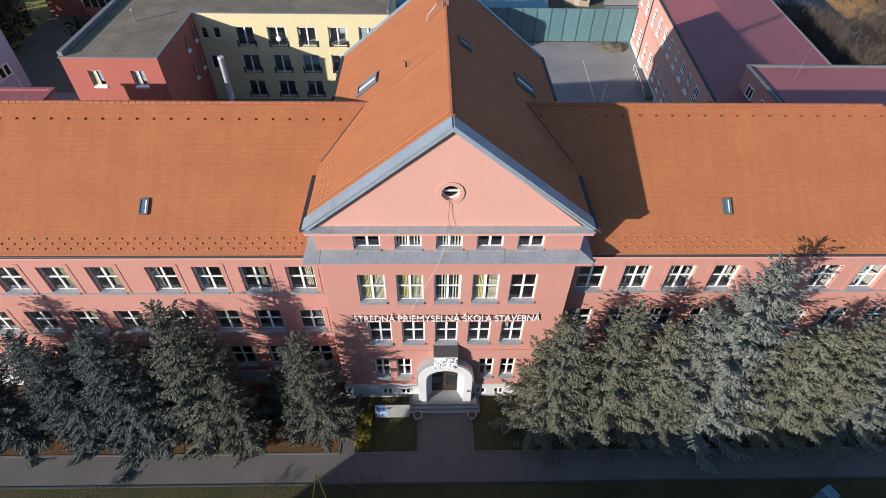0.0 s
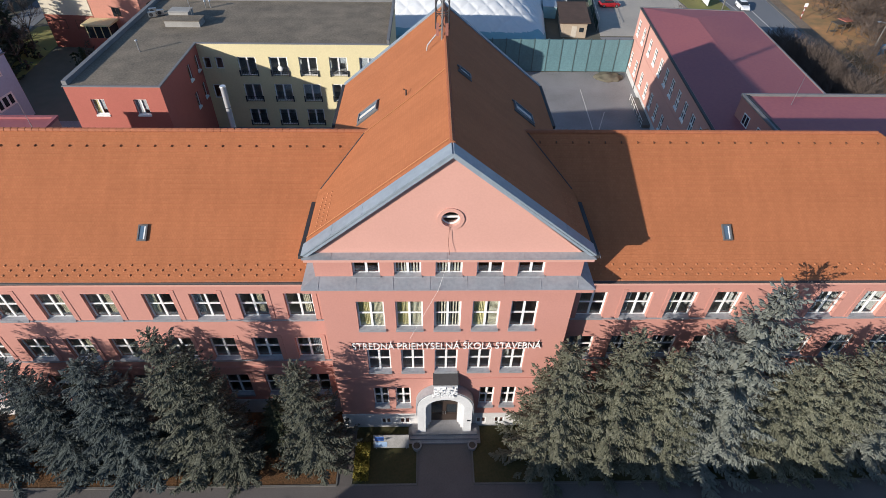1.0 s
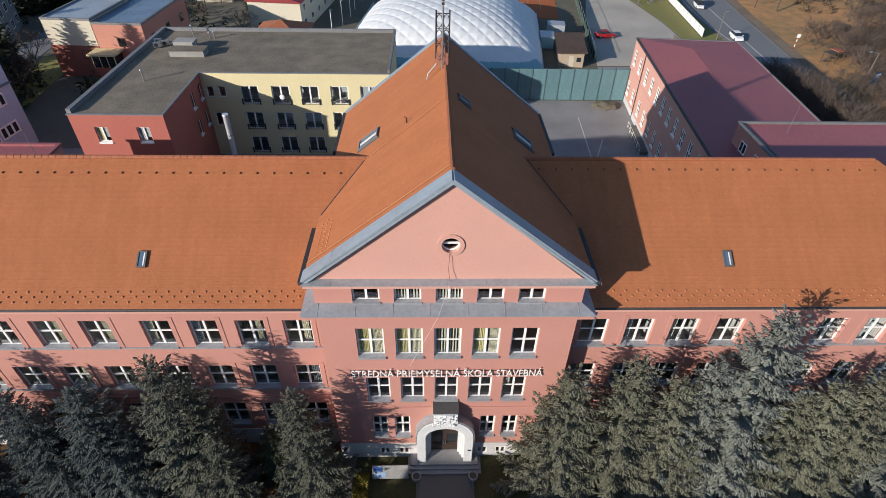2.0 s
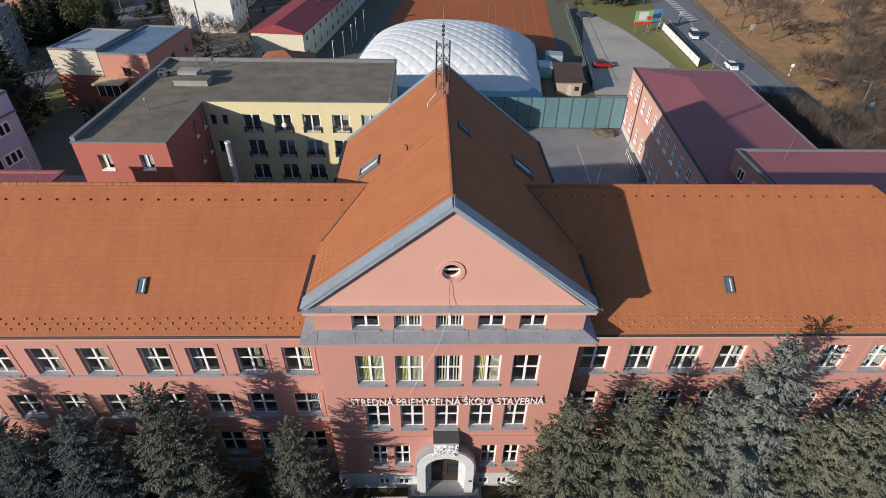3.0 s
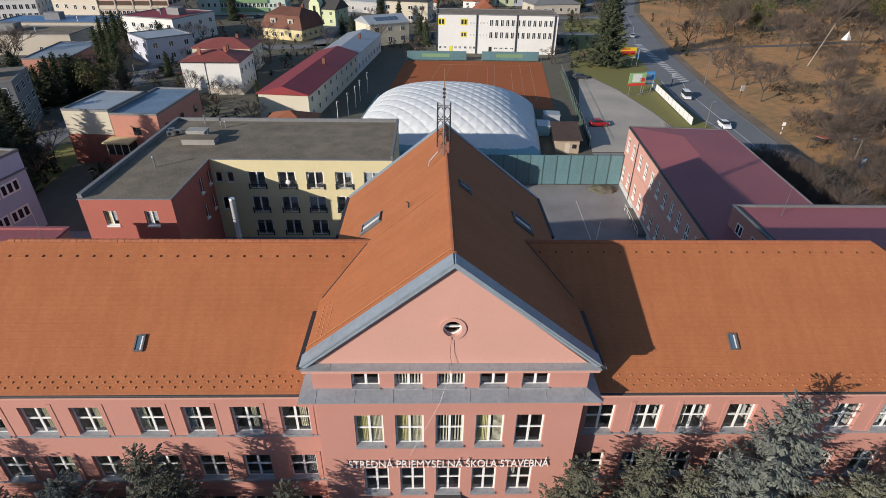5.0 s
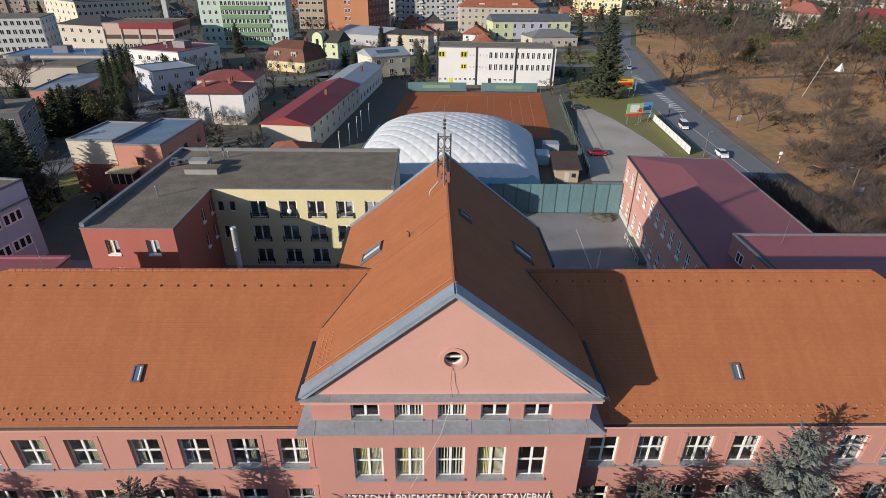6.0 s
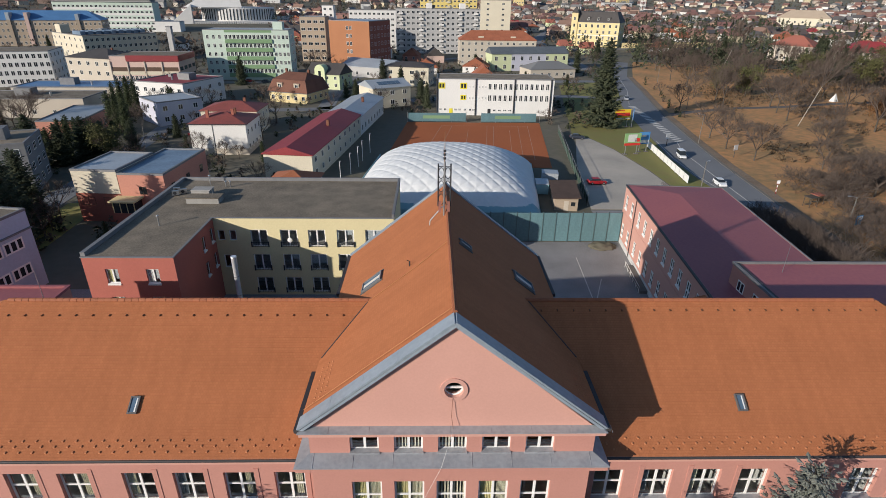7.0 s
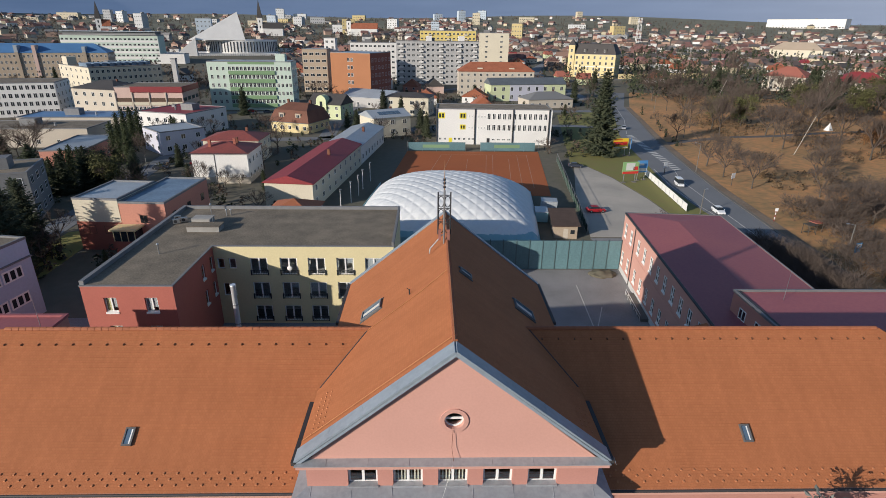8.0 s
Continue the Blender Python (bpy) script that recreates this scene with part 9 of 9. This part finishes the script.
HATCH = mat("pale_concrete", (0.36, 0.345, 0.32), 0.9, var=0.15, scale=0.8)
t = on_annex("roof_hatch", "concrete roof hatch housing on the annex roof", "hatch", -31.2, 51.2)
part("body", boxes((-2.2, 2.2, -1.5, 0.4, 0, 0.75)), HATCH, t)
part("upper_body", boxes((-2.2, 0.3, 0.4, 2.2, 0, 1.15)), HATCH, t)
part("upper_cover", boxes((-2.3, 0.4, 0.55, 2.3, 1.15, 1.23)), HATCH, t)
part("aerial", tube(bmesh.new(), [(0.9, 0.1, 0.83), (0.9, 0.1, 2.6)], 0.03, 6), STEEL, t)
part("cover", boxes((-2.3, 2.3, -1.6, 0.5, 0.75, 0.83)), ROOFGREY, t)
for x, y, h in ((-33.6, 41.9, 1.3), (-33.4, 58.6, 1.2), (-30.4, 56.8, 0.9), (-29.8, 56.9, 0.9)):
    t = on_annex("roof_vent", "slim grey vent pipe on the annex roof", "vent", x, y)
    part("pipe", tube(bmesh.new(), [(0, 0, 0), (0, 0, h)], 0.08, 8), STEEL, t)
    part("cap", tube(bmesh.new(), [(0, 0, h), (0, 0, h + 0.12)], [0.18, 0.1], 8), STEEL, t)
for x, y in ((-36.2, 53.0), (-35.4, 53.8), (-36.6, 54.4)):
    t = on_annex("cooling_unit", "small dark cooling unit on the annex roof", "cooling unit", x, y, turn=20)
    part("body", boxes((-0.45, 0.45, -0.2, 0.2, 0.12, 0.75)), STEEL, t)
    part("fan_grille", tube(bmesh.new(), [(-0.1, -0.21, 0.43), (-0.1, -0.2, 0.43)], 0.24, 16), DARKSTEEL, t)
    part("foot", boxes((-0.4, -0.3, -0.2, 0.2, 0, 0.119)), DARKSTEEL, t)
    part("foot", boxes((0.3, 0.4, -0.2, 0.2, 0, 0.119)), DARKSTEEL, t)
t = thing("flue_pipe", "shiny steel flue pipe rising beside the cream wall", "chimney", at=(-22.7, 35.8, 0))
CHROME = mat("polished_flue_steel", (0.78, 0.79, 0.80), 0.28, metal=0.55, var=0.04, scale=2, bump=0.02)
part("pipe", tube(bmesh.new(), [(0, 0, 0), (0, 0, 10.0)], 0.30, 16), CHROME, t)
part("cap", tube(bmesh.new(), [(0, 0, 10.0), (0, 0, 10.12)], [0.36, 0.32], 16), CHROME, t)
for z in (2.5, 5.0, 7.5):
    part("collar", tube(bmesh.new(), [(0, 0, z), (0, 0, z + 0.1)], 0.33, 16), STEEL, t)
t = thing("satellite_dish", "white satellite dish on the cream wall", "satellite dish", at=(-18.3, 44.1, 8.45))
bm = bmesh.new()
bmesh.ops.create_uvsphere(bm, u_segments=16, v_segments=8, radius=0.34, matrix=Matrix.Diagonal((1, 0.35, 1, 1)))
part("dish", bm, WHITE, t, smooth=True)
part("arm", boxes((-0.03, 0.03, 0.05, 0.5, -0.05, 0.02)), STEEL, t)
# low brown lean-to roof beside the pink block
t = thing("lean_to", "low lean-to with an orange tiled roof behind the wing", "shed", at=(26.6, 23.5, 0))
part("wall", boxes((-3.5, 1.6, -3, 3, 0, 8.6)), PINK, t)
bm = bmesh.new()
uv = bm.loops.layers.uv.new("UVMap")
slope(bm, uv, (-3.9, 3.3, 8.6), (-3.9, -3.3, 8.6), (1.6, 3.3, 10.2), (1.6, -3.3, 10.2))
part("roof", bm, TILE, t)

# steps and handrail along the foot of the classroom block
ramp = thing("handrail", "thin pale steel handrail beside the classroom wall", "railing", at=(30.0, 53.0, 0.02), turn=-95)
for k in range(6):
    part("post", tube(bmesh.new(), [(k * 1.6, 0, 0), (k * 1.6, 0, 1.0)], 0.03, 6), WHITE, ramp)
part("rail", tube(bmesh.new(), [(0, 0, 1.0), (8.0, 0, 1.0)], 0.03, 6), WHITE, ramp)
part("rail", tube(bmesh.new(), [(0, 0, 0.5), (8.0, 0, 0.5)], 0.022, 6), WHITE, ramp)
solo("entrance_ramp", boxes((0, 8.2, 0.15, 1.5, 0, 0.45)), KERB, "low concrete ramp along the classroom wall", "ramp", m=pose(30.0, 53.0, 0.02, 0, 0, -95.1))
